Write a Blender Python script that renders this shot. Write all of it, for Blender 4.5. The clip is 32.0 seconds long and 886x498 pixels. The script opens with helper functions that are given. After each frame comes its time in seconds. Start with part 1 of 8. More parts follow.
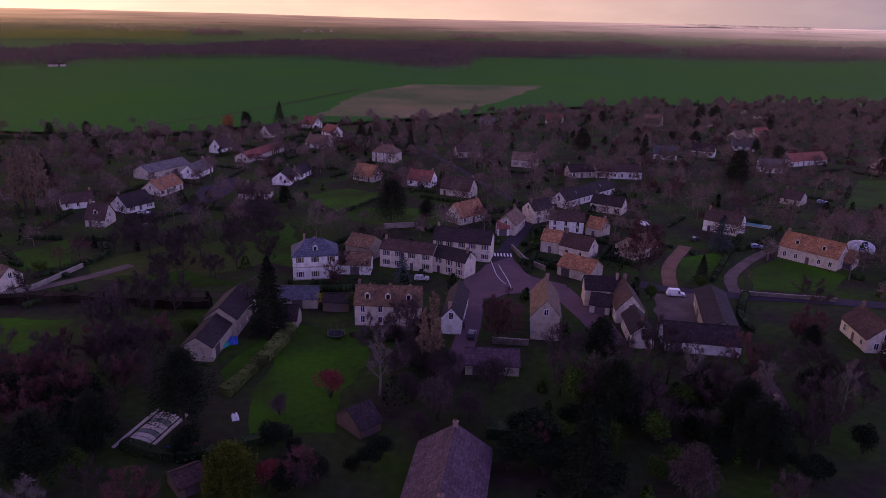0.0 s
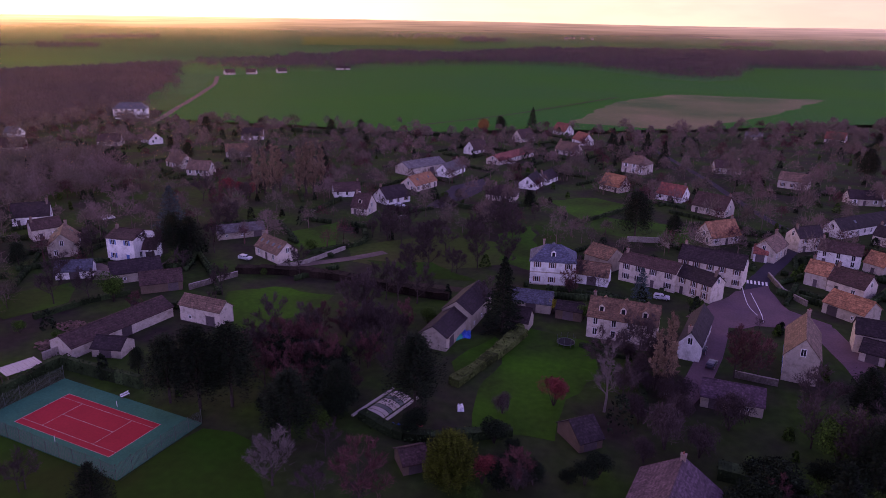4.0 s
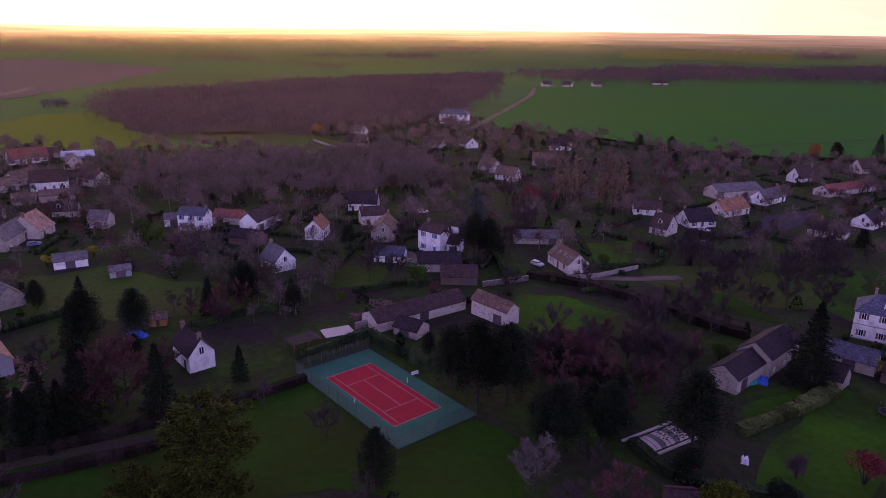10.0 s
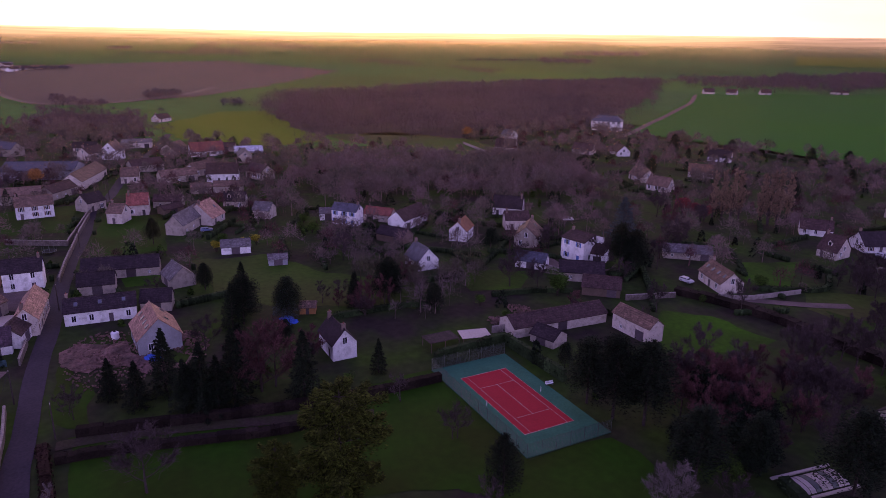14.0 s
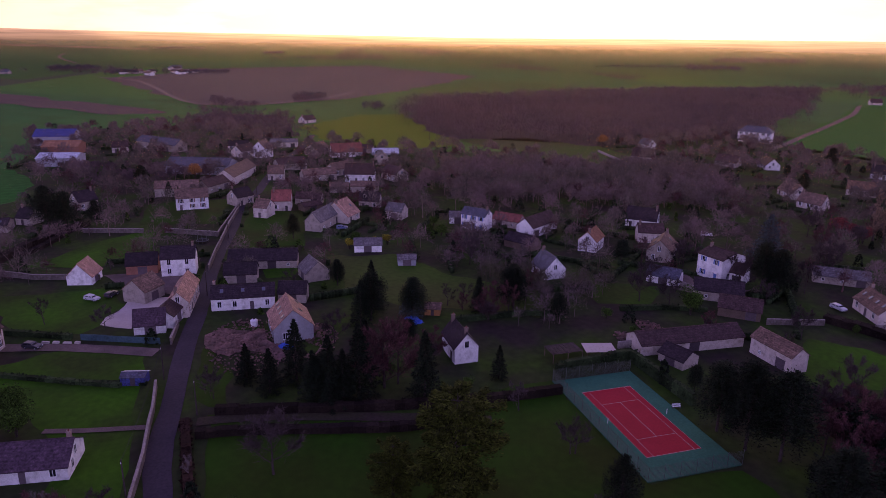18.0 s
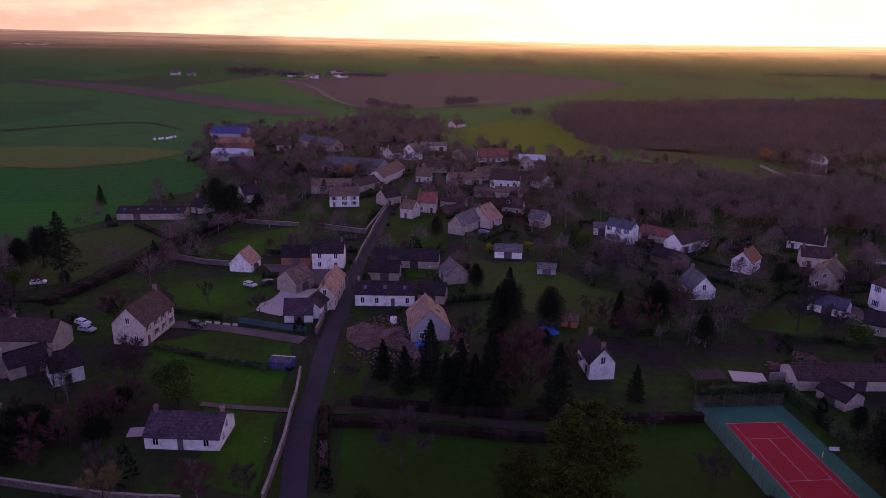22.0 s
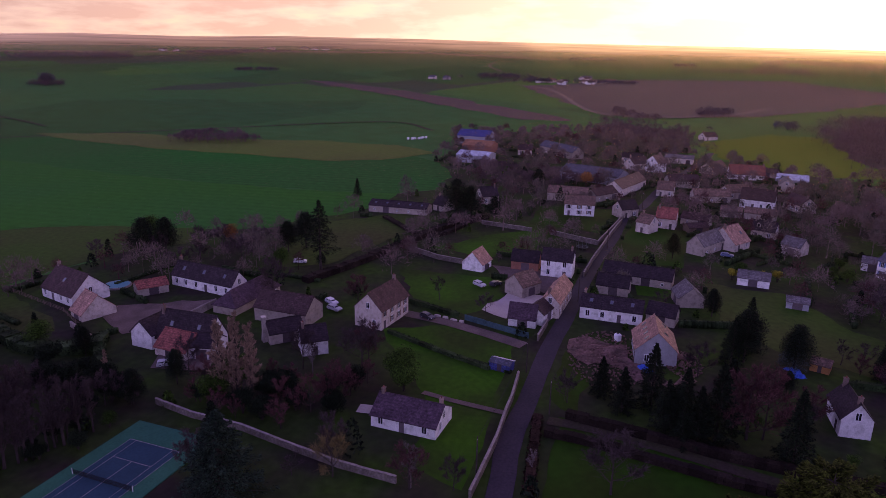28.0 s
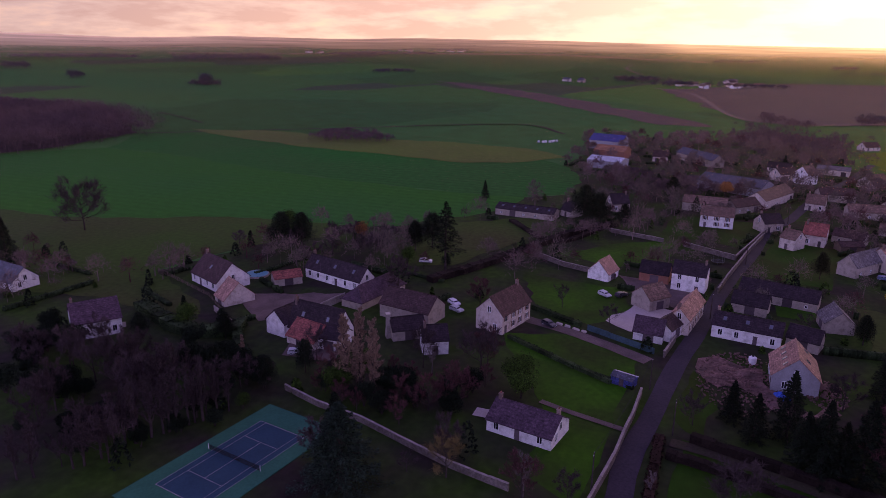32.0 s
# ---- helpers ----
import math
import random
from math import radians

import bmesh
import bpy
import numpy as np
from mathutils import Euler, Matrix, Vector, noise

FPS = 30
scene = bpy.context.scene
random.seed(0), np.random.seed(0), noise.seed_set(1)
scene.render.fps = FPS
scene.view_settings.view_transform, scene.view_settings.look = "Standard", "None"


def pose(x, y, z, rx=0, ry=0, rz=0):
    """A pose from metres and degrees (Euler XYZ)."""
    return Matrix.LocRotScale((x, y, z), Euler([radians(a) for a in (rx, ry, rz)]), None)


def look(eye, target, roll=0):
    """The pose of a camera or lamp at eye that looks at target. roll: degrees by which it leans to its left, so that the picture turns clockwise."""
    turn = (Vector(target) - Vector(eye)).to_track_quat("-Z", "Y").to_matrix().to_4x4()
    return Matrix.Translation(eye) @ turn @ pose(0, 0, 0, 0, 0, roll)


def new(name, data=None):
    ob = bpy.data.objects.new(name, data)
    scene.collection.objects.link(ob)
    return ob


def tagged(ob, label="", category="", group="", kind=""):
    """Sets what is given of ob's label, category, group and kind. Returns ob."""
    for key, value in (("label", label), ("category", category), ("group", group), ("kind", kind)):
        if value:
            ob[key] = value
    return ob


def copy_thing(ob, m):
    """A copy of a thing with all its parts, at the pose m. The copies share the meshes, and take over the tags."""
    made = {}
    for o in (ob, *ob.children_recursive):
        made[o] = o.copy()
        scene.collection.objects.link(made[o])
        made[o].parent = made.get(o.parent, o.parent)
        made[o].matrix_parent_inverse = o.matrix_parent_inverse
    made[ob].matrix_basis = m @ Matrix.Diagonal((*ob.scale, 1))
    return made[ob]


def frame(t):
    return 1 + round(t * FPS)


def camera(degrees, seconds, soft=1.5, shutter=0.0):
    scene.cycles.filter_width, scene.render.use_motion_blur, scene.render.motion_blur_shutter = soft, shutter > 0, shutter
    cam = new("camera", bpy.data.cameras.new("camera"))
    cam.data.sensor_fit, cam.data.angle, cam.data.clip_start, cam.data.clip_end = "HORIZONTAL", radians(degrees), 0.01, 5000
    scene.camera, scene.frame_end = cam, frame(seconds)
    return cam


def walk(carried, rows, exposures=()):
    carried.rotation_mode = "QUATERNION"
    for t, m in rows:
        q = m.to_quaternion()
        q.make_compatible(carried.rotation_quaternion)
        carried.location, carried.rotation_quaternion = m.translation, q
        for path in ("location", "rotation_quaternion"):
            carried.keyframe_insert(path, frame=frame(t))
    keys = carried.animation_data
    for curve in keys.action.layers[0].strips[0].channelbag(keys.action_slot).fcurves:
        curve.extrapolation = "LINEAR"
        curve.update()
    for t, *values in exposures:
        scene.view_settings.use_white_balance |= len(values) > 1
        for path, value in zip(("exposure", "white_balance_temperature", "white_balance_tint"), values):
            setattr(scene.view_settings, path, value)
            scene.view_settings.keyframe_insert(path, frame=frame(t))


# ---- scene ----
cam = camera(64.89, 32.0, soft=0.6)
# seconds, eye, yaw to the left, pitch and lean to the right
ROWS = [
    (0, 1.20, -1.88, 69.94, 0.00, -18.21, -1.48),
    (0.5, 1.17, -1.80, 69.89, 2.16, -18.22, -1.40),
    (1, 1.14, -1.72, 69.85, 4.41, -18.21, -1.33),
    (1.5, 1.11, -1.64, 69.81, 7.06, -18.20, -1.25),
    (2, 1.07, -1.57, 69.77, 9.78, -18.19, -1.17),
    (2.5, 1.04, -1.49, 69.73, 12.26, -18.17, -1.11),
    (3, 1.00, -1.42, 69.69, 14.86, -18.16, -1.11),
    (3.5, 0.97, -1.35, 69.66, 17.64, -18.11, -1.13),
    (5.5, 0.83, -1.07, 69.54, 28.18, -17.92, -1.09),
    (6, 0.79, -1.01, 69.52, 30.45, -17.85, -1.06),
    (6.5, 0.76, -0.95, 69.50, 32.50, -17.78, -1.08),
    (7, 0.72, -0.88, 69.48, 34.52, -17.71, -1.07),
    (7.5, 0.68, -0.82, 69.46, 36.55, -17.64, -1.06),
    (8, 0.65, -0.76, 69.44, 38.53, -17.60, -1.06),
    (8.5, 0.61, -0.71, 69.43, 40.38, -17.57, -1.03),
    (9, 0.57, -0.65, 69.42, 42.13, -17.53, -1.00),
    (9.5, 0.53, -0.59, 69.41, 43.73, -17.50, -1.02),
    (10, 0.49, -0.54, 69.40, 45.28, -17.47, -1.04),
    (10.5, 0.45, -0.49, 69.39, 46.86, -17.44, -1.04),
    (11, 0.41, -0.44, 69.39, 48.45, -17.42, -1.05),
    (11.5, 0.37, -0.39, 69.39, 49.95, -17.39, -1.06),
    (12, 0.33, -0.34, 69.39, 51.36, -17.39, -1.07),
    (12.5, 0.29, -0.29, 69.39, 52.88, -17.39, -1.04),
    (13, 0.25, -0.24, 69.40, 54.41, -17.37, -1.02),
    (13.5, 0.21, -0.20, 69.40, 55.98, -17.34, -1.00),
    (14, 0.17, -0.16, 69.41, 57.50, -17.32, -1.00),
    (14.5, 0.13, -0.12, 69.42, 58.90, -17.30, -1.00),
    (16.5, -0.04, 0.04, 69.49, 64.33, -17.15, -0.91),
    (17, -0.09, 0.07, 69.51, 65.76, -17.13, -0.91),
    (17.5, -0.13, 0.10, 69.53, 67.13, -17.11, -0.93),
    (18, -0.18, 0.14, 69.56, 68.44, -17.06, -0.90),
    (18.5, -0.22, 0.17, 69.58, 69.86, -17.03, -0.93),
    (19, -0.27, 0.19, 69.61, 71.38, -17.01, -0.94),
    (19.5, -0.31, 0.22, 69.64, 72.92, -16.98, -0.94),
    (20, -0.36, 0.25, 69.68, 74.46, -16.94, -0.96),
    (20.5, -0.40, 0.27, 69.71, 75.96, -16.92, -0.99),
    (21, -0.45, 0.30, 69.75, 77.45, -16.89, -1.00),
    (21.5, -0.50, 0.32, 69.79, 78.95, -16.84, -1.01),
    (22, -0.54, 0.34, 69.83, 80.49, -16.81, -1.02),
    (22.5, -0.59, 0.36, 69.88, 81.98, -16.81, -1.03),
    (23, -0.64, 0.38, 69.92, 83.46, -16.79, -1.05),
    (23.5, -0.69, 0.39, 69.97, 85.01, -16.78, -1.04),
    (24, -0.74, 0.41, 70.02, 86.88, -16.78, -1.03),
    (24.5, -0.78, 0.42, 70.07, 88.96, -16.77, -1.03),
    (25, -0.83, 0.43, 70.13, 91.04, -16.75, -1.06),
    (25.5, -0.88, 0.45, 70.18, 92.89, -16.77, -1.09),
    (26, -0.93, 0.46, 70.24, 94.47, -16.78, -1.11),
    (26.5, -0.98, 0.46, 70.30, 95.92, -16.76, -1.09),
    (28.5, -1.19, 0.48, 70.56, 101.48, -16.68, -1.01),
    (29, -1.24, 0.48, 70.63, 102.84, -16.68, -0.98),
    (29.5, -1.29, 0.48, 70.70, 104.14, -16.67, -0.97),
    (30, -1.35, 0.48, 70.78, 105.47, -16.66, -0.94),
    (30.5, -1.40, 0.48, 70.85, 106.76, -16.66, -0.90),
    (31, -1.45, 0.48, 70.93, 108.10, -16.68, -0.85),
    (31.5, -1.51, 0.47, 71.01, 109.43, -16.70, -0.84),
    (32, -1.56, 0.46, 71.10, 110.80, -16.72, -0.85),
]
EXPOSURE, TINT, SKY, SUN = 0.1, 24.0, 0.03, 0.5
STOPS = [(0.0, 0.23), (1.5, 0.43), (3.0, 0.63), (5.0, 0.75), (7.0, 0.68), (13.0, 0.56), (14.5, 0.56), (17.0, 0.46), (19.0, 0.24), (23.0, 0.06), (26.0, 0.23), (30.0, 0.26), (32.0, 0.23)]
LOW, MID, HIGH, GLOW = (0.92, 0.62, 0.43), (0.78, 0.54, 0.43), (0.16, 0.128, 0.395), (1.1, 0.80, 0.46)
DIM, EAST_FILL = (0.21, 0.19, 0.255), (1.3, 1.18, 2.1)
# opacity by distance, and tint, of the sheet that imitates far haze
HAZE_RAMP = [(0.04, 0.002), (0.06, 0.007), (0.1, 0.012), (0.2, 0.018), (0.3, 0.055), (0.38, 0.14), (0.46, 0.31), (0.56, 0.54), (0.7, 0.72), (0.85, 0.85), (1.0, 0.9)]
HAZE_COLOUR = (1.0, 0.77, 0.47)
walk(cam, [(t, look((x, y, z), Vector((x, y, z)) + Vector((-math.sin(radians(yaw)) * math.cos(radians(pitch)),
      math.cos(radians(yaw)) * math.cos(radians(pitch)), math.sin(radians(pitch)))), -lean))
           for t, x, y, z, yaw, pitch, lean in ROWS],
     [(t, EXPOSURE + s, 6500, TINT) for t, s in STOPS])

# ---- sky and light: sunset haze low in the west-north-west, dull overcast elsewhere, fill band added in the east ----
SUN_YAW, SUN_UP = 63.5, 3.0
world = bpy.data.worlds.new("dusk_sky")
scene.world = world
world.use_nodes = True
wn, wl = world.node_tree.nodes, world.node_tree.links
sky = wn.new("ShaderNodeTexSky")
sky.sky_type, sky.sun_disc = "NISHITA", False
sky.sun_elevation, sky.sun_rotation = radians(SUN_UP), radians(-SUN_YAW)
sky.air_density, sky.dust_density, sky.ozone_density = 1.2, 4.0, 2.0
# the clear sunset sky shows weakly through an overcast that is pink low down and lavender above, and glows round the hidden sun
coord, parts = wn.new("ShaderNodeTexCoord"), wn.new("ShaderNodeSeparateXYZ")
wl.new(coord.outputs["Generated"], parts.inputs[0])
cover = wn.new("ShaderNodeValToRGB")
cover.color_ramp.elements[0].position, cover.color_ramp.elements[0].color = 0.0, (*LOW, 1)
cover.color_ramp.elements[1].position, cover.color_ramp.elements[1].color = 1.0, (*HIGH, 1)
for at, col in ((0.07, MID), (0.30, HIGH)):
    e = cover.color_ramp.elements.new(at)
    e.color = (*col, 1)
wl.new(parts.outputs["Z"], cover.inputs[0])
# dim at the eastern skyline; the bright band above it is added to lift facades
east = wn.new("ShaderNodeValToRGB")
east.color_ramp.elements[0].position, east.color_ramp.elements[0].color = 0.06, (*DIM, 1)
east.color_ramp.elements[1].position, east.color_ramp.elements[1].color = 0.60, (*HIGH, 1)
east.color_ramp.elements.new(0.17).color = (*EAST_FILL, 1)
wl.new(parts.outputs["Z"], east.inputs[0])
toward = wn.new("ShaderNodeVectorMath")
toward.operation = "DOT_PRODUCT"
toward.inputs[1].default_value = (-math.sin(radians(SUN_YAW)) * 0.999, math.cos(radians(SUN_YAW)) * 0.999, 0.035)
wl.new(coord.outputs["Generated"], toward.inputs[0])
side, sides = wn.new("ShaderNodeMapRange"), wn.new("ShaderNodeMix")
side.inputs["From Min"].default_value, side.inputs["From Max"].default_value = -0.22, 0.55
sides.data_type = "RGBA"
wl.new(toward.outputs["Value"], side.inputs["Value"])
wl.new(side.outputs[0], sides.inputs[0])
wl.new(east.outputs[0], sides.inputs[6])
wl.new(cover.outputs[0], sides.inputs[7])
lobe, power = wn.new("ShaderNodeMapRange"), wn.new("ShaderNodeMath")
lobe.inputs["From Min"].default_value, lobe.inputs["From Max"].default_value = 0.45, 1.0
power.operation, power.inputs[1].default_value = "POWER", 3.0
wl.new(toward.outputs["Value"], lobe.inputs["Value"])
wl.new(lobe.outputs[0], power.inputs[0])
glow = wn.new("ShaderNodeMix")
glow.data_type, glow.inputs[6].default_value, glow.inputs[7].default_value = "RGBA", (0, 0, 0, 1), (*GLOW, 1)
glow.clamp_factor = False
wl.new(power.outputs[0], glow.inputs[0])
stretch, cloud, cloud_level = wn.new("ShaderNodeMapping"), wn.new("ShaderNodeTexNoise"), wn.new("ShaderNodeValToRGB")
stretch.inputs["Scale"].default_value = (4.5, 4.5, 21.0)
cloud.inputs["Scale"].default_value, cloud.inputs["Detail"].default_value, cloud.inputs["Roughness"].default_value = 2.1, 7, 0.55
for e, at, col in zip(cloud_level.color_ramp.elements, (0.42, 0.62), ((0.84, 0.77, 0.79, 1), (1.16, 1.1, 1.02, 1))):
    e.position, e.color = at, col
cloud_level.color_ramp.elements.new(0.53).color = (0.98, 0.96, 0.98, 1)
wl.new(coord.outputs["Generated"], stretch.inputs[0])
wl.new(stretch.outputs[0], cloud.inputs["Vector"])
wl.new(cloud.outputs[0], cloud_level.inputs[0])
# the broken cloud lies to the south-west; elsewhere the sheet is smooth
west, bank, broken = wn.new("ShaderNodeVectorMath"), wn.new("ShaderNodeMapRange"), wn.new("ShaderNodeMix")
west.operation, west.inputs[1].default_value = "DOT_PRODUCT", (-0.91, -0.41, 0.0)
bank.inputs["From Min"].default_value, bank.inputs["From Max"].default_value, bank.inputs["To Min"].default_value = 0.15, 0.75, 0.25
broken.data_type, broken.inputs[6].default_value = "RGBA", (1, 1, 1, 1)
wl.new(coord.outputs["Generated"], west.inputs[0])
wl.new(west.outputs["Value"], bank.inputs["Value"])
wl.new(bank.outputs[0], broken.inputs[0])
wl.new(cloud_level.outputs[0], broken.inputs[7])


def joined(kind, one, two):
    m = wn.new("ShaderNodeMix")
    m.data_type, m.blend_type, m.inputs[0].default_value = "RGBA", kind, 1.0
    wl.new(one, m.inputs[6])
    wl.new(two, m.inputs[7])
    return m.outputs[2]


clear = wn.new("ShaderNodeMix")
clear.data_type, clear.blend_type, clear.inputs[0].default_value = "RGBA", "MULTIPLY", 1.0
clear.inputs[7].default_value = (SKY, SKY, SKY, 1)
wl.new(sky.outputs[0], clear.inputs[6])
total = joined("ADD", joined("ADD", joined("MULTIPLY", sides.outputs[2], broken.outputs[2]), glow.outputs[2]), clear.outputs[2])
wl.new(total, wn["Background"].inputs[0])
wn["Background"].inputs[1].default_value = 1.0
sun = new("sun", bpy.data.lights.new("sun", "SUN"))
sun.data.energy, sun.data.angle, sun.data.color = SUN, radians(60), (1.0, 0.72, 0.45)
sun_dir = Vector((-math.sin(radians(SUN_YAW)) * math.cos(radians(6)), math.cos(radians(SUN_YAW)) * math.cos(radians(6)), math.sin(radians(6))))
sun.matrix_world = look((0, 0, 300), Vector((0, 0, 300)) - sun_dir)

# ---- materials ----
M = {}


def material(name, colour, rough=0.85, vary=0.3, scale=0.5, fine=6.0, bump=0.3, second=None, per_object=0.0, metal=0.0, tiles=0.0, stain=0.0, rows=0.0, spec=0.08, mosaic=False, sheen=None, leafy=0.0):
    """A surface with grain at two scales; second: a colour that the coarse noise blends in; tiles: course height on a roof; rows: drill rows on a field."""
    m = bpy.data.materials.new(name)
    m.use_nodes = True
    n, l = m.node_tree.nodes, m.node_tree.links
    b = n["Principled BSDF"]
    b.inputs["Roughness"].default_value, b.inputs["Metallic"].default_value = rough, metal
    b.inputs["Specular IOR Level"].default_value = spec
    if sheen:
        # waxy blades: a weak broad gloss in the colour of the grass
        gloss, waxy = n.new("ShaderNodeBsdfGlossy"), n.new("ShaderNodeMixShader")
        gloss.inputs["Color"].default_value, gloss.inputs["Roughness"].default_value = (*sheen, 1), 0.6
        b.inputs["Specular IOR Level"].default_value, waxy.inputs[0].default_value = 0.0, spec * 0.2
        l.new(b.outputs[0], waxy.inputs[1])
        l.new(gloss.outputs[0], waxy.inputs[2])
        l.new(waxy.outputs[0], n["Material Output"].inputs["Surface"])
    co = n.new("ShaderNodeTexCoord")
    coarse, grain = n.new("ShaderNodeTexNoise"), n.new("ShaderNodeTexNoise")
    coarse.inputs["Scale"].default_value, coarse.inputs["Detail"].default_value = scale, 5
    grain.inputs["Scale"].default_value, grain.inputs["Detail"].default_value = fine, 4
    for t in (coarse, grain):
        l.new(co.outputs["Object"], t.inputs["Vector"])
    ramp = n.new("ShaderNodeMapRange")
    ramp.inputs["From Min"].default_value, ramp.inputs["From Max"].default_value = 0.35, 0.65
    l.new(coarse.outputs[0], ramp.inputs["Value"])
    blend = n.new("ShaderNodeMix")
    blend.data_type = "RGBA"
    dark = tuple(c * (1 - vary) for c in colour)
    blend.inputs[6].default_value = (*colour, 1)
    blend.inputs[7].default_value = (*(second or dark), 1)
    l.new(ramp.outputs[0], blend.inputs[0])
    value = n.new("ShaderNodeMapRange")
    value.inputs["From Min"].default_value, value.inputs["From Max"].default_value = 0.25, 0.75
    value.inputs["To Min"].default_value, value.inputs["To Max"].default_value = 1 - vary, 1 + vary
    l.new(grain.outputs[0], value.inputs["Value"])
    level = value.outputs[0]
    if per_object:
        info, spread, both = n.new("ShaderNodeObjectInfo"), n.new("ShaderNodeMapRange"), n.new("ShaderNodeMath")
        spread.inputs["To Min"].default_value, spread.inputs["To Max"].default_value = 1 - per_object, 1 + per_object
        both.operation = "MULTIPLY"
        l.new(info.outputs["Random"], spread.inputs["Value"])
        l.new(spread.outputs[0], both.inputs[0])
        l.new(level, both.inputs[1])
        level = both.outputs[0]
    if leafy:
        leaf, spread3, both4 = n.new("ShaderNodeNewGeometry"), n.new("ShaderNodeMapRange"), n.new("ShaderNodeMath")
        spread3.inputs["To Min"].default_value, spread3.inputs["To Max"].default_value = 1 - leafy, 1 + leafy
        both4.operation = "MULTIPLY"
        l.new(leaf.outputs["Random Per Island"], spread3.inputs["Value"])
        l.new(spread3.outputs[0], both4.inputs[0])
        l.new(level, both4.inputs[1])
        level = both4.outputs[0]
    height = grain.outputs[0]
    if tiles:
        lichen, spread2, both3 = n.new("ShaderNodeTexNoise"), n.new("ShaderNodeMapRange"), n.new("ShaderNodeMath")
        lichen.inputs["Scale"].default_value, lichen.inputs["Detail"].default_value, lichen.inputs["Roughness"].default_value = 1.3, 6, 0.7
        spread2.inputs["From Min"].default_value, spread2.inputs["From Max"].default_value = 0.3, 0.7
        spread2.inputs["To Min"].default_value, spread2.inputs["To Max"].default_value = 0.5, 1.5
        both3.operation = "MULTIPLY"
        l.new(co.outputs["Object"], lichen.inputs["Vector"])
        l.new(lichen.outputs[0], spread2.inputs["Value"])
        l.new(spread2.outputs[0], both3.inputs[0])
        l.new(level, both3.inputs[1])
        level = both3.outputs[0]
    if tiles or rows:
        wave = n.new("ShaderNodeTexWave")
        wave.bands_direction = "Z" if tiles else "X"
        wave.inputs["Scale"].default_value = 0.314 / (tiles or rows)
        wave.inputs["Distortion"].default_value = 0.6 if tiles else 1.5
        l.new(co.outputs["Object"], wave.inputs["Vector"])
        shade, both2 = n.new("ShaderNodeMapRange"), n.new("ShaderNodeMath")
        shade.inputs["To Min"].default_value, shade.inputs["To Max"].default_value = (0.86, 1.06) if tiles else (0.93, 1.05)
        both2.operation = "MULTIPLY"
        l.new(wave.outputs["Fac"], shade.inputs["Value"])
        l.new(shade.outputs[0], both2.inputs[0])
        l.new(level, both2.inputs[1])
        level = both2.outputs[0]
    mul = n.new("ShaderNodeMix")
    mul.data_type, mul.blend_type = "RGBA", "MULTIPLY"
    mul.inputs[0].default_value = 1
    l.new(blend.outputs[2], mul.inputs[6])
    l.new(level, mul.inputs[7])
    last = mul.outputs[2]
    if mosaic:
        plots, turn, ramp2, tone = n.new("ShaderNodeTexVoronoi"), n.new("ShaderNodeMapping"), n.new("ShaderNodeValToRGB"), n.new("ShaderNodeMix")
        plots.distance, plots.inputs["Scale"].default_value = "CHEBYCHEV", 0.0022
        turn.inputs["Rotation"].default_value, turn.inputs["Scale"].default_value = (0, 0, 0.5), (1.0, 1.9, 1.0)
        hue = n.new("ShaderNodeSeparateColor")
        stops = ((0.0, (0.8, 1.0, 1.0)), (0.35, (1.15, 1.0, 1.0)), (0.55, (0.7, 0.8, 0.85)), (0.75, (1.5, 1.15, 0.9)), (0.9, (1.1, 0.5, 1.3)))
        ramp2.color_ramp.interpolation = "CONSTANT"
        ramp2.color_ramp.elements[0].color = (0.9, 1.0, 1.0, 1)
        ramp2.color_ramp.elements[1].position, ramp2.color_ramp.elements[1].color = 0.9, (1.1, 0.5, 1.3, 1)
        for at, col in stops[1:4]:
            ramp2.color_ramp.elements.new(at).color = (*col, 1)
        tone.data_type, tone.blend_type, tone.inputs[0].default_value = "RGBA", "MULTIPLY", 1.0
        l.new(co.outputs["Object"], turn.inputs[0])
        l.new(turn.outputs[0], plots.inputs["Vector"])
        l.new(plots.outputs["Color"], hue.inputs[0])
        l.new(hue.outputs[0], ramp2.inputs[0])
        l.new(last, tone.inputs[6])
        l.new(ramp2.outputs[0], tone.inputs[7])
        last = tone.outputs[2]
    if stain:
        spots, cut, wash = n.new("ShaderNodeTexNoise"), n.new("ShaderNodeMapRange"), n.new("ShaderNodeMix")
        spots.inputs["Scale"].default_value, spots.inputs["Detail"].default_value = 0.9, 6
        cut.inputs["From Min"].default_value, cut.inputs["From Max"].default_value, cut.inputs["To Max"].default_value = 0.5, 0.72, stain
        wash.data_type = "RGBA"
        wash.inputs[7].default_value = (0.06, 0.05, 0.036, 1) if tiles else (0.10, 0.085, 0.06, 1)
        l.new(co.outputs["Object"], spots.inputs["Vector"])
        l.new(spots.outputs[0], cut.inputs["Value"])
        l.new(cut.outputs[0], wash.inputs[0])
        l.new(last, wash.inputs[6])
        last = wash.outputs[2]
    l.new(last, b.inputs["Base Color"])
    if bump:
        bp = n.new("ShaderNodeBump")
        bp.inputs["Strength"].default_value, bp.inputs["Distance"].default_value = bump, 0.08
        l.new(height, bp.inputs["Height"])
        l.new(bp.outputs[0], b.inputs["Normal"])
    M[name] = m
    return m


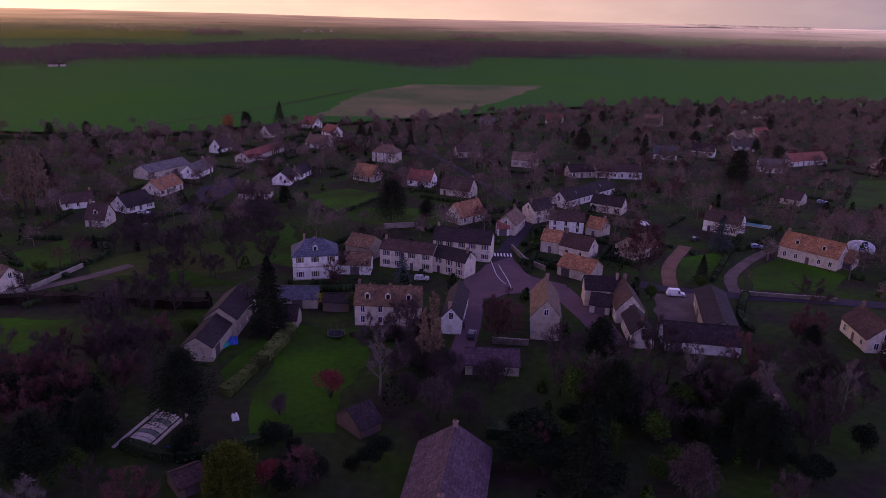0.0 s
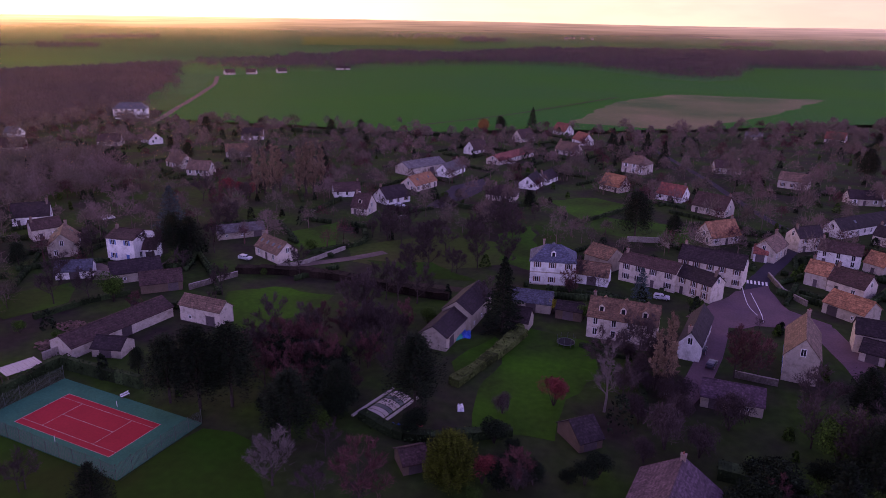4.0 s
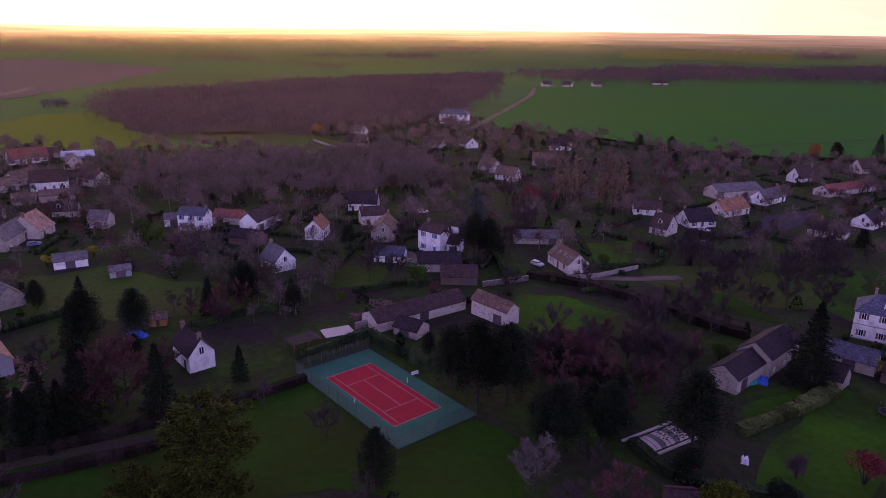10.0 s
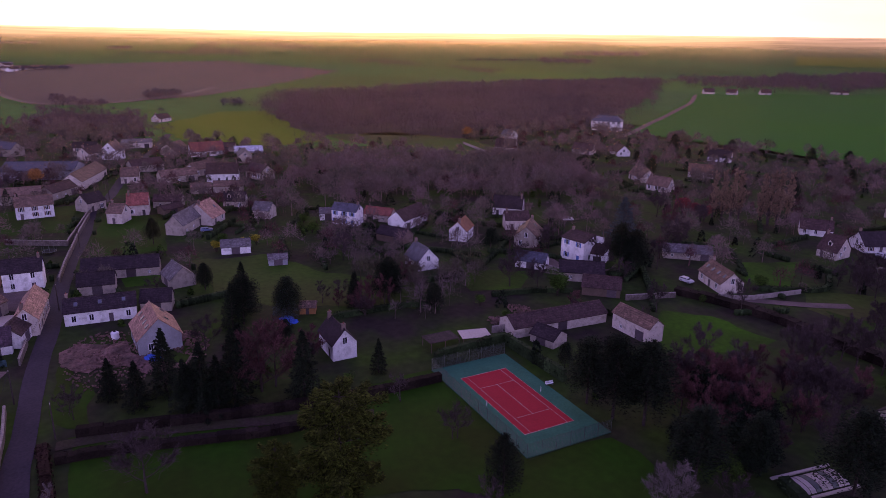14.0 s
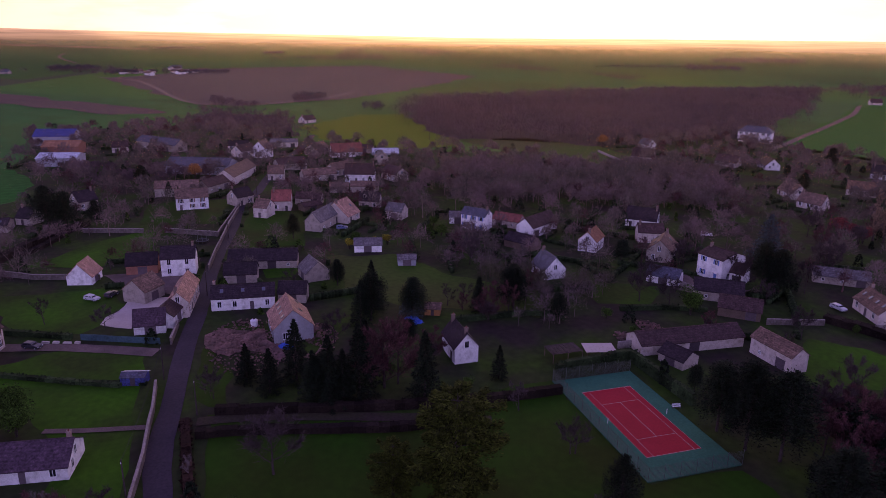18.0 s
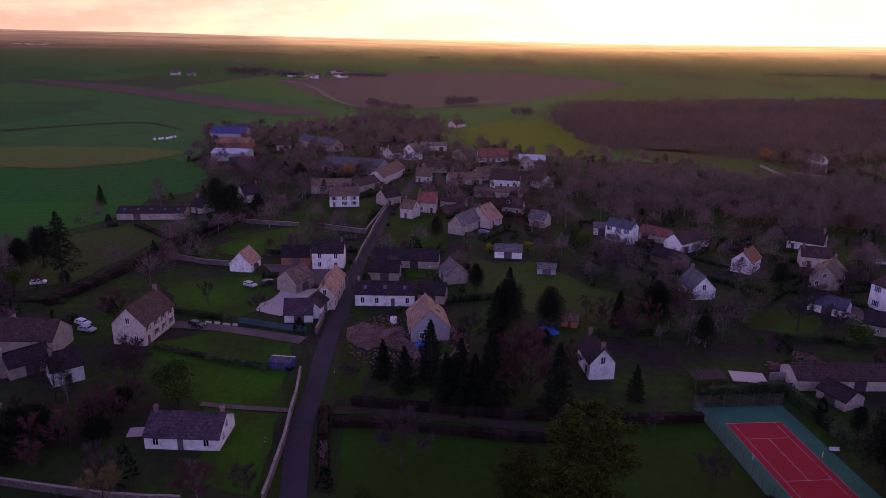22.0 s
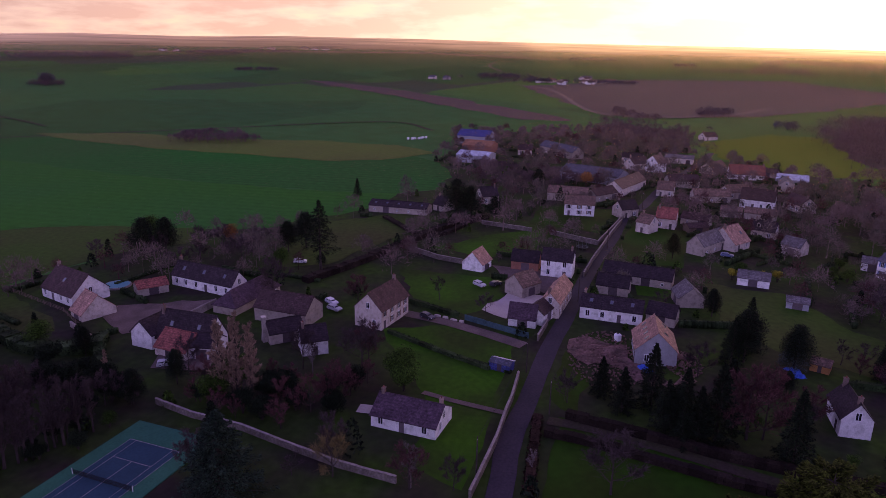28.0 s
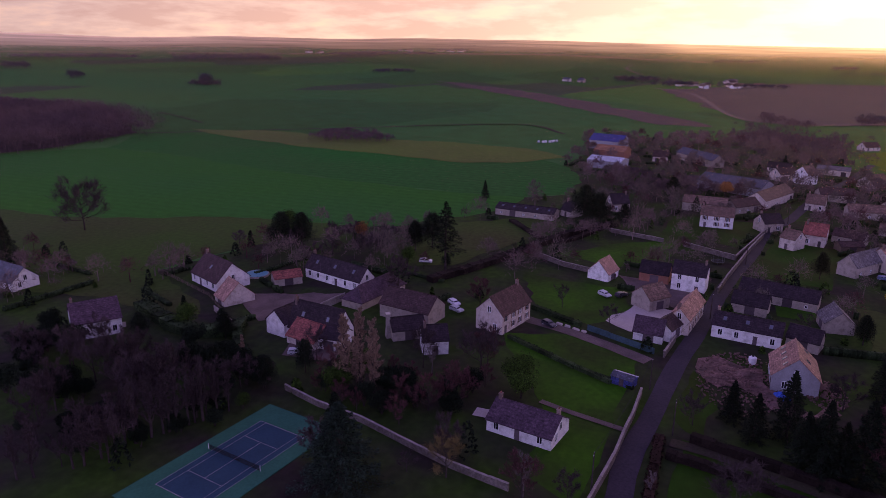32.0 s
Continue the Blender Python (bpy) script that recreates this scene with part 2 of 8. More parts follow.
# ground
material("country", (0.011, 0.108, 0.036), 0.72, 0.2, 0.002, 0.05, 0.0, second=(0.026, 0.112, 0.026), spec=0.19, mosaic=True, sheen=(1.0, 0.86, 0.30))
material("garden", (0.027, 0.056, 0.008), 0.95, 0.28, 0.06, 0.5, 0.3, second=(0.027, 0.021, 0.018))
material("wheat", (0.020, 0.108, 0.020), 0.85, 0.15, 0.006, 0.3, 0.0, second=(0.022, 0.120, 0.010), rows=6.0, spec=0.12, sheen=(0.9, 1.0, 0.6))
material("wheat_thin", (0.010, 0.112, 0.016), 0.85, 0.2, 0.006, 0.3, 0.0, second=(0.024, 0.092, 0.020), rows=6.0, spec=0.12, sheen=(0.9, 1.0, 0.6))
material("stubble", (0.17, 0.14, 0.07), 0.95, 0.15, 0.01, 0.3, 0.0, second=(0.06, 0.10, 0.03))
material("plough", (0.072, 0.050, 0.050), 0.95, 0.15, 0.008, 0.25, 0.0, second=(0.060, 0.042, 0.044))
material("meadow", (0.072, 0.135, 0.016), 0.95, 0.2, 0.012, 0.4, 0.0, second=(0.082, 0.135, 0.018), spec=0.12, sheen=(1.0, 0.9, 0.3))
material("pasture", (0.080, 0.132, 0.018), 0.95, 0.2, 0.012, 0.4, 0.0, second=(0.078, 0.105, 0.022))
material("meadow_dull", (0.034, 0.076, 0.009), 0.95, 0.25, 0.02, 0.6, 0.2, second=(0.046, 0.054, 0.016))
material("lawn", (0.030, 0.100, 0.004), 0.9, 0.22, 0.055, 0.7, 0.2, second=(0.022, 0.044, 0.006))
material("lawn_dark", (0.017, 0.058, 0.003), 0.9, 0.16, 0.05, 0.6, 0.2, second=(0.020, 0.034, 0.004))
material("asphalt", (0.028, 0.023, 0.036), 0.8, 0.25, 0.12, 2.0, 0.15, second=(0.040, 0.031, 0.046), spec=0.12)
material("paving", (0.13, 0.08, 0.092), 0.85, 0.2, 0.15, 2.5, 0.2, second=(0.10, 0.066, 0.078))
material("gravel", (0.15, 0.112, 0.10), 0.95, 0.25, 0.2, 4.0, 0.4, second=(0.095, 0.074, 0.066))
material("sand", (0.21, 0.125, 0.085), 0.95, 0.25, 0.2, 4.0, 0.4, second=(0.15, 0.09, 0.066))
material("dirt", (0.048, 0.034, 0.028), 0.95, 0.3, 0.2, 2.0, 0.4, second=(0.04, 0.04, 0.02))
material("concrete", (0.45, 0.40, 0.36), 0.85, 0.12, 0.2, 3.0, 0.15)
material("rubble", (0.19, 0.115, 0.098), 0.95, 0.55, 0.3, 1.2, 0.9, second=(0.085, 0.06, 0.05))
material("road_paint", (0.75, 0.74, 0.72), 0.6, 0.15, 1.0, 8.0, 0.0)
material("court_line", (0.42, 0.36, 0.36), 0.7, 0.3, 1.0, 6.0, 0.0)
material("net_cord", (0.02, 0.02, 0.024), 0.8, 0.2, 1.0, 6.0, 0.0)
material("court_red", (0.33, 0.022, 0.036), 0.85, 0.12, 0.2, 3.0, 0.1)
material("court_green", (0.036, 0.135, 0.085), 0.85, 0.15, 0.2, 3.0, 0.1)
material("court_blue", (0.030, 0.066, 0.095), 0.8, 0.12, 0.2, 3.0, 0.1)
# walls
for nm, col, st in (("white", (0.74, 0.72, 0.72), 0.4), ("cream", (0.54, 0.47, 0.42), 0.5), ("stone", (0.36, 0.31, 0.27), 0.5),
                    ("block", (0.29, 0.29, 0.31), 0.2), ("brick", (0.30, 0.14, 0.10), 0.3), ("wood", (0.13, 0.095, 0.075), 0.3),
                    ("timber", (0.38, 0.19, 0.075), 0.2), ("metal", (0.30, 0.30, 0.34), 0.3)):
    material(nm, col, 0.9, 0.16, 0.5, 5.0, 0.4 if nm == "stone" else 0.15, per_object=0.12, stain=st)
material("stone_wall", (0.165, 0.138, 0.128), 0.95, 0.4, 0.6, 3.0, 0.8, stain=0.6)
material("plaster", (0.30, 0.26, 0.24), 0.9, 0.25, 0.4, 3.0, 0.2, stain=0.5)
material("blue_fence", (0.055, 0.10, 0.12), 0.7, 0.35, 0.5, 2.0, 0.1)
# roofs
for nm, col, st in (("brown", (0.066, 0.037, 0.036), 0.3), ("dark", (0.031, 0.020, 0.025), 0.15), ("rust", (0.16, 0.094, 0.06), 0.6),
                    ("orange", (0.30, 0.145, 0.08), 0.25), ("tan", (0.175, 0.112, 0.084), 0.45), ("red", (0.24, 0.08, 0.065), 0.3),
                    ("slate", (0.075, 0.078, 0.105), 0.15), ("grey", (0.14, 0.127, 0.13), 0.4), ("zinc", (0.095, 0.10, 0.15), 0.1), ("plum", (0.078, 0.047, 0.066), 0.1),
                    ("salmon", (0.34, 0.20, 0.15), 0.25), ("pale", (0.5, 0.54, 0.62), 0.1), ("blue", (0.045, 0.055, 0.20), 0.1)):
    material("roof_" + nm, col, 0.55 if nm in ("slate", "pale", "blue") else 0.85, 0.34, 0.5, 2.6, 0.5, per_object=0.15, tiles=0.35, stain=st, spec=0.25)
material("glass", (0.014, 0.014, 0.02), 0.2, 0.1, 1.0, 2.0, 0.0, spec=0.3)
material("frame_white", (0.7, 0.7, 0.72), 0.5, 0.1, 1.0, 5.0, 0.0)
material("shutter_blue", (0.10, 0.17, 0.42), 0.6, 0.15, 1.0, 5.0, 0.0)
material("shutter_dark", (0.09, 0.07, 0.08), 0.7, 0.2, 1.0, 5.0, 0.0, per_object=0.4)
material("chimney", (0.22, 0.16, 0.14), 0.9, 0.25, 1.0, 6.0, 0.3, per_object=0.3)
material("steel", (0.12, 0.14, 0.13), 0.5, 0.1, 1.0, 5.0, 0.0, metal=0.6)
# plants
material("bark", (0.055, 0.042, 0.04), 0.95, 0.3, 0.8, 4.0, 0.4, per_object=0.2)
material("bark_pale", (0.15, 0.122, 0.12), 0.9, 0.3, 0.8, 4.0, 0.2)
material("twig", (0.060, 0.043, 0.045), 0.95, 0.3, 0.15, 2.0, 0.0, per_object=0.3, leafy=0.55)
material("twig_red", (0.095, 0.042, 0.045), 0.95, 0.3, 0.15, 2.0, 0.0, per_object=0.25, leafy=0.55)
material("twig_yellow", (0.14, 0.11, 0.045), 0.95, 0.3, 0.15, 2.0, 0.0, per_object=0.2)
material("twig_poplar", (0.24, 0.165, 0.12), 0.95, 0.3, 0.15, 2.0, 0.0, per_object=0.2, leafy=0.55)
material("leaf_orange", (0.26, 0.12, 0.04), 0.9, 0.3, 0.2, 2.0, 0.0, per_object=0.2, leafy=0.8)
material("leaf_red", (0.20, 0.045, 0.05), 0.9, 0.3, 0.2, 2.0, 0.0, per_object=0.2, leafy=0.8)
material("needle", (0.014, 0.022, 0.012), 0.9, 0.4, 0.3, 2.0, 0.0, per_object=0.3, leafy=0.8)
material("needle_fir", (0.026, 0.045, 0.03), 0.9, 0.4, 0.3, 2.0, 0.0, leafy=0.8)
material("needle_blue", (0.05, 0.075, 0.085), 0.9, 0.3, 0.3, 2.0, 0.0, per_object=0.2, leafy=0.8)
material("needle_yellow", (0.072, 0.092, 0.012), 0.9, 0.45, 0.3, 2.0, 0.0, leafy=0.8)
material("needle_cedar", (0.050, 0.064, 0.010), 0.9, 0.5, 0.5, 2.0, 0.0, leafy=0.8)
material("leaf_green", (0.042, 0.08, 0.014), 0.85, 0.35, 0.3, 2.0, 0.0, per_object=0.3, leafy=0.8)
material("leaf_yellow", (0.28, 0.25, 0.03), 0.85, 0.3, 0.3, 2.0, 0.0, leafy=0.8)
material("hedge", (0.03, 0.05, 0.02), 0.9, 0.4, 0.3, 2.0, 0.2, per_object=0.2, leafy=0.55)
material("hedge_light", (0.075, 0.10, 0.03), 0.9, 0.4, 0.3, 2.0, 0.2, leafy=0.55)
material("hedge_brown", (0.024, 0.017, 0.014), 0.95, 0.4, 0.2, 2.0, 0.2, per_object=0.2, leafy=0.55)
material("hedge_red", (0.036, 0.02, 0.015), 0.95, 0.4, 0.2, 2.0, 0.2, leafy=0.55)
material("wood", (0.080, 0.054, 0.066), 0.95, 0.35, 0.012, 0.15, 0.0, second=(0.112, 0.074, 0.078), leafy=0.25)
M["wood_far"] = M.pop("wood")
material("wood", (0.13, 0.095, 0.075), 0.9, 0.2, 0.5, 5.0, 0.2, per_object=0.12)
material("wood_floor", (0.05, 0.034, 0.036), 0.95, 0.3, 0.02, 0.3, 0.0)
material("belt", (0.075, 0.066, 0.085), 0.95, 0.25, 0.01, 0.1, 0.0)
material("scrub", (0.12, 0.086, 0.088), 0.95, 0.35, 0.05, 0.6, 0.0, second=(0.065, 0.062, 0.032), leafy=0.3)
# paler than twig: the haze over the mid distance is put into this colour
material("twig_mass", (0.158, 0.106, 0.104), 0.95, 0.3, 0.03, 0.5, 0.0, second=(0.105, 0.088, 0.072), leafy=0.3)


# ---- mesh helpers ----
def mesh_of(name, verts, faces, mat, smooth=False):
    me = bpy.data.meshes.new(name)
    me.from_pydata([tuple(v) for v in verts], [], faces)
    me.materials.append(mat)
    if smooth:
        me.polygons.foreach_set("use_smooth", [True] * len(me.polygons))
    me.update()
    return me


def put(name, me, parent=None, m=None, label=""):
    ob = new(name, me)
    if parent is not None:
        ob.parent = parent
    if m is not None:
        ob.matrix_basis = m
    if label:
        ob["label"] = label
    return ob


class Build:
    """Collects boxes, prisms and loose faces into one mesh."""

    def __init__(self):
        self.v, self.f = [], []

    def add(self, verts, faces):
        k = len(self.v)
        self.v += [tuple(v) for v in verts]
        self.f += [tuple(i + k for i in f) for f in faces]
        return self

    def box(self, x0, x1, y0, y1, z0, z1, m=None):
        vs = [Vector(p) for p in ((x0, y0, z0), (x1, y0, z0), (x1, y1, z0), (x0, y1, z0), (x0, y0, z1), (x1, y0, z1), (x1, y1, z1), (x0, y1, z1))]
        return self.add([m @ p for p in vs] if m else vs, [(3, 2, 1, 0), (4, 5, 6, 7), (0, 1, 5, 4), (1, 2, 6, 5), (2, 3, 7, 6), (3, 0, 4, 7)])

    def tube(self, a, b, r0, r1, sides=5):
        a, b = Vector(a), Vector(b)
        q = (b - a).to_track_quat("Z", "Y")
        ring = [Vector((math.cos(6.2832 * i / sides), math.sin(6.2832 * i / sides), 0)) for i in range(sides)]
        vs = [a + q @ (p * r0) for p in ring] + [b + q @ (p * r1) for p in ring]
        return self.add(vs, [(i, (i + 1) % sides, sides + (i + 1) % sides, sides + i) for i in range(sides)] + [tuple(range(2 * sides - 1, sides - 1, -1))])

    def mesh(self, name, mat, smooth=False):
        return mesh_of(name, self.v, self.f, mat, smooth)


# heading to the left of north and height of the skyline, in degrees
SKYLINE = [(-60, 0.03), (-40, 0.03), (-25, 0.0), (-13, 0.05), (0, -0.03), (17, 0.02), (31, -0.01), (48, -0.10), (60, -0.18), (66, -0.24), (75, -0.20), (80, -0.17),
           (93, -0.12), (105, 0.0), (112, 0.03), (120, -0.10), (124, -0.06), (128, 0.0), (131, -0.10), (134, -0.18), (142, 0.0), (160, 0.0), (300, 0.03)]
CREST = 4450


def terrain(x, y):
    """The plain lies level round the village, rises a little towards the skyline and falls away behind it."""
    r = math.hypot(x, y)
    if r < 1300:
        return 0.0
    yaw = math.degrees(math.atan2(-x, y))
    yaw += 360 if yaw < -60 else 0
    for (a0, e0), (a1, e1) in zip(SKYLINE, SKYLINE[1:]):
        if a0 <= yaw <= a1:
            k = (yaw - a0) / (a1 - a0)
            k = k * k * (3 - 2 * k)
            break
    top = 70 + CREST * radians(e0 + (e1 - e0) * k)
    s = min((r - 1300) / (CREST - 1300), 1)
    z = top * s * s * (3 - 2 * s)
    if r > 2600:
        z += min((r - 2600) / 1500, 1) * 2.2 * noise.noise((9 * math.cos(radians(yaw)), 9 * math.sin(radians(yaw)), r / 700))
    return z - max(r - CREST, 0) ** 2 * 0.00012


# ---- ground ----
def ground_sheet():
    radii = [0, 60, 150, 300, 500, 750, 1000, 1300] + list(range(1400, 5000, 75))
    n = 216
    verts, faces = [(0, 0, 0)], []
    for r in radii[1:]:
        for i in range(n):
            x, y = r * math.cos(6.283185 * i / n), r * math.sin(6.283185 * i / n)
            verts.append((x, y, terrain(x, y)))
    faces += [(0, 1 + i, 1 + (i + 1) % n) for i in range(n)]
    for k in range(len(radii) - 2):
        o = 1 + k * n
        faces += [(o + i, o + n + i, o + n + (i + 1) % n, o + (i + 1) % n) for i in range(n)]
    ob = put("ground", mesh_of("ground", verts, faces, M["country"], True))
    tagged(ob, "open plain of winter fields reaching the horizon", "ground", kind="structure")


OPEN = []


def patch(name, corners, mat, lift):
    """A piece of ground cover with irregular edges, laid on the plain."""
    patch.count = (patch.count + 1) % 20
    lift += 0.004 * patch.count
    if name in ("lawn", "yard", "square", "close", "building_site", "path"):
        road.count += 1
        lift = 0.0511 + 0.0025 * road.count
    if name in ("lawn", "yard", "square", "close", "building_site", "paddock", "meadow", "field_middle", "field_near"):
        OPEN.append((min(p[0] for p in corners), max(p[0] for p in corners), min(p[1] for p in corners), max(p[1] for p in corners), corners))
    bm = bmesh.new()
    ring = []
    for i, (x, y) in enumerate(corners):
        x2, y2 = corners[(i + 1) % len(corners)]
        d = math.hypot(x2 - x, y2 - y)
        steps = max(1, min(12, int(d / max(4, 0.02 * math.hypot(x, y)))))
        for s in range(steps):
            px, py = x + (x2 - x) * s / steps, y + (y2 - y) * s / steps
            j = 0.22 * d / steps if s else 0
            ring.append(bm.verts.new((px + random.uniform(-j, j), py + random.uniform(-j, j), 0)))
    face = bm.faces.new(ring)
    if face.normal.z < 0:
        face.normal_flip()
    bmesh.ops.triangulate(bm, faces=bm.faces[:])
    for _ in range(4):
        long = [e for e in bm.edges if e.calc_length() > 150 and math.hypot(e.verts[0].co.x, e.verts[0].co.y) > 800]
        if not long:
            break
        bmesh.ops.subdivide_edges(bm, edges=long, cuts=1, use_grid_fill=False)
        bmesh.ops.triangulate(bm, faces=bm.faces[:])
    for v in bm.verts:
        v.co.z = terrain(v.co.x, v.co.y) + lift
    bmesh.ops.recalc_face_normals(bm, faces=bm.faces[:])
    me = bpy.data.meshes.new(name)
    bm.to_mesh(me)
    bm.free()
    me.materials.append(mat)
    ob = put(name, me)
    tagged(ob, "", name.split("_")[0], kind="structure")
    return ob


patch.count = 0


def smooth_line(points, step):
    """Points along a rounded line through the given ones."""
    p = [Vector((x, y, 0)) for x, y in points]
    p = [2 * p[0] - p[1]] + p + [2 * p[-1] - p[-2]]
    line = []
    for a, b, c, d in zip(p, p[1:], p[2:], p[3:]):
        k = max(1, int((c - b).length / step))
        for i in range(k):
            t = i / k
            line.append(0.5 * (2 * b + (c - a) * t + (2 * a - 5 * b + 4 * c - d) * t * t + (3 * b - a - 3 * c + d) * t ** 3))
    return line + [p[-2]]


def road(name, points, width, mat):
    road.count += 1
    line = smooth_line(points, 5)
    verts, faces = [], []
    for i, p in enumerate(line):
        d = (line[min(i + 1, len(line) - 1)] - line[max(i - 1, 0)]).normalized()
        s = Vector((-d.y, d.x, 0)) * width / 2
        for k in (-1, 1):
            q = p + s * k * random.uniform(0.94, 1.06)
            verts.append((q.x, q.y, terrain(q.x, q.y) + 0.0511 + 0.0025 * road.count + (0.3 if p.length > 600 else 0)))
        if i:
            ps = [line[i - 1] - s * 1.4, line[i - 1] + s * 1.4, p + s * 1.4, p - s * 1.4]
            ring = [(q.x, q.y) for q in ps]
            OPEN.append((min(q[0] for q in ring), max(q[0] for q in ring), min(q[1] for q in ring), max(q[1] for q in ring), ring))
            faces.append((2 * i - 2, 2 * i, 2 * i + 1, 2 * i - 1))
    faces = [f[::-1] for f in faces]
    ob = put(name, mesh_of(name, verts, faces, mat))
    tagged(ob, "", name.split("_")[-1], kind="structure")
    return ob


road.count = 0

ground_sheet()
# fields and village ground
village = [(-473, 84), (-572, 30), (-575, -91), (-460, -76), (-378, -81), (-332, -62), (-312, -90), (-267, -109), (-231, -140), (-195, -148), (-164, -158), (-167, -230), (-110, -260), (120, -240), (330, 0), (420, 260), (426, 685), (344, 705), (129, 613), (36, 545), (-57, 477), (-114, 459), (-165, 415), (-251, 391), (-276, 401), (-337, 390), (-438, 420), (-435, 334), (-399, 263), (-387, 246), (-397, 171)]
patch("ground_village", village, M["garden"], 0.02)
patch("field_north", [(-372, 398), (-400, 447), (-482, 588), (-578, 727), (-545, 868), (-498, 896), (-489, 995), (-430, 1109), (-328, 1218), (-235, 1235), (-124, 1110), (-62, 1031), (-5, 1017), (29, 1064), (46, 1240), (55, 1392), (238, 1458), (376, 1557), (494, 1507), (668, 1527), (989, 1551), (439, 707), (354, 728), (132, 630), (37, 563), (-59, 493), (-117, 471), (-168, 423), (-215, 421), (-282, 411), (-345, 399)], M["wheat"], 0.06)
patch("field_stubble", [(-95, 520), (-82, 691), (-38, 798), (112, 826), (60, 674), (-11, 520)], M["stubble"], 0.12)
patch("field_strip", [(-1201, -474), (-1045, -275), (-711, -15), (-667, 1), (-665, -45), (-855, -197), (-1121, -415)], M["plough"], 0.3)
patch("field_brown", [(-1179, -82), (-1491, 129), (-1570, 433), (-1170, 525), (-856, 273), (-762, 174), (-715, 64), (-746, 26)], M["plough"], 0.34)
patch("field_yellow", [(-451, -385), (-471, -325), (-468, -262), (-469, -216), (-477, -175), (-470, -116), (-445, -82), (-428, -96), (-408, -112), (-396, -138), (-406, -207), (-409, -251), (-429, -335)], M["pasture"], 0.2)
patch("field_near", [(-240, -440), (-301, -404), (-332, -384), (-349, -368), (-346, -314), (-329, -239), (-319, -179), (-314, -114), (-320, -79), (-290, -79), (-267, -97), (-244, -112), (-237, -133), (-233, -170), (-225, -193), (-214, -211), (-202, -244), (-202, -275), (-180, -330)], M["wheat"], 0.05)
patch("field_middle", [(-417, -404), (-442, -383), (-429, -335), (-409, -251), (-406, -207), (-396, -138), (-408, -112), (-428, -96), (-408, -75), (-365, -60), (-331, -64), (-318, -80), (-314, -114), (-319, -179), (-329, -239), (-346, -314), (-349, -368)], M["wheat_thin"], 0.06)
patch("field_dull", [(-180, -330), (-202, -275), (-202, -244), (-214, -211), (-225, -193), (-233, -170), (-237, -133), (-222, -128), (-198, -148), (-164, -158), (-148, -128), (-140, -121), (-136, -137), (-140, -153), (-135, -175), (-120, -240)], M["meadow_dull"], 0.09)
patch("paddock", [(-258, -93), (-283, -62), (-273, -50), (-206, -74), (-199, -91), (-233, -98)], M["meadow_dull"], 0.13)
patch("meadow", [(-545, 95), (-618, 161), (-611, 202), (-422, 178), (-422, 132), (-470, 99)], M["meadow"], 0.2)
patch("meadow", [(-425, 190), (-452, 188), (-446, 241), (-394, 266), (-340, 262), (-318, 232), (-337, 214), (-367, 205), (-398, 196)], M["meadow_dull"], 0.2)
patch("field_strip", [(-1208, 1958), (-829, 2305), (-672, 1863), (-864, 1724), (-998, 1613)], M["meadow"], 0.5)
patch("field_strip", [(922, 2442), (1088, 2617), (1307, 2493), (1209, 2268), (1115, 2369)], M["meadow"], 0.5)
patch("field_pale", [(-2363, -963), (-2463, -755), (-2568, -519), (-2485, -233), (-2380, -28), (-2308, -27), (-2393, -225), (-2478, -501), (-2379, -730), (-2289, -933)], M["stubble"], 0.7)
patch("field_pale", [(-1492, -1941), (-1632, -1883), (-1845, -1746), (-1792, -1697), (-1590, -1835), (-1455, -1893)], M["stubble"], 0.7)
patch("field_pale", [(-1855, -1664), (-1953, -1464), (-2135, -1279), (-2073, -1242), (-1885, -1414), (-1790, -1606)], M["stubble"], 0.7)
# lawns
patch("lawn", [(-160, -43), (-166, -23), (-159, -9), (-121, -11), (-98, -13), (-105, -24), (-120, -20), (-132, -28), (-144, -35)], M["lawn"], 0.03)
patch("lawn", [(-207, -50), (-206, -21), (-185, -12), (-174, -24), (-180, -39)], M["lawn"], 0.03)
patch("lawn", [(-248, -28), (-265, -8), (-236, -9), (-230, -32)], M["lawn"], 0.03)
patch("lawn", [(-34, 150), (-16, 148), (-13, 132), (-18, 120), (-17, 105), (-32, 104), (-35, 117)], M["lawn"], 0.03)
patch("lawn", [(-103, 189), (-78, 214), (-58, 213), (-51, 192), (-74, 174), (-94, 176)], M["meadow_dull"], 0.03)
patch("lawn", [(-62, 222), (-54, 237), (-45, 211), (-43, 190), (-54, 196)], M["lawn"], 0.03)
patch("lawn", [(-128, 196), (-120, 206), (-106, 187), (-116, 181)], M["lawn"], 0.03)
patch("lawn", [(-113, 141), (-104, 149), (-86, 150), (-85, 142), (-90, 130), (-95, 121), (-99, 117)], M["lawn"], 0.03)
patch("lawn", [(-116, 55), (-115, 71), (-78, 68), (-76, 85), (-66, 85), (-52, 70), (-95, 43)], M["lawn_dark"], 0.03)
patch("lawn", [(-53, 240), (-42, 230), (-42, 205), (-46, 214)], M["lawn_dark"], 0.03)
patch("lawn", [(-38, 261), (-0, 259), (0, 236), (-18, 234), (-39, 245)], M["lawn"], 0.03)
patch("lawn", [(-56, 278), (-39, 290), (-22, 281), (-38, 250)], M["lawn"], 0.03)
patch("lawn", [(92, 194), (109, 211), (122, 194), (112, 182), (88, 180)], M["lawn"], 0.03)
patch("lawn", [(204, 335), (228, 338), (189, 275), (165, 277)], M["lawn"], 0.03)
patch("lawn", [(-125, 2), (-112, 38), (-113, 70), (-82, 67), (-76, 62), (-96, -0)], M["lawn_dark"], 0.03)
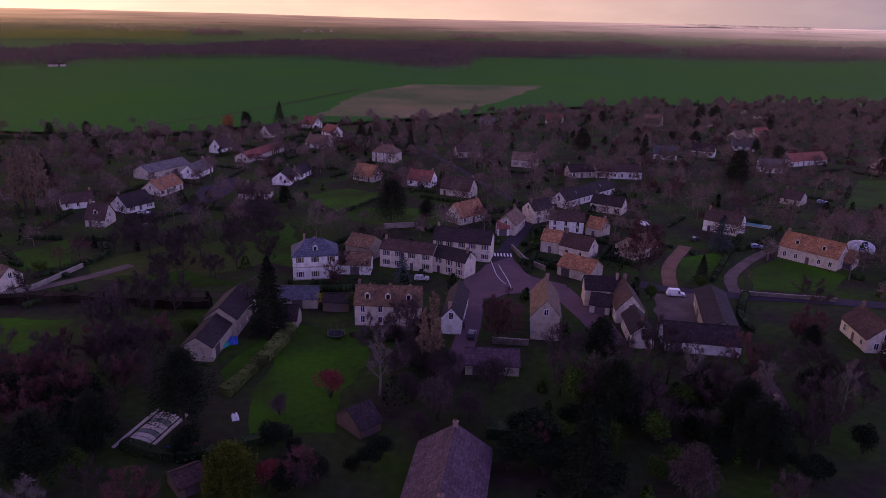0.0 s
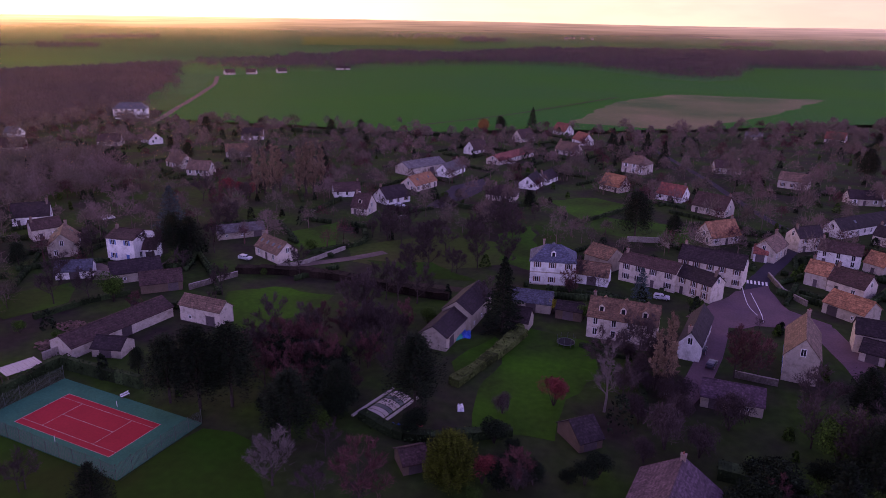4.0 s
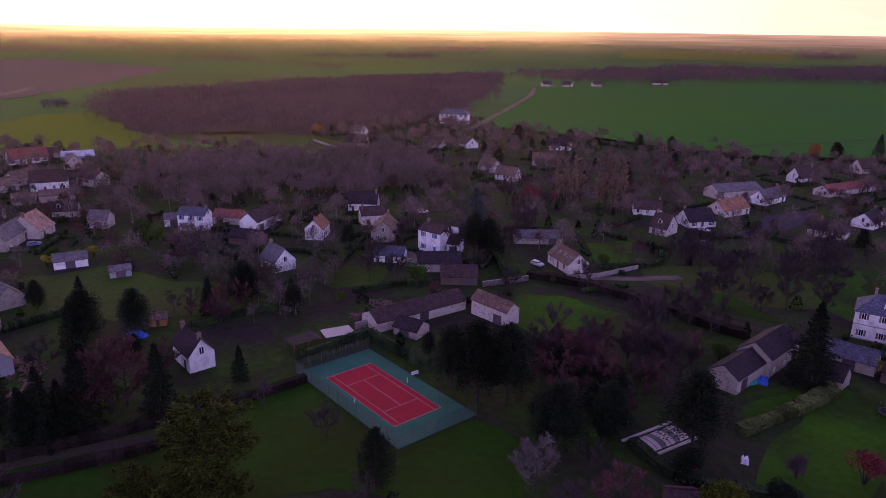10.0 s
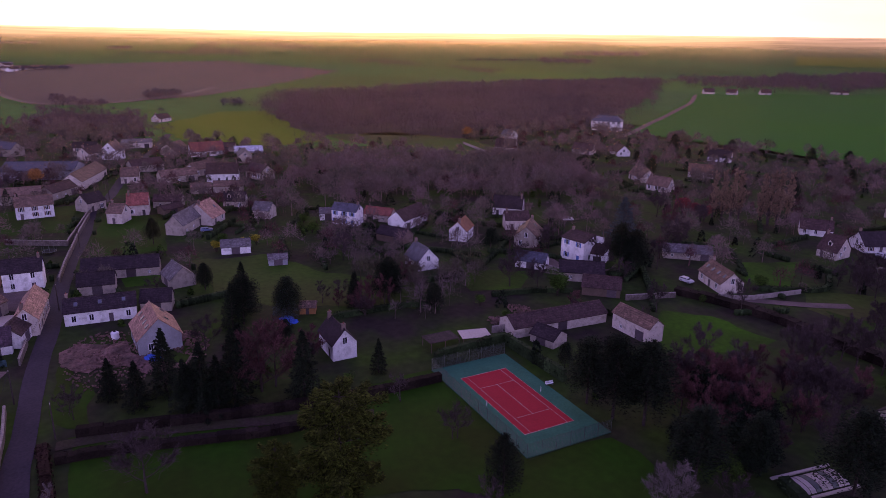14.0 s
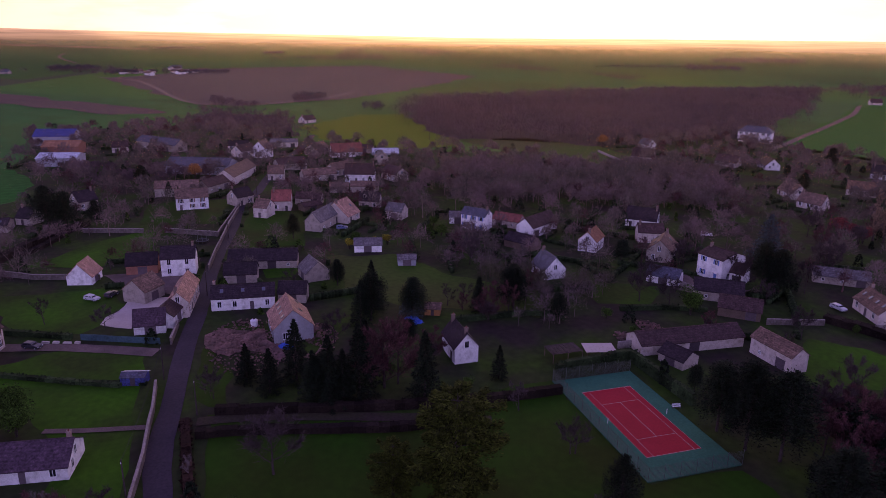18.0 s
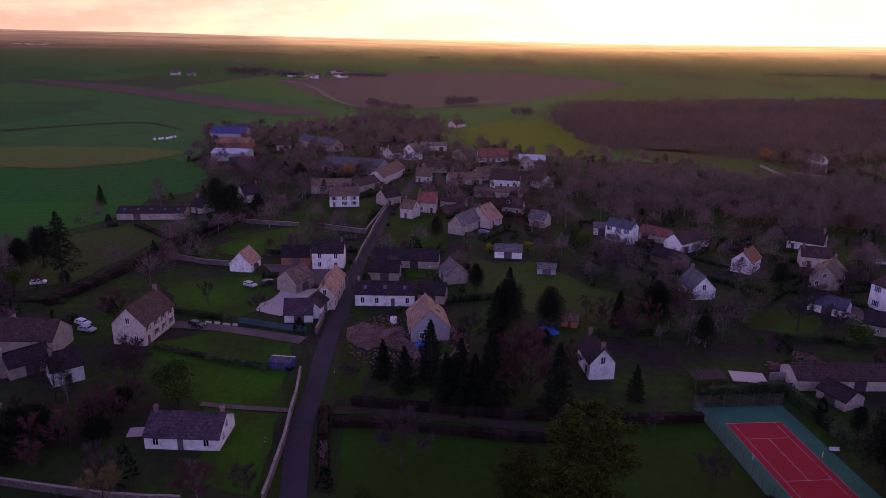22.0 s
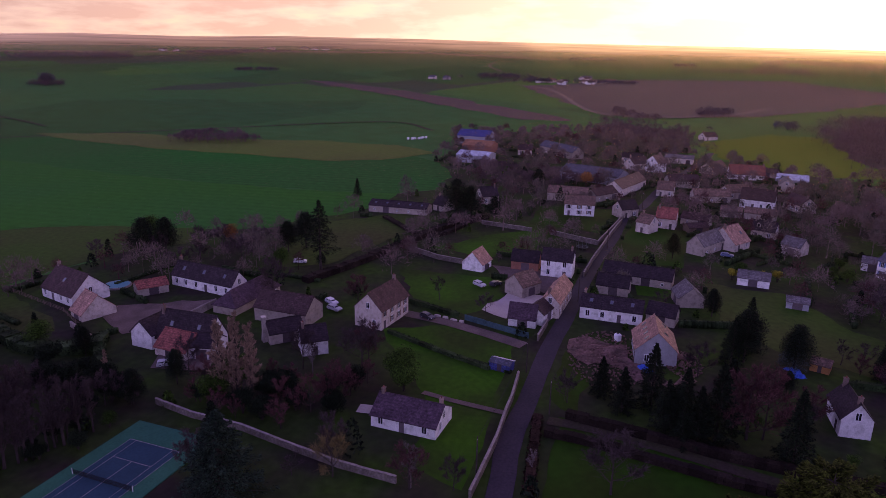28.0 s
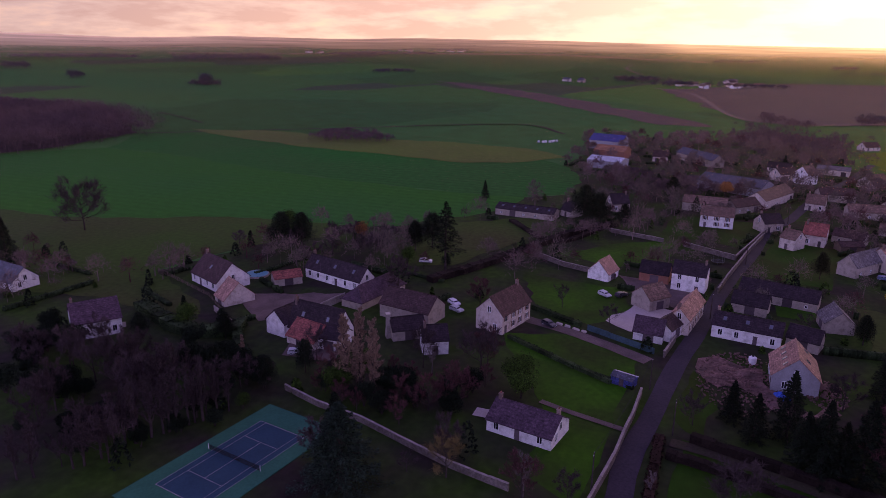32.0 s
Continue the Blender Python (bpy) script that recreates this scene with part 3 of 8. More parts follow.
patch("lawn", [(-233, -45), (-255, -27), (-266, -11), (-246, -10), (-225, -25)], M["lawn"], 0.03)
patch("lawn", [(-156, 3), (-143, 8), (-126, 6), (-132, -0)], M["lawn_dark"], 0.03)
patch("lawn", [(-215, 44), (-211, 66), (-184, 76), (-164, 95), (-146, 85), (-160, 66), (-167, 53), (-184, 43)], M["meadow_dull"], 0.03)
patch("lawn", [(-247, 22), (-255, 25), (-245, 38), (-230, 35), (-234, 22)], M["lawn"], 0.03)
patch("lawn", [(-208, 23), (-208, 33), (-198, 31), (-200, 23)], M["lawn"], 0.03)
patch("lawn", [(-163, 34), (-163, 40), (-156, 39), (-157, 33)], M["lawn"], 0.03)
patch("lawn", [(-241, 89), (-242, 99), (-229, 101), (-225, 88)], M["lawn_dark"], 0.03)
patch("lawn", [(-166, 112), (-156, 130), (-145, 119), (-150, 105)], M["lawn"], 0.03)
patch("lawn", [(75, 206), (91, 216), (90, 202), (71, 186)], M["lawn"], 0.03)
patch("lawn", [(-91, 179), (-72, 185), (-54, 175), (-74, 170)], M["lawn_dark"], 0.03)
patch("lawn", [(-44, 126), (-39, 142), (-35, 138), (-39, 118)], M["lawn"], 0.03)
patch("lawn", [(-125, 195), (-119, 215), (-109, 193), (-112, 177)], M["lawn"], 0.03)
patch("lawn", [(-206, 47), (-200, 66), (-179, 62), (-185, 45)], M["meadow_dull"], 0.03)
patch("lawn", [(-282, 27), (-280, 49), (-229, 40), (-235, 17)], M["lawn_dark"], 0.03)
patch("lawn", [(-308, -11), (-310, 24), (-267, 14), (-275, -13)], M["lawn_dark"], 0.03)
# roads, drives and yards
road("lane", [(-70, -10), (-96.4, -6.8), (-109.1, -6.9), (-118.5, -6.1), (-129.3, -4.4), (-141.9, -2.9), (-157.0, -0.9), (-171.2, 1.7), (-187.9, 4.6), (-208.0, 7.7), (-232.3, 12.4), (-262.4, 19.4), (-301.0, 26.6), (-319, 35), (-373, 51), (-444, 78), (-499, 96)], 4.3, M["asphalt"])
road("village_street", [(-31, 437), (2, 355), (14, 320), (26, 286), (37, 262)], 3.2, M["asphalt"])
road("village_street", [(37, 263), (30, 238), (24, 219), (20, 204), (18, 182)], 5.4, M["asphalt"])
patch("square", [(14, 196), (23, 205), (27, 187), (36, 181), (37, 173), (24, 174), (11, 169), (2, 172)], M["paving"], 0.06)
road("side_street", [(10, 179), (9, 158), (6, 139), (3, 128)], 5, M["paving"])
road("side_street", [(33, 178), (37, 164), (40, 153), (41, 143)], 7, M["paving"])
road("drive", [(65, 179), (70, 198), (82, 220)], 4.2, M["sand"])
road("drive", [(82, 176), (86, 191), (100, 209), (112, 220)], 3.4, M["gravel"])
road("side_street", [(125, 171), (96, 175), (82, 176), (65, 179), (57, 183)], 5, M["asphalt"])
road("track", [(-118, 158), (-106, 168), (-96, 178), (-89, 188)], 3.5, M["gravel"])
road("track", [(-116, 160), (-77, 165), (-50, 168), (-42, 176)], 3.5, M["dirt"])
road("field_road", [(-352, 372), (-367, 401), (-394, 447), (-422, 497), (-476, 588), (-510, 643), (-572, 727)], 5, M["gravel"])
patch("close", [(-98, 242), (-102, 284), (-94, 306), (-87, 282), (-90, 249)], M["asphalt"], 0.05)
road("drive", [(-171, -40), (-166, -25), (-157, -7)], 4, M["gravel"])
patch("yard", [(-178, -20), (-194, -14), (-192, -1), (-177, -6), (-173, -13)], M["concrete"], 0.05)
patch("yard", [(-218, -22), (-217, -15), (-217, 2), (-192, 1), (-201, -14)], M["gravel"], 0.05)
patch("building_site", [(-163.2, 3.7), (-166.3, 8), (-162, 13.9), (-163, 17.6), (-157, 17.4), (-152.3, 17.2), (-152.3, 19), (-148, 22), (-144.1, 26.3), (-150.3, 29.6), (-146.4, 31.5), (-140, 26.8), (-142.3, 18.8), (-148.5, 15.7), (-152.4, 11.2), (-149.5, 8.1), (-152.6, 5.1), (-157.9, 3.2)], M["rubble"], 0.05)
patch("yard", [(60, 176), (72, 177), (64, 153), (53, 152)], M["gravel"], 0.05)
patch("yard", [(-160, -114), (-169, -94), (-156, -95), (-142, -104), (-156, -123)], M["gravel"], 0.05)
patch("yard", [(-136, -90), (-139, -79), (-129, -74), (-127, -87)], M["gravel"], 0.05)
patch("yard", [(-166, 144), (-150, 143), (-144, 153), (-140, 138), (-153, 132)], M["gravel"], 0.05)
road("track", [(-123, -0), (-121, 11), (-113, 33), (-105, 52)], 3, M["dirt"])
road("path", [(-124, -8), (-127, -20), (-129, -26)], 1.6, M["gravel"])
road("field_road", [(-1215, -94), (-1094, -31), (-801, 14), (-736, 41)], 6, M["gravel"])
road("field_road", [(-2103, -229), (-1903, -222), (-1663, -164)], 7, M["gravel"])
road("field_road", [(-726, 89), (-787, 166), (-885, 231)], 7, M["gravel"])
road("field_road", [(-560, -109), (-606, -151), (-574, -210), (-459, -348), (-415, -402)], 4, M["dirt"])
road("field_road", [(-540, -497), (-509, -440), (-487, -404)], 3, M["dirt"])
road("field_road", [(-190, 453), (-148, 543), (-87, 731)], 3, M["dirt"])


# ---- added glossy sheet that imitates distance haze over the plain, denser farther out ----
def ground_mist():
    m = bpy.data.materials.new("mist")
    m.use_nodes = True
    n, l = m.node_tree.nodes, m.node_tree.links
    n.remove(n["Principled BSDF"])
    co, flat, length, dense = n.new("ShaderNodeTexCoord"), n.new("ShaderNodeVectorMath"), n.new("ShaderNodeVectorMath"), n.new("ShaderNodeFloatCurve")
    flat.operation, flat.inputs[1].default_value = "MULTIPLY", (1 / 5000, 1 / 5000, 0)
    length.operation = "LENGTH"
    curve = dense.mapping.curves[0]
    curve.points[0].location, curve.points[1].location = (0.0, 0.0), (1.0, HAZE_RAMP[-1][1])
    for at, value in HAZE_RAMP[:-1]:
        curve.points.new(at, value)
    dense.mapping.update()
    haze_noise, patchy, amount = n.new("ShaderNodeTexNoise"), n.new("ShaderNodeMapRange"), n.new("ShaderNodeMath")
    haze_noise.inputs["Scale"].default_value, haze_noise.inputs["Detail"].default_value = 0.0035, 3
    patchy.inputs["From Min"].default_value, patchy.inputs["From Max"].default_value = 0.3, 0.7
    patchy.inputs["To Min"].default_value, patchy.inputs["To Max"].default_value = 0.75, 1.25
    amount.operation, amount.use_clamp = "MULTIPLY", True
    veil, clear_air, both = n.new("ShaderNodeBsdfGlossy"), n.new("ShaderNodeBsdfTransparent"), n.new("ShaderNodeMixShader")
    veil.inputs["Color"].default_value, veil.inputs["Roughness"].default_value = (*HAZE_COLOUR, 1), 0.28
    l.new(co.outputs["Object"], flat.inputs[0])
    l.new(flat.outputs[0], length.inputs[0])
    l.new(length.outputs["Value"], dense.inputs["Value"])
    l.new(co.outputs["Object"], haze_noise.inputs["Vector"])
    l.new(haze_noise.outputs[0], patchy.inputs["Value"])
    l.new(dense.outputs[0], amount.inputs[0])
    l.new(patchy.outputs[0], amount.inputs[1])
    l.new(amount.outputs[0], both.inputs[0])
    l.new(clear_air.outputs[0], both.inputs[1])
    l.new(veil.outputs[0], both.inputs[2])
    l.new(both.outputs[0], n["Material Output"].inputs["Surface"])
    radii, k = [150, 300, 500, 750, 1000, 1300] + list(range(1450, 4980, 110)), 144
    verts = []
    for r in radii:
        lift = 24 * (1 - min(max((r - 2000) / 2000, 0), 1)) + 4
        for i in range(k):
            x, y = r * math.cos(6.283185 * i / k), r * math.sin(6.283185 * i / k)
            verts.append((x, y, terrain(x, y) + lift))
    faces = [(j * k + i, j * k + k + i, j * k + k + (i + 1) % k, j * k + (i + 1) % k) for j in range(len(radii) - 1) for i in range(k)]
    tagged(put("ground_mist", mesh_of("ground_mist", verts, faces, m, True)), "glossy see-through sheet added to imitate far haze over the fields", "mist", kind="stuff")


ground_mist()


# ---- houses ----
UNIT = {}


def window_mesh(w, h):
    """Shared frame and pane of a casement window standing on the wall's plane y = 0, facing -y."""
    key = ("win", w, h)
    if key not in UNIT:
        b = Build()
        for x0, x1, z0, z1 in ((-w / 2, w / 2, -0.1, 0), (-w / 2, w / 2, h, h + 0.1), (-w / 2, -w / 2 + 0.1, 0, h), (w / 2 - 0.1, w / 2, 0, h), (-0.04, 0.04, 0, h)):
            b.box(x0, x1, -0.07, 0.05, z0, z1)
        UNIT[key] = (b.mesh("window", M["frame_white"]), Build().box(-w / 2 + 0.1, w / 2 - 0.1, -0.03, 0.02, 0, h).mesh("pane", M["glass"]))
    return UNIT[key]


def shutter_mesh(w, h, mat):
    key = ("shut", w, h, mat)
    if key not in UNIT:
        b = Build().box(0, w, -0.07, -0.01, 0, h)
        for i in range(3):
            b.box(0.04, w - 0.04, -0.09, -0.07, 0.12 + i * h / 3, 0.22 + i * h / 3)
        UNIT[key] = b.mesh("shutter", M[mat])
    return UNIT[key]


def house(name, x, y, yaw, L, W, eave, ridge, wall, roof, hip=False, storeys=1, dormers=0, skylights=0, blue=False, chimneys=1, trimmed=False, plain=False):
    """A gabled or hipped building: walls, roof, ridge, chimneys, windows with frames and panes, shutters, door."""
    house.count += 1
    PLOTS.append((x, y, yaw, L, W))
    rnd = random.Random(house.count)
    base = put(name, None, m=pose(x, y, terrain(x, y), 0, 0, yaw))
    words = {"white": "white rendered", "cream": "cream rendered", "stone": "grey-brown stone", "block": "bare concrete block", "brick": "red brick",
             "wood": "dark boarded", "timber": "honey-coloured timber", "metal": "grey sheet-metal"}[wall]
    tops = {"brown": "brown tiled", "dark": "dark tiled", "rust": "mossy rust-coloured tiled", "orange": "orange tiled", "tan": "weathered tan tiled", "red": "red tiled",
            "slate": "blue-grey slate", "zinc": "pale blue-grey slate", "grey": "grey tiled", "plum": "purple-brown tiled", "salmon": "pale terracotta tiled", "pale": "pale sheet", "blue": "blue sheet"}[roof]
    tagged(base, f"{words} {name.replace('_', ' ')} with a {tops} {'hipped' if hip else 'gabled'} roof", name.split("_")[-1], group="village buildings")
    h, w = L / 2, W / 2
    # walls
    b = Build()
    if hip:
        b.box(-h, h, -w, w, -0.3, eave - 0.1)
    else:
        top, low = ridge - 0.28, eave - 0.12
        b.add([(-h, -w, -0.3), (h, -w, -0.3), (h, w, -0.3), (-h, w, -0.3), (-h, -w, low), (h, -w, low), (h, w, low), (-h, w, low), (-h, 0, top), (h, 0, top)],
              [(0, 1, 5, 4), (1, 2, 6, 9, 5), (2, 3, 7, 6), (3, 0, 4, 8, 7), (3, 2, 1, 0), (4, 5, 9, 8), (6, 7, 8, 9)])
    put("wall", b.mesh("wall", M[wall]), base)
    # plinth band
    if trimmed:
        for z in (0.0, eave / 2, eave - 0.35):
            t = Build().box(-h - 0.06, h + 0.06, -w - 0.06, w + 0.06, z, z + 0.3)
            put("string_course", t.mesh("string_course", M["stone"]), base)
    # roof
    o, g, th = 0.35, 0.25, 0.18
    slope = (ridge - eave) / w
    drop = o * slope
    b = Build()
    if hip:
        e, k = h + o, w + o
        r = max(h - w * 0.8, 0.3)
        z0 = eave - drop
        b.add([(-e, -k, z0), (e, -k, z0), (e, k, z0), (-e, k, z0), (-r, 0, ridge), (r, 0, ridge), (-e, -k, z0 - th), (e, -k, z0 - th), (e, k, z0 - th), (-e, k, z0 - th)],
              [(0, 1, 5, 4), (1, 2, 5), (2, 3, 4, 5), (3, 0, 4), (6, 7, 1, 0), (7, 8, 2, 1), (8, 9, 3, 2), (9, 6, 0, 3), (9, 8, 7, 6)])
    else:
        e, k, z0 = h + g, w + o, eave - drop
        sag = rnd.uniform(0.0, 0.12) if roof in ("rust", "tan", "brown", "dark") else 0
        nx = 6
        prof = []
        for i in range(nx + 1):
            px = -e + 2 * e * i / nx
            s = -sag * math.sin(math.pi * i / nx) + (rnd.uniform(-0.03, 0.03) if sag else 0)
            prof.append([(px, -k, z0 + s * 0.4), (px, 0, ridge + s), (px, k, z0 + s * 0.4), (px, k, z0 - th + s * 0.4), (px, 0, ridge - th + s), (px, -k, z0 - th + s * 0.4)])
        vs = [p for q in prof for p in q]
        fs = []
        for i in range(nx):
            for j in range(6):
                fs.append((6 * i + j, 6 * i + 6 + j, 6 * i + 6 + (j + 1) % 6, 6 * i + (j + 1) % 6))
        fs += [(0, 1, 4, 5), (1, 2, 3, 4), (6 * nx + 5, 6 * nx + 4, 6 * nx + 1, 6 * nx), (6 * nx + 4, 6 * nx + 3, 6 * nx + 2, 6 * nx + 1)]
        b.add(vs, fs)
    put("roof", b.mesh("roof", M["roof_" + roof]), base)
    rl = max(h - w * 0.8, 0.3) if hip else h + g
    cap = Build()
    n = max(3, int(rl * 2 / 0.9))
    for i in range(n):
        cap.tube((-rl + 2 * rl * i / n, 0, ridge - 0.02), (-rl + 2 * rl * (i + 0.96) / n, 0, ridge), 0.15, 0.13, 6)
    put("ridge_tiles", cap.mesh("ridge_tiles", M["roof_" + roof]), base)
    if plain:
        put("door", Build().box(-0.4, 0.4, -w - 0.06, -w + 0.02, 0, 1.9).mesh("door", M["shutter_dark"]), base)
        return base
    house_kind = name in ("house", "bungalow", "villa", "manor_house", "row_house", "long_house", "stone_house", "farmhouse", "new_house")
    # chimneys
    if house_kind:
        for i in range(chimneys):
            cx = (h - 0.7) * (1 if (i + house.count) % 2 else -1)
            cy = rnd.choice((0.0, 0.4, -0.4)) if not hip else 1.2
            if hip:
                cx = (rl + 0.6) * (1 if cx > 0 else -1)
            c = Build().box(cx - 0.3, cx + 0.3, cy - 0.4, cy + 0.4, ridge - 1.3, ridge + 0.9).box(cx - 0.38, cx + 0.38, cy - 0.48, cy + 0.48, ridge + 0.9, ridge + 1.02)
            ch = put("chimney", c.mesh("chimney", M["chimney"]), base)
            put("chimney_pot", Build().tube((cx, cy, ridge + 1.02), (cx, cy, ridge + 1.4), 0.14, 0.12, 8).mesh("chimney_pot", M["roof_red"]), ch)
    # openings
    ww, wh = (1.1, 1.5) if house_kind else (0.8, 0.7)
    frame_me, pane_me = window_mesh(ww, wh)
    sh = shutter_mesh(0.45, wh, "shutter_blue" if blue else rnd.choice(("shutter_dark", "frame_white", "shutter_brown")))

    def opening(px, py, pz, turn, shutters):
        q = pose(px, py, pz, 0, 0, turn)
        win = put("window", frame_me, base, q)
        put("pane", pane_me, win)
        if shutters:
            for s in (-ww / 2 - 0.47, ww / 2 + 0.02):
                put("shutter", sh, base, q @ pose(s, 0, 0))

    n = max(1, int(L / (3.4 if house_kind else 5.0)))
    shut = house_kind and (blue or rnd.random() < 0.6)
    for side, turn in ((-w, 0), (w, 180)):
        door_at = rnd.randrange(n)
        for i in range(n):
            px = -h + L * (i + 0.5) / n + rnd.uniform(-0.25, 0.25)
            if i == door_at:
                dw = 0.5 if house_kind else 1.3
                dh = 2.1 if house_kind else min(2.4, eave - 0.3)
                d = Build().box(-dw, dw, -0.06, 0.02, 0, dh).box(-dw - 0.08, dw + 0.08, -0.04, 0.02, dh, dh + 0.12)
                dr = put("door", d.mesh("door", M["shutter_blue" if blue else "shutter_dark"]), base, pose(px, side, 0, 0, 0, turn))
                put("door_handle", Build().box(dw - 0.16, dw - 0.1, -0.12, -0.06, 1.0, 1.12).mesh("door_handle", M["steel"]), dr)
            elif house_kind or rnd.random() < 0.5:
                opening(px, side, min(0.95, eave - wh - 0.3), turn, shut)
            if storeys == 2 and eave > 4.6:
                opening(px, side, eave - wh - 0.55, turn, shut)
    if house_kind and not hip:
        for end, turn in ((-h, -90), (h, 90)):
            opening(end, 0, eave - 0.3 if eave < 4.6 else eave - 0.1, turn, False)
            if W > 7.5:
                opening(end, -w * 0.45, 0.95, turn, False)
    # rooflights and dormers
    ang = math.degrees(math.atan(slope))
    for i in range(skylights):
        px = -h + L * (i + 0.5) / skylights
        for s in (-1, 1):
            if s > 0 and i % 2:
                continue
            q = pose(px, s * w * 0.5, eave + (ridge - eave) * 0.5 + 0.03, 0, 0, 0 if s < 0 else 180) @ pose(0, 0, 0, ang)
            sk = put("rooflight", Build().box(-0.42, 0.42, -0.6, 0.6, -0.05, 0.1).mesh("rooflight", M["steel"]), base, q)
            put("pane", Build().box(-0.35, 0.35, -0.52, 0.52, 0.1, 0.115).mesh("pane", M["glass_sky"]), sk)
    for i in range(dormers):
        px = -h + L * (i + 0.6) / (dormers + 0.2)
        for s in (-1, 1):
            q = pose(px, s * w * 0.72, eave + (ridge - eave) * 0.28 - 0.3, 0, 0, 0 if s < 0 else 180)
            d = Build()
            d.add([(-0.65, 0, 0), (0.65, 0, 0), (0.65, 0, 1.5), (0, 0, 2.1), (-0.65, 0, 1.5), (-0.65, 2.4, 0), (0.65, 2.4, 0), (0.65, 2.4, 1.5), (0, 2.4, 2.1), (-0.65, 2.4, 1.5)],
                  [(0, 1, 2, 3, 4), (1, 6, 7, 2), (5, 0, 4, 9), (2, 7, 8, 3), (9, 4, 3, 8), (9, 8, 7, 6, 5)])
            dm = put("dormer", d.mesh("dormer", M[wall]), base, q)
            r = Build()
            for u in (-1, 1):
                r.add([(u * 0.85, -0.25, 1.32), (0, -0.25, 2.16), (0, 2.4, 2.16), (u * 0.85, 2.4, 1.32), (u * 0.85, -0.25, 1.42), (0, -0.25, 2.28), (0, 2.4, 2.28), (u * 0.85, 2.4, 1.42)],
                      [(4, 5, 6, 7), (3, 2, 1, 0), (0, 1, 5, 4), (0, 4, 7, 3)])
            put("dormer_roof", r.mesh("dormer_roof", M["roof_" + roof]), dm)
            put("pane", Build().box(-0.4, 0.4, -0.03, 0.03, 0.3, 1.4).mesh("pane", M["glass"]), dm)
    return base


house.count = 0
PLOTS = []
material("shutter_brown", (0.16, 0.10, 0.08), 0.7, 0.2, 1.0, 5.0, 0.0, per_object=0.3)
material("glass_sky", (0.12, 0.13, 0.17), 0.12, 0.1, 1.0, 2.0, 0.0, spec=0.8)

# buildings
house("long_house", 2.7, 88.2, 82, 20.2, 12, 2.8, 6.7, "cream", "plum", chimneys=2)
house("shed", -37.6, 89.3, 41, 4.3, 5, 2.2, 3.6, "wood", "brown")
house("hut", -13.1, 107.2, 44, 4.7, 7, 2.2, 4.6, "wood", "dark")
house("bungalow", -117.2, -25.7, 79, 13.2, 8.5, 2.7, 5.2, "white", "plum", chimneys=2)
house("house", 62.6, 114.4, -100, 12.4, 7.9, 3, 6.5, "stone", "brown")
house("long_barn", 12.1, 130.9, -1, 11.1, 7, 2.6, 4.6, "stone", "plum")
house("barn", -49.8, 137.5, -92, 14.3, 6.4, 3.6, 5.7, "stone", "dark")
house("house", -133.5, 57.3, -4, 9.4, 5.5, 4.1, 7.3, "white", "dark", chimneys=2)
house("long_house", 47.2, 147.7, -93, 11.6, 5.1, 3.8, 6.1, "cream", "dark")
house("barn", -48.7, 150.3, -92, 15.0, 7.4, 4.6, 7.2, "stone", "dark")
house("shed", -113.3, 102.0, 14, 6.6, 5.5, 2.3, 4, "stone", "dark")
house("house", -144.2, -55.7, 120, 6.0, 6.6, 3.8, 6.4, "white", "dark")
house("long_barn", 60.4, 143.9, -9, 16.6, 8.2, 3.0, 5.8, "white", "dark")
house("long_house", -11.5, 154.3, -1, 15.7, 7.5, 5.6, 9, "cream", "rust", storeys=2, dormers=3)
house("house", 4.6, 156.2, -97, 18.5, 4.7, 4.2, 6.8, "white", "dark")
house("outbuilding", -35.7, 150.2, -2, 6.2, 5.0, 2.6, 5.2, "stone", "dark")
house("annex", -136.5, -78.4, 94, 6.2, 6.2, 3.4, 5.5, "white", "dark")
house("stone_house", 26.0, 152.7, -96, 15.3, 6.5, 6.3, 10.1, "stone", "tan", blue=True)
house("new_house", -158.5, 23.3, -1, 11.3, 9.2, 3.9, 8.2, "block", "salmon", skylights=4, chimneys=0)
house("annex", -136.8, -84.8, 78, 8.9, 8.1, 2.3, 5.3, "cream", "red")
house("annex", -140.5, -94.0, -13, 8.4, 6.3, 3.9, 6.8, "white", "dark")
house("shed", -25.1, 160.8, -1, 6.5, 5, 2.8, 4, "wood", "dark")
house("barn", -105.9, 123.6, -2, 12.1, 4.6, 4.3, 6.1, "cream", "tan")
house("long_barn", -120.4, 109.7, 82, 26.6, 7.4, 2.8, 4.7, "cream", "brown")
house("outbuilding", -35.1, 162.4, 5, 9.8, 5.6, 2.9, 5.1, "stone", "slate")
house("farmhouse", -139.5, -83.9, 83, 14.8, 7.1, 3.3, 8.9, "white", "dark", skylights=2)
house("barn", 68.3, 156.1, -103, 24.5, 7.2, 4.6, 6.2, "stone", "dark")
house("long_house", 47.8, 162.0, -93, 12.6, 6.8, 3.8, 7.6, "cream", "brown")
house("garage", 42.1, 163.9, -19, 5.0, 6, 2.6, 4.6, "cream", "dark")
house("garden_cabin", -158.6, 60.2, 63, 4.0, 3.6, 2.1, 3, "timber", "tan", plain=True)
house("stone_house", -166.0, -44.8, 164, 13.7, 8.0, 5.4, 9.4, "cream", "brown", storeys=2, chimneys=1)
house("barn", -161.0, -68.6, 80, 15.2, 8.6, 3.9, 7.3, "stone", "brown")
house("house", 42.9, 168.9, -4, 8.9, 6.2, 5, 7.5, "cream", "dark")
house("outbuilding", -174.8, -4.2, -20, 8.0, 5.3, 3.4, 5.5, "white", "brown")
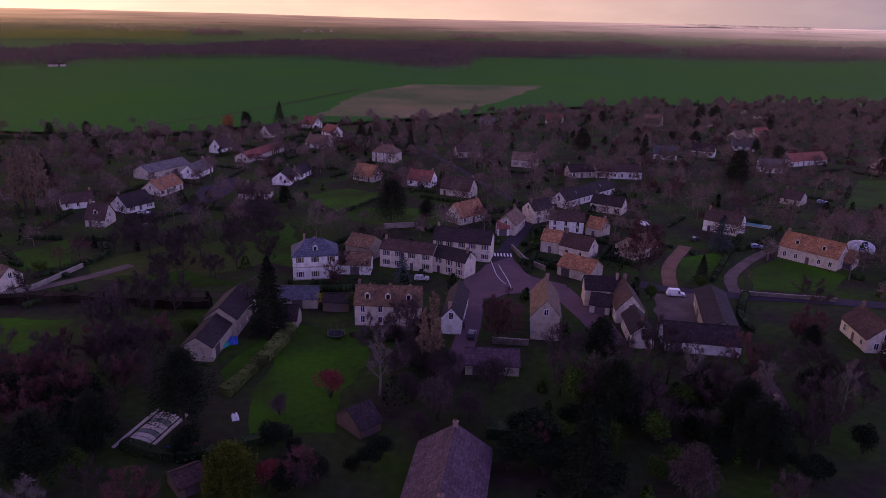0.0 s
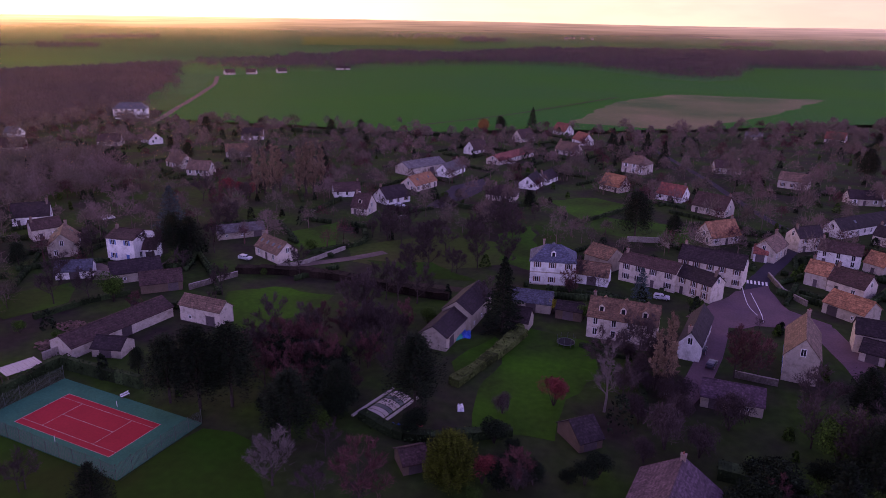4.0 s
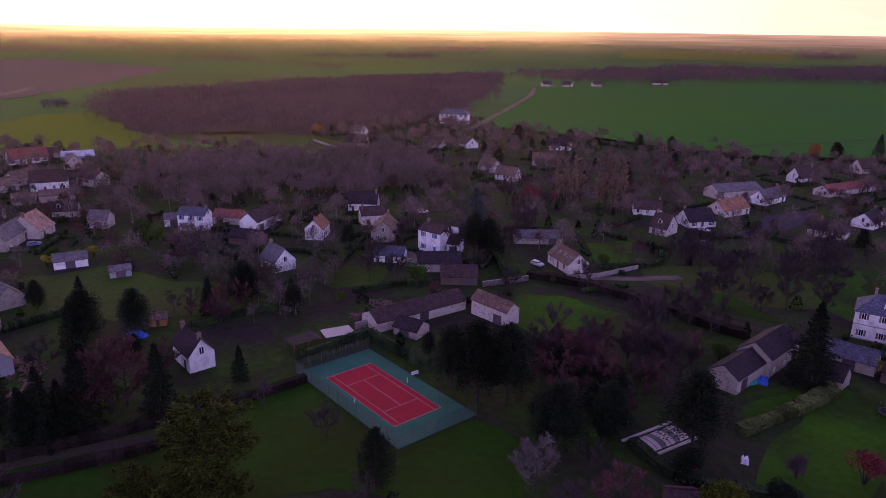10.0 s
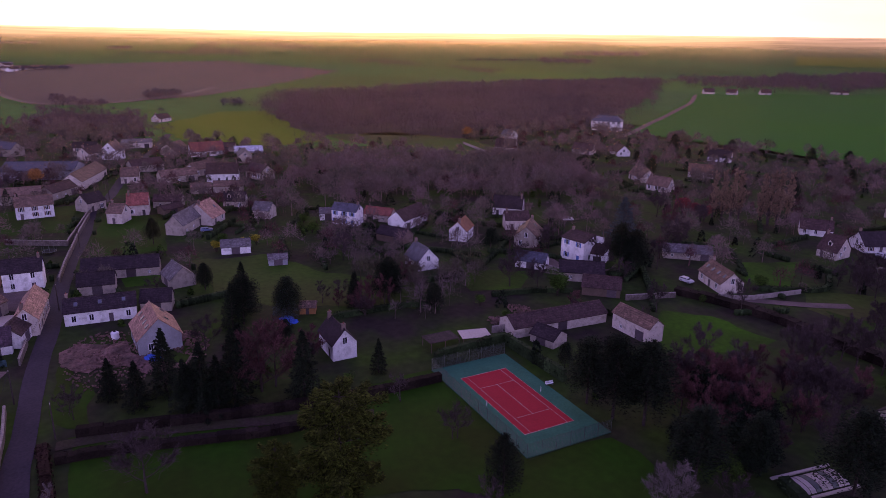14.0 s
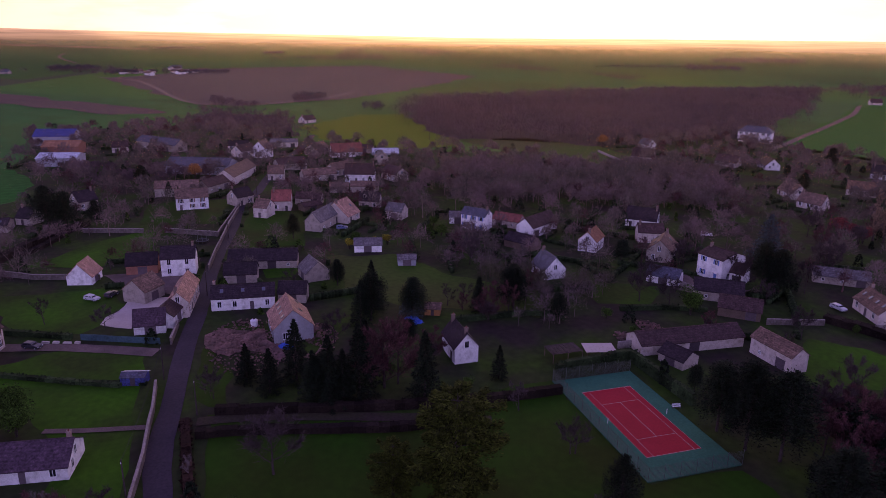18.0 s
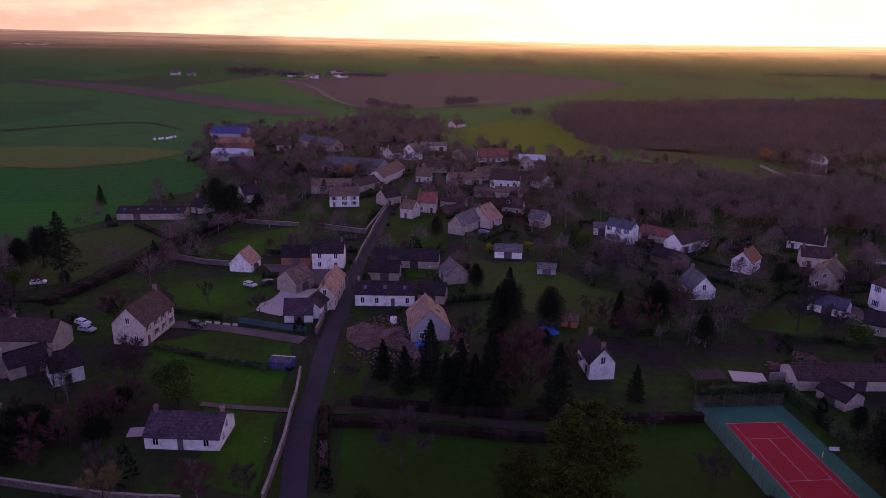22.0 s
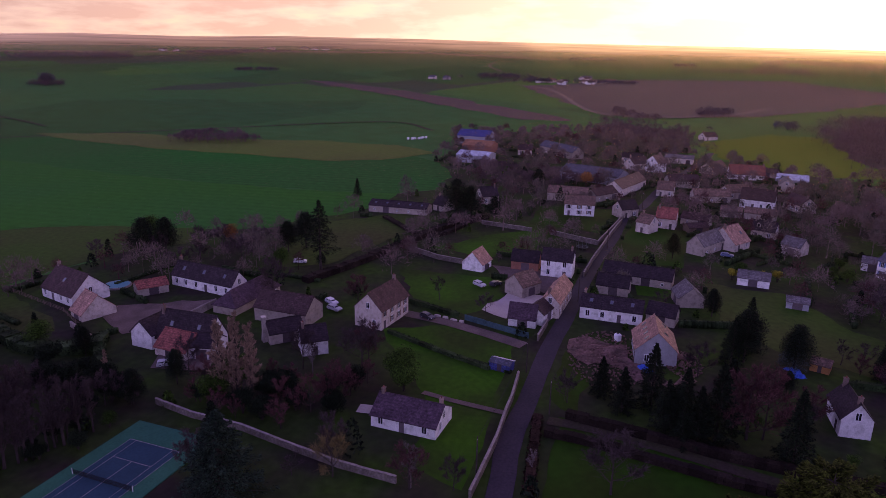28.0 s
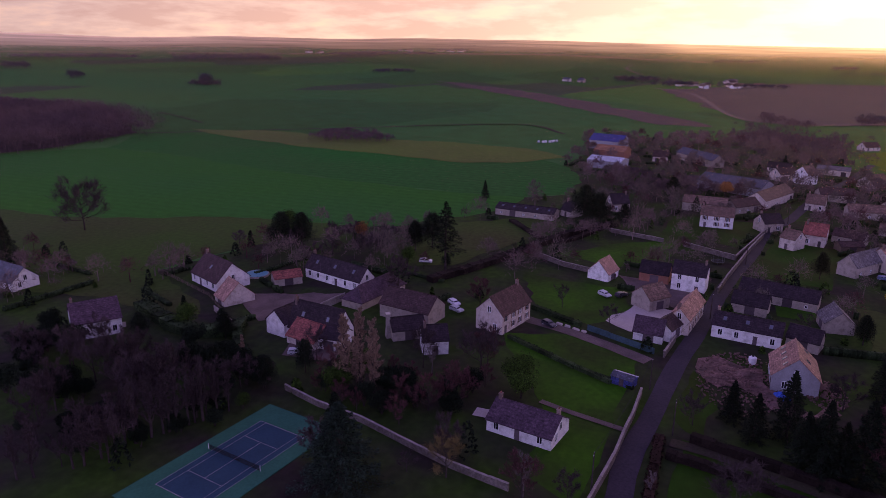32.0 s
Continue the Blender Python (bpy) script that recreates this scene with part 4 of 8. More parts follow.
house("outbuilding", -170.7, -8.2, 84, 7.1, 4.6, 2.7, 5.8, "white", "plum")
house("house", 102.5, 148.7, -94, 12.5, 7.9, 3.6, 7, "cream", "brown")
house("row_house", -184.9, -0.1, -11, 17.0, 5.1, 4.5, 7.1, "cream", "salmon", dormers=0)
house("long_house", -180.8, 14.7, 81, 16.0, 7.2, 3.6, 5.9, "white", "dark", skylights=3)
house("outbuilding", -180.3, 27.8, 71, 7.4, 5.7, 3, 5.4, "stone", "dark")
house("house", -121.9, -138.2, 144, 10.8, 10.6, 4.4, 8, "white", "plum")
house("row_house", 4.6, 189.2, -33, 10.7, 6.1, 5.2, 7.5, "cream", "dark", storeys=2)
house("manor_house", -35.1, 185.4, 12, 12.5, 10, 7.2, 10.5, "white", "zinc", storeys=2, trimmed=True, dormers=1, hip=True)
house("barn", -130.8, 136.2, 44, 10.4, 6.2, 2.8, 5.2, "wood", "brown")
house("outbuilding", -23.9, 188.2, -1, 9.1, 6.2, 3.3, 6, "white", "rust")
house("annex", -152.3, -119.1, 60, 6.6, 8.9, 2.1, 6.3, "cream", "salmon")
house("row_house", -8.6, 193.8, -17, 16.3, 6.9, 5.8, 7.8, "cream", "brown", storeys=2)
house("barn", 41.3, 189.6, -38, 10.5, 7.9, 3.2, 5.8, "stone", "orange")
house("barn", -169.5, -84.1, 168, 20.0, 7.2, 2.6, 5.8, "stone", "plum", hip=True)
house("barn", -194.3, -10.1, 141, 7.7, 7.0, 3.7, 6.6, "stone", "tan")
house("barn", -196.5, 36.5, 7, 8.0, 7.0, 3, 6, "stone", "grey")
house("barn", -143.0, 139.9, 50, 12.9, 7.0, 3, 5.5, "stone", "dark")
house("long_house", -177.7, -100.0, 74, 23.0, 6.3, 3.5, 6.9, "white", "dark", skylights=3)
house("barn", -201.1, 16.2, 78, 9.2, 6.2, 3, 5.6, "stone", "dark")
house("house", -176.0, 104.3, -3, 9.0, 7.0, 3.3, 7.0, "white", "slate", skylights=3)
house("barn", -23.0, 201.8, -29, 8.4, 7.9, 4.5, 7, "stone", "rust")
house("row_house", 7.6, 204.3, -13, 17.8, 7.5, 6, 9, "cream", "dark", storeys=2)
house("shed", -170.9, -114.3, 137, 8.2, 5.5, 2.6, 4, "stone", "red")
house("house", -117.6, 170.7, -24, 12.5, 7.0, 3.2, 6.2, "cream", "tan", skylights=4)
house("outbuilding", -158.8, 134.1, 35, 9.4, 5.3, 2.6, 4.8, "white", "slate")
house("house", -163.1, -132.4, 67, 15.1, 10.7, 3.1, 8.0, "white", "brown", skylights=1)
house("shed", -199.8, 66.7, 74, 5.7, 4.5, 2.3, 3.2, "metal", "grey")
house("house", 44.0, 207.5, -37, 10.0, 7.0, 3.8, 7, "cream", "brown")
house("long_barn", -212.3, 24.1, 75, 20.7, 6.5, 3, 5.6, "stone", "dark")
house("house", 36.5, 212.3, -26, 6.0, 6.2, 4.2, 7, "cream", "orange")
house("house", -213.8, -0.4, 82, 9.6, 7.0, 5.7, 8.5, "white", "dark", storeys=2)
house("outbuilding", -214.5, -26.3, -17, 7.5, 6.9, 2.8, 6.4, "white", "salmon")
house("annex", -151.5, 155.8, 26, 4.0, 5.7, 3.6, 6, "white", "brown")
house("villa", -157.6, 153.9, 8, 9.2, 10.3, 7.1, 8.8, "white", "brown", storeys=2, blue=True)
house("barn", 63.1, 210.5, 37, 11.6, 7.9, 3.5, 6.5, "stone", "rust")
house("outbuilding", -218.2, -10.7, 84, 8.8, 6.2, 3.3, 6.1, "brick", "dark")
house("outbuilding", -217.7, 59.0, 75, 9.1, 4.8, 2.7, 4.4, "white", "grey")
house("annex", 21.9, 229.4, -5, 4.0, 5.3, 3, 5, "white", "red")
house("house", -137.6, -186.4, 81, 12.5, 7.9, 3, 6.6, "white", "slate")
house("outbuilding", -140.7, 184.3, 46, 15.1, 5.3, 2.6, 4.5, "stone", "grey")
house("outbuilding", -204.2, 110.1, 28, 11.0, 6.2, 2.8, 5, "wood", "dark")
house("house", -179.3, 149.0, -47, 12.5, 7.9, 4, 7.5, "stone", "tan", skylights=2)
house("house", -195.5, 132.0, -50, 9.3, 6.2, 4.2, 7.1, "white", "orange")
house("house", 24.7, 233.8, -111, 12.5, 7.0, 4, 7, "cream", "tan")
house("house", 54.7, 230.3, -40, 6.1, 6.2, 3.6, 6.5, "cream", "orange")
house("house", 44.5, 234.2, -13, 11.7, 6.2, 5, 7.5, "white", "brown", storeys=2)
house("annex", 127.7, 203.5, -45, 3.3, 5.9, 2.4, 5.4, "cream", "orange")
house("villa", 118.1, 208.0, -47, 17.6, 8.6, 4.3, 8.0, "cream", "orange", dormers=2)
house("house", 9.2, 245.0, 43, 12.4, 7.9, 3.2, 7.5, "cream", "orange")
house("house", 35.9, 247.9, 37, 9.8, 6.2, 5.2, 8, "cream", "dark", storeys=2)
house("barn", -219.7, 124.2, -61, 16.9, 7.0, 4.1, 7.1, "white", "brown")
house("house", -197.1, 157.5, 63, 8.9, 6.2, 4, 6.5, "cream", "brown")
house("house", -231.7, 105.0, 37, 10.2, 5.7, 6, 8, "white", "slate", storeys=2, blue=True)
house("house", -117.2, 228.8, -0, 6.8, 8.1, 3.0, 7.5, "cream", "brown", dormers=1)
house("barn", -253.2, 51.3, 142, 17.2, 6.3, 4.0, 7.3, "stone", "grey")
house("outbuilding", -231.6, 118.5, 38, 11.0, 6.2, 3, 5, "cream", "red")
house("shed", -242.4, 101.4, 70, 5.7, 5, 3, 4.5, "white", "grey")
house("house", 102.0, 239.5, -37, 12.6, 7.5, 4.5, 7.7, "white", "brown")
house("house", -260.2, 59.9, -42, 9.9, 11.1, 3.1, 8.1, "cream", "salmon", skylights=2)
house("house", 65.7, 263.6, -32, 12.5, 6.7, 3.6, 6.4, "cream", "dark")
house("outbuilding", -256.6, 81.5, 46, 7.0, 6.2, 3.5, 6, "cream", "grey")
house("house", -114.9, 249.2, 59, 11.5, 9.5, 2.7, 6.4, "white", "dark")
house("house", -214.9, 167.7, 42, 11.6, 7.0, 3.6, 7.5, "white", "dark")
house("house", -275.0, 32.5, 55, 5.7, 7.0, 4.4, 7, "cream", "tan")
house("long_house", 59.4, 281.3, 47, 36.9, 6.9, 3.4, 6.6, "white", "dark", skylights=2)
house("bungalow", -74.9, 272.1, 5, 12.3, 9, 2.8, 5.6, "cream", "brown", hip=True)
house("house", 7.2, 285.0, -26, 13.5, 8.3, 3.2, 7.7, "cream", "brown")
house("shed", -279.9, 51.7, 110, 8.4, 5, 2.4, 3.6, "wood", "brown")
house("house", -136.2, 250.3, 36, 10.9, 7.0, 2.8, 5.6, "white", "brown")
house("house", -277.0, 76.4, 61, 8.5, 6.2, 3.6, 6.5, "stone", "dark", dormers=2)
house("long_shed", -283.5, -68.6, 85, 25.5, 9, 3, 4.6, "stone", "dark", skylights=5)
house("house", -285.1, 41.1, 76, 7.6, 8.4, 4.5, 8.0, "cream", "red")
house("house", -113.8, 275.4, 76, 15.6, 8.1, 3.1, 6.4, "cream", "orange", skylights=2)
house("house", -291.1, -51.2, 58, 6.1, 7.0, 3, 6, "cream", "dark")
house("outbuilding", -291.4, 53.6, 64, 10.9, 6.2, 3, 5, "stone", "brown")
house("house", -298.4, 6.5, 90, 12.5, 8.4, 5.2, 8, "white", "tan", storeys=2)
house("house", -8.8, 301.5, -20, 11.1, 8.2, 3.0, 6.7, "white", "red")
house("house", -299.2, 25.8, 123, 8.4, 7.0, 4, 7, "stone", "dark")
house("bungalow", -69.3, 299.6, 86, 12.5, 8, 2.8, 6, "white", "dark")
house("house", -33.8, 309.0, -30, 10.7, 7.9, 3, 7.2, "cream", "orange")
house("house", -310.0, -34.6, 121, 7.9, 7.9, 4, 7.5, "stone", "dark")
house("outbuilding", -306.9, 82.0, 70, 12.5, 5.3, 3.2, 5, "stone", "tan")
house("outbuilding", -310.2, 70.9, 76, 8.6, 5.3, 3, 4.5, "stone", "tan")
house("bungalow", -65.7, 311.5, 78, 12.5, 7, 2.7, 5.4, "white", "dark")
house("house", -111.6, 309.1, 83, 16.6, 7.7, 2.8, 6.2, "white", "grey")
house("bungalow", 148.3, 284.8, -44, 7.9, 8.5, 2.8, 5.6, "cream", "brown")
house("barn", -325.2, 1.5, 84, 18.2, 7.9, 4, 6.5, "stone", "tan")
house("barn", -330.4, 16.8, 138, 15.0, 7.0, 3.4, 6, "stone", "brown")
house("hangar", -127.0, 309.0, 65, 24.0, 9.9, 3.6, 6.1, "cream", "grey")
house("house", 65.7, 328.0, 13, 12.5, 7.0, 3.2, 6, "cream", "dark")
house("long_house", 84.2, 328.4, -5, 21.6, 7.6, 3.8, 6.6, "white", "brown")
house("house", -216.6, 258.3, 14, 10.8, 7.5, 3, 6.5, "cream", "tan")
house("house", -329.6, 103.7, 17, 12.5, 7.9, 4, 7, "stone", "brown")
house("barn", -339.5, 67.2, 98, 16.8, 7.0, 3.5, 6, "stone", "tan")
house("house", -330.1, 86.1, 70, 14.4, 6.6, 4.6, 8.9, "white", "brown", storeys=2)
house("house", -348.0, 48.1, 77, 7.8, 7.5, 3.6, 7, "cream", "tan")
house("house", 41.8, 349.8, -17, 12.5, 7.9, 4, 7, "cream", "tan")
house("house", -28.9, 353.9, -21, 12.5, 8.8, 5.2, 8.5, "cream", "tan", storeys=2, hip=True)
house("barn", -353.9, 29.6, 154, 31.2, 8.8, 4.2, 7.5, "cream", "tan")
house("house", -236.8, 267.8, -18, 12.5, 7.5, 3, 6.8, "cream", "tan")
house("house", -351.1, 80.6, 118, 12.5, 7.0, 3.8, 6.5, "stone", "tan")
house("long_house", -95.1, 357.8, 74, 35.5, 8, 2.8, 5, "cream", "red")
house("house", 12.7, 372.8, 14, 12.5, 7.9, 3.5, 6.5, "stone", "brown")
house("barn", -371.9, 58.8, 103, 15.8, 7.9, 4, 6.5, "stone", "brown")
house("house", -229.2, 303.5, 35, 12.5, 7.5, 3.2, 6.5, "cream", "rust")
house("hangar", -378.7, 14.6, 66, 32.3, 16.1, 4.5, 7.4, "metal", "slate")
house("house", -118.4, 369.1, 71, 12.5, 7.9, 3, 7.5, "white", "brown")
house("house", 167.5, 352.1, -15, 11.5, 7.9, 3, 6.5, "white", "grey")
house("house", -376.0, 110.4, -12, 10.0, 7.0, 4, 7, "stone", "grey")
house("house", -70.1, 389.1, -19, 12.5, 8.8, 3, 7, "cream", "tan")
house("house", 122.5, 381.1, -17, 12.5, 7.5, 3.2, 7, "white", "slate")
house("house", -415.2, 50.3, -42, 7.8, 8.8, 5.9, 9.6, "white", "tan", storeys=2)
house("greenhouse", -397.2, 119.0, 77, 15.5, 10, 3, 5, "metal", "pale")
house("house", 147.9, 393.3, -27, 12.5, 7.5, 3.4, 7, "white", "dark")
house("long_house", -405.2, 97.3, 88, 18.3, 7.9, 3.3, 7.7, "white", "red")
house("long_house", 195.3, 374.4, 23, 26.9, 8.5, 3.2, 6.5, "white", "red")
house("hangar", -420.1, -54.8, 77, 20.2, 14, 4.8, 6.5, "metal", "pale")
house("house", -421.7, 40.3, 130, 12.5, 7.9, 4, 7, "cream", "brown")
house("house", 230.4, 360.5, 36, 12.5, 7.9, 3, 7, "cream", "tan")
house("barn", -420.4, 82.9, 140, 15.8, 7.9, 3.5, 6.5, "stone", "tan")
house("house", -340.0, 261.4, 40, 12.5, 7.9, 3.4, 7.5, "cream", "brown")
house("outbuilding", -414.9, 111.8, 62, 9.5, 6.2, 3, 5, "stone", "brown")
house("house", -311.6, 299.1, 27, 12.5, 7.9, 3, 6.5, "cream", "brown")
house("house", -297.6, 315.5, -26, 12.5, 7.9, 3, 6.5, "white", "brown")
house("house", -68.9, 428.3, -51, 12.5, 7.9, 3, 7, "white", "red")
house("house", -254.5, 352.2, 28, 12.5, 7.5, 3.2, 7, "white", "dark")
house("house", -104.8, 422.1, 63, 12.5, 7.9, 3, 7.5, "cream", "brown")
house("house", -434.8, 38.9, 78, 12.1, 7.0, 5, 7.5, "cream", "dark", storeys=2)
house("house", 179.6, 416.1, -16, 12.5, 7.5, 3, 6.5, "white", "slate")
house("long_barn", -451.5, 68.3, 78, 16.9, 8, 3.5, 5, "cream", "grey")
house("house", -457.4, -27.7, 93, 9.0, 7.0, 3.5, 6.5, "cream", "brown")
house("barn", -460.6, -4.5, 38, 35.3, 8.8, 4.5, 7.5, "stone", "slate")
house("hangar", -460.3, -57.7, 78, 20.0, 14, 5, 7.5, "brick", "orange")
house("house", -370.9, 287.3, -4, 10.5, 6.2, 5, 8, "white", "slate", storeys=2)
house("house", -87.9, 461.6, -35, 11.6, 7.9, 3, 7.5, "white", "red")
house("house", 191.0, 452.9, 36, 12.5, 7.5, 3, 6.5, "cream", "tan")
house("house", 30.3, 494.2, -6, 10.4, 7.0, 3, 5.5, "stone", "grey")
house("hangar", -500.0, -65.5, 79, 23.6, 16, 6, 9.5, "metal", "blue")
house("house", 211.6, 468.9, 26, 12.5, 7.5, 3, 6.5, "cream", "red")
house("house", 79.8, 509.4, -21, 11.7, 7.9, 3, 7, "cream", "red")
house("house", 152.7, 513.0, -32, 12.5, 7.9, 3.6, 8, "cream", "tan")
house("villa", -384.1, 390.4, 35, 22.2, 10, 7.5, 11, "white", "slate", storeys=2, hip=True)
house("house", 194.6, 516.3, 30, 12.5, 7.9, 3, 7, "cream", "brown")
house("house", -572.0, 105.9, 125, 12.5, 7.9, 3, 6, "cream", "brown")
house("house", 256.2, 566.5, -50, 12.5, 7.9, 3, 6.5, "white", "grey")
house("house", 251.4, 606.1, -54, 12.5, 7.9, 3, 7, "cream", "red")
house("house", -582.1, 764.5, 56, 12.5, 8.8, 3, 7, "cream", "brown")
house("barn", -507.2, 930.1, 25, 20.5, 7.9, 3, 5, "cream", "brown")
house("house", -562.4, 784.6, 20, 12.5, 8.8, 3, 7, "cream", "brown")
house("house", -542.9, 823.7, 56, 12.5, 8.8, 3, 7, "cream", "brown")


# ---- walls and hedges ----
def garden_wall(points, height, mat):
    line = [Vector((x, y, 0)) for x, y in points]
    base = put("garden_wall" if mat not in ("blue_fence", "wood") else "fence", None, m=Matrix.Translation(line[0]))
    look_of = {"stone_wall": "old rubble stone garden wall with coping", "plaster": "pale rendered garden wall with coping", "wood": "dark wooden paddock fence", "blue_fence": "blue-green screen fence along the drive"}[mat]
    tagged(base, look_of, "fence" if mat in ("wood", "blue_fence") else "wall", group="garden walls")
    for a, b in zip(line, line[1:]):
        d = b - a
        n = max(1, int(d.length / 3))
        q = Matrix.Translation(a - line[0]) @ Matrix.Rotation(math.atan2(d.y, d.x), 4, "Z")
        if mat == "wood":
            for i in range(n):
                m = Build().box(0, 0.14, -0.07, 0.07, -0.2, height)
                put("post", m.mesh("post", M["wood"]), base, q @ pose(d.length * i / n, 0, 0))
            for k in range(3):
                put("rail", Build().box(0, d.length, -0.1, -0.07, height * (0.25 + 0.3 * k), height * (0.25 + 0.3 * k) + 0.14).mesh("rail", M["wood"]), base, q)
            continue
        for i in range(n):
            x0, x1 = d.length * i / n, d.length * (i + 1) / n
            hh = height + random.uniform(-0.08, 0.08)
            t = 0.2 if mat != "blue_fence" else 0.05
            put("section" if mat != "blue_fence" else "panel", Build().box(x0, x1 + 0.02, -t, t, -0.2, hh).mesh("section", M[mat]), base, q)
            if mat != "blue_fence":
                put("coping", Build().add([(x0, -t - 0.07, hh), (x1, -t - 0.07, hh), (x1, t + 0.07, hh), (x0, t + 0.07, hh), (x0, 0, hh + 0.14), (x1, 0, hh + 0.14)],
                                          [(0, 1, 5, 4), (2, 3, 4, 5), (3, 0, 4), (1, 2, 5), (3, 2, 1, 0)]).mesh("coping", M["plaster"]), base, q)


def leaf_cloud(centres, size, rng, flat=0.5):
    """Small quads, one at each centre, turned at random."""
    n = len(centres)
    a = rng.normal(size=(n, 3))
    a /= np.linalg.norm(a, axis=1)[:, None]
    b = np.cross(a, rng.normal(size=(n, 3)))
    b /= np.linalg.norm(b, axis=1)[:, None] + 1e-9
    s = size * rng.uniform(0.6, 1.3, size=(n, 1))
    v = np.stack([centres - a * s, centres + b * s * flat, centres + a * s, centres - b * s * flat], 1).reshape(-1, 3)
    return v, np.arange(4 * n).reshape(-1, 4)


def spray_cloud(centres, ways, size, rng, flat=0.3):
    """Flat sprays, one at each centre, lying along the given directions."""
    n = len(centres)
    a = ways + rng.normal(size=(n, 3)) * 0.38
    a /= np.linalg.norm(a, axis=1)[:, None] + 1e-9
    b = np.cross(a, np.array([0, 0, 1.0]) + rng.normal(size=(n, 3)) * 0.45)
    b /= np.linalg.norm(b, axis=1)[:, None] + 1e-9
    s = size * rng.uniform(0.6, 1.3, size=(n, 1))
    v = np.stack([centres - a * s, centres + b * s * flat, centres + a * s, centres - b * s * flat], 1).reshape(-1, 3)
    return v, np.arange(4 * n).reshape(-1, 4)


def np_mesh(name, v, f, mat):
    me = bpy.data.meshes.new(name)
    k = f.shape[1]
    me.vertices.add(len(v))
    me.vertices.foreach_set("co", v.astype(np.float32).ravel())
    me.loops.add(f.size)
    me.loops.foreach_set("vertex_index", f.astype(np.int32).ravel())
    me.polygons.add(len(f))
    me.polygons.foreach_set("loop_start", np.arange(0, f.size, k, dtype=np.int32))
    me.polygons.foreach_set("loop_total", np.full(len(f), k, dtype=np.int32))
    me.materials.append(mat)
    me.update(calc_edges=True)
    return me


def hedge(points, height, width, mat):
    hedge.count += 1
    rng = np.random.default_rng(hedge.count)
    line = smooth_line(points, 2.0)
    o = line[0]
    base = put("hedge", None, m=Matrix.Translation(o))
    words = {"hedge": "dense dark evergreen hedge", "hedge_light": "loose yellow-green hedge", "hedge_brown": "bare brown winter hedge", "hedge_red": "low russet winter hedge"}[mat]
    tagged(base, words + " between gardens", "hedge", group="hedges")
    core, cent = Build(), []
    for i, (p, q) in enumerate(zip(line, line[1:])):
        d = q - p
        s = Vector((-d.y, d.x, 0)).normalized()
        n = int(18 * d.length * (width + height) / 4) + 4
        u = rng.uniform(0, 1, n)
        ang = rng.uniform(0, math.pi, n)
        r = rng.uniform(0.75, 1.12, n)
        px, py = p.x - o.x + d.x * u, p.y - o.y + d.y * u
        off = np.cos(ang) * width / 2 * r
        z = np.abs(np.sin(ang)) ** 0.5 * height * r * rng.uniform(0.3, 1.0, n) ** 0.4
        cent.append(np.stack([px + s.x * off, py + s.y * off, z], 1))
        w2, h2 = width * 0.36, height * random.uniform(0.7, 0.9)
        vs = [p - o + s * w2, q - o + s * w2, q - o - s * w2, p - o - s * w2]
        core.add([(*v.xy, 0) for v in vs] + [(*(v.xy), h2) for v in vs], [(4, 5, 6, 7), (0, 1, 5, 4), (1, 2, 6, 5), (2, 3, 7, 6), (3, 0, 4, 7)])
    put("core", core.mesh("core", M[mat]), base)
    v, f = leaf_cloud(np.concatenate(cent), 0.32, rng, 0.5 if mat != "hedge_brown" else 0.2)
    put("foliage", np_mesh("foliage", v, f, M[mat]), base)


hedge.count = 0


# ---- trees ----
def strips(a, b, width, rng):
    """Thin triangles from a to b: twigs."""
    d = b - a
    side = np.cross(d, rng.normal(size=d.shape))
    side /= np.linalg.norm(side, axis=1)[:, None] + 1e-9
    w = (width * rng.uniform(0.6, 1.4, len(a)))[:, None]
    v = np.stack([a - side * w, a + side * w, b], 1).reshape(-1, 3)
    return v, np.arange(3 * len(a)).reshape(-1, 3)


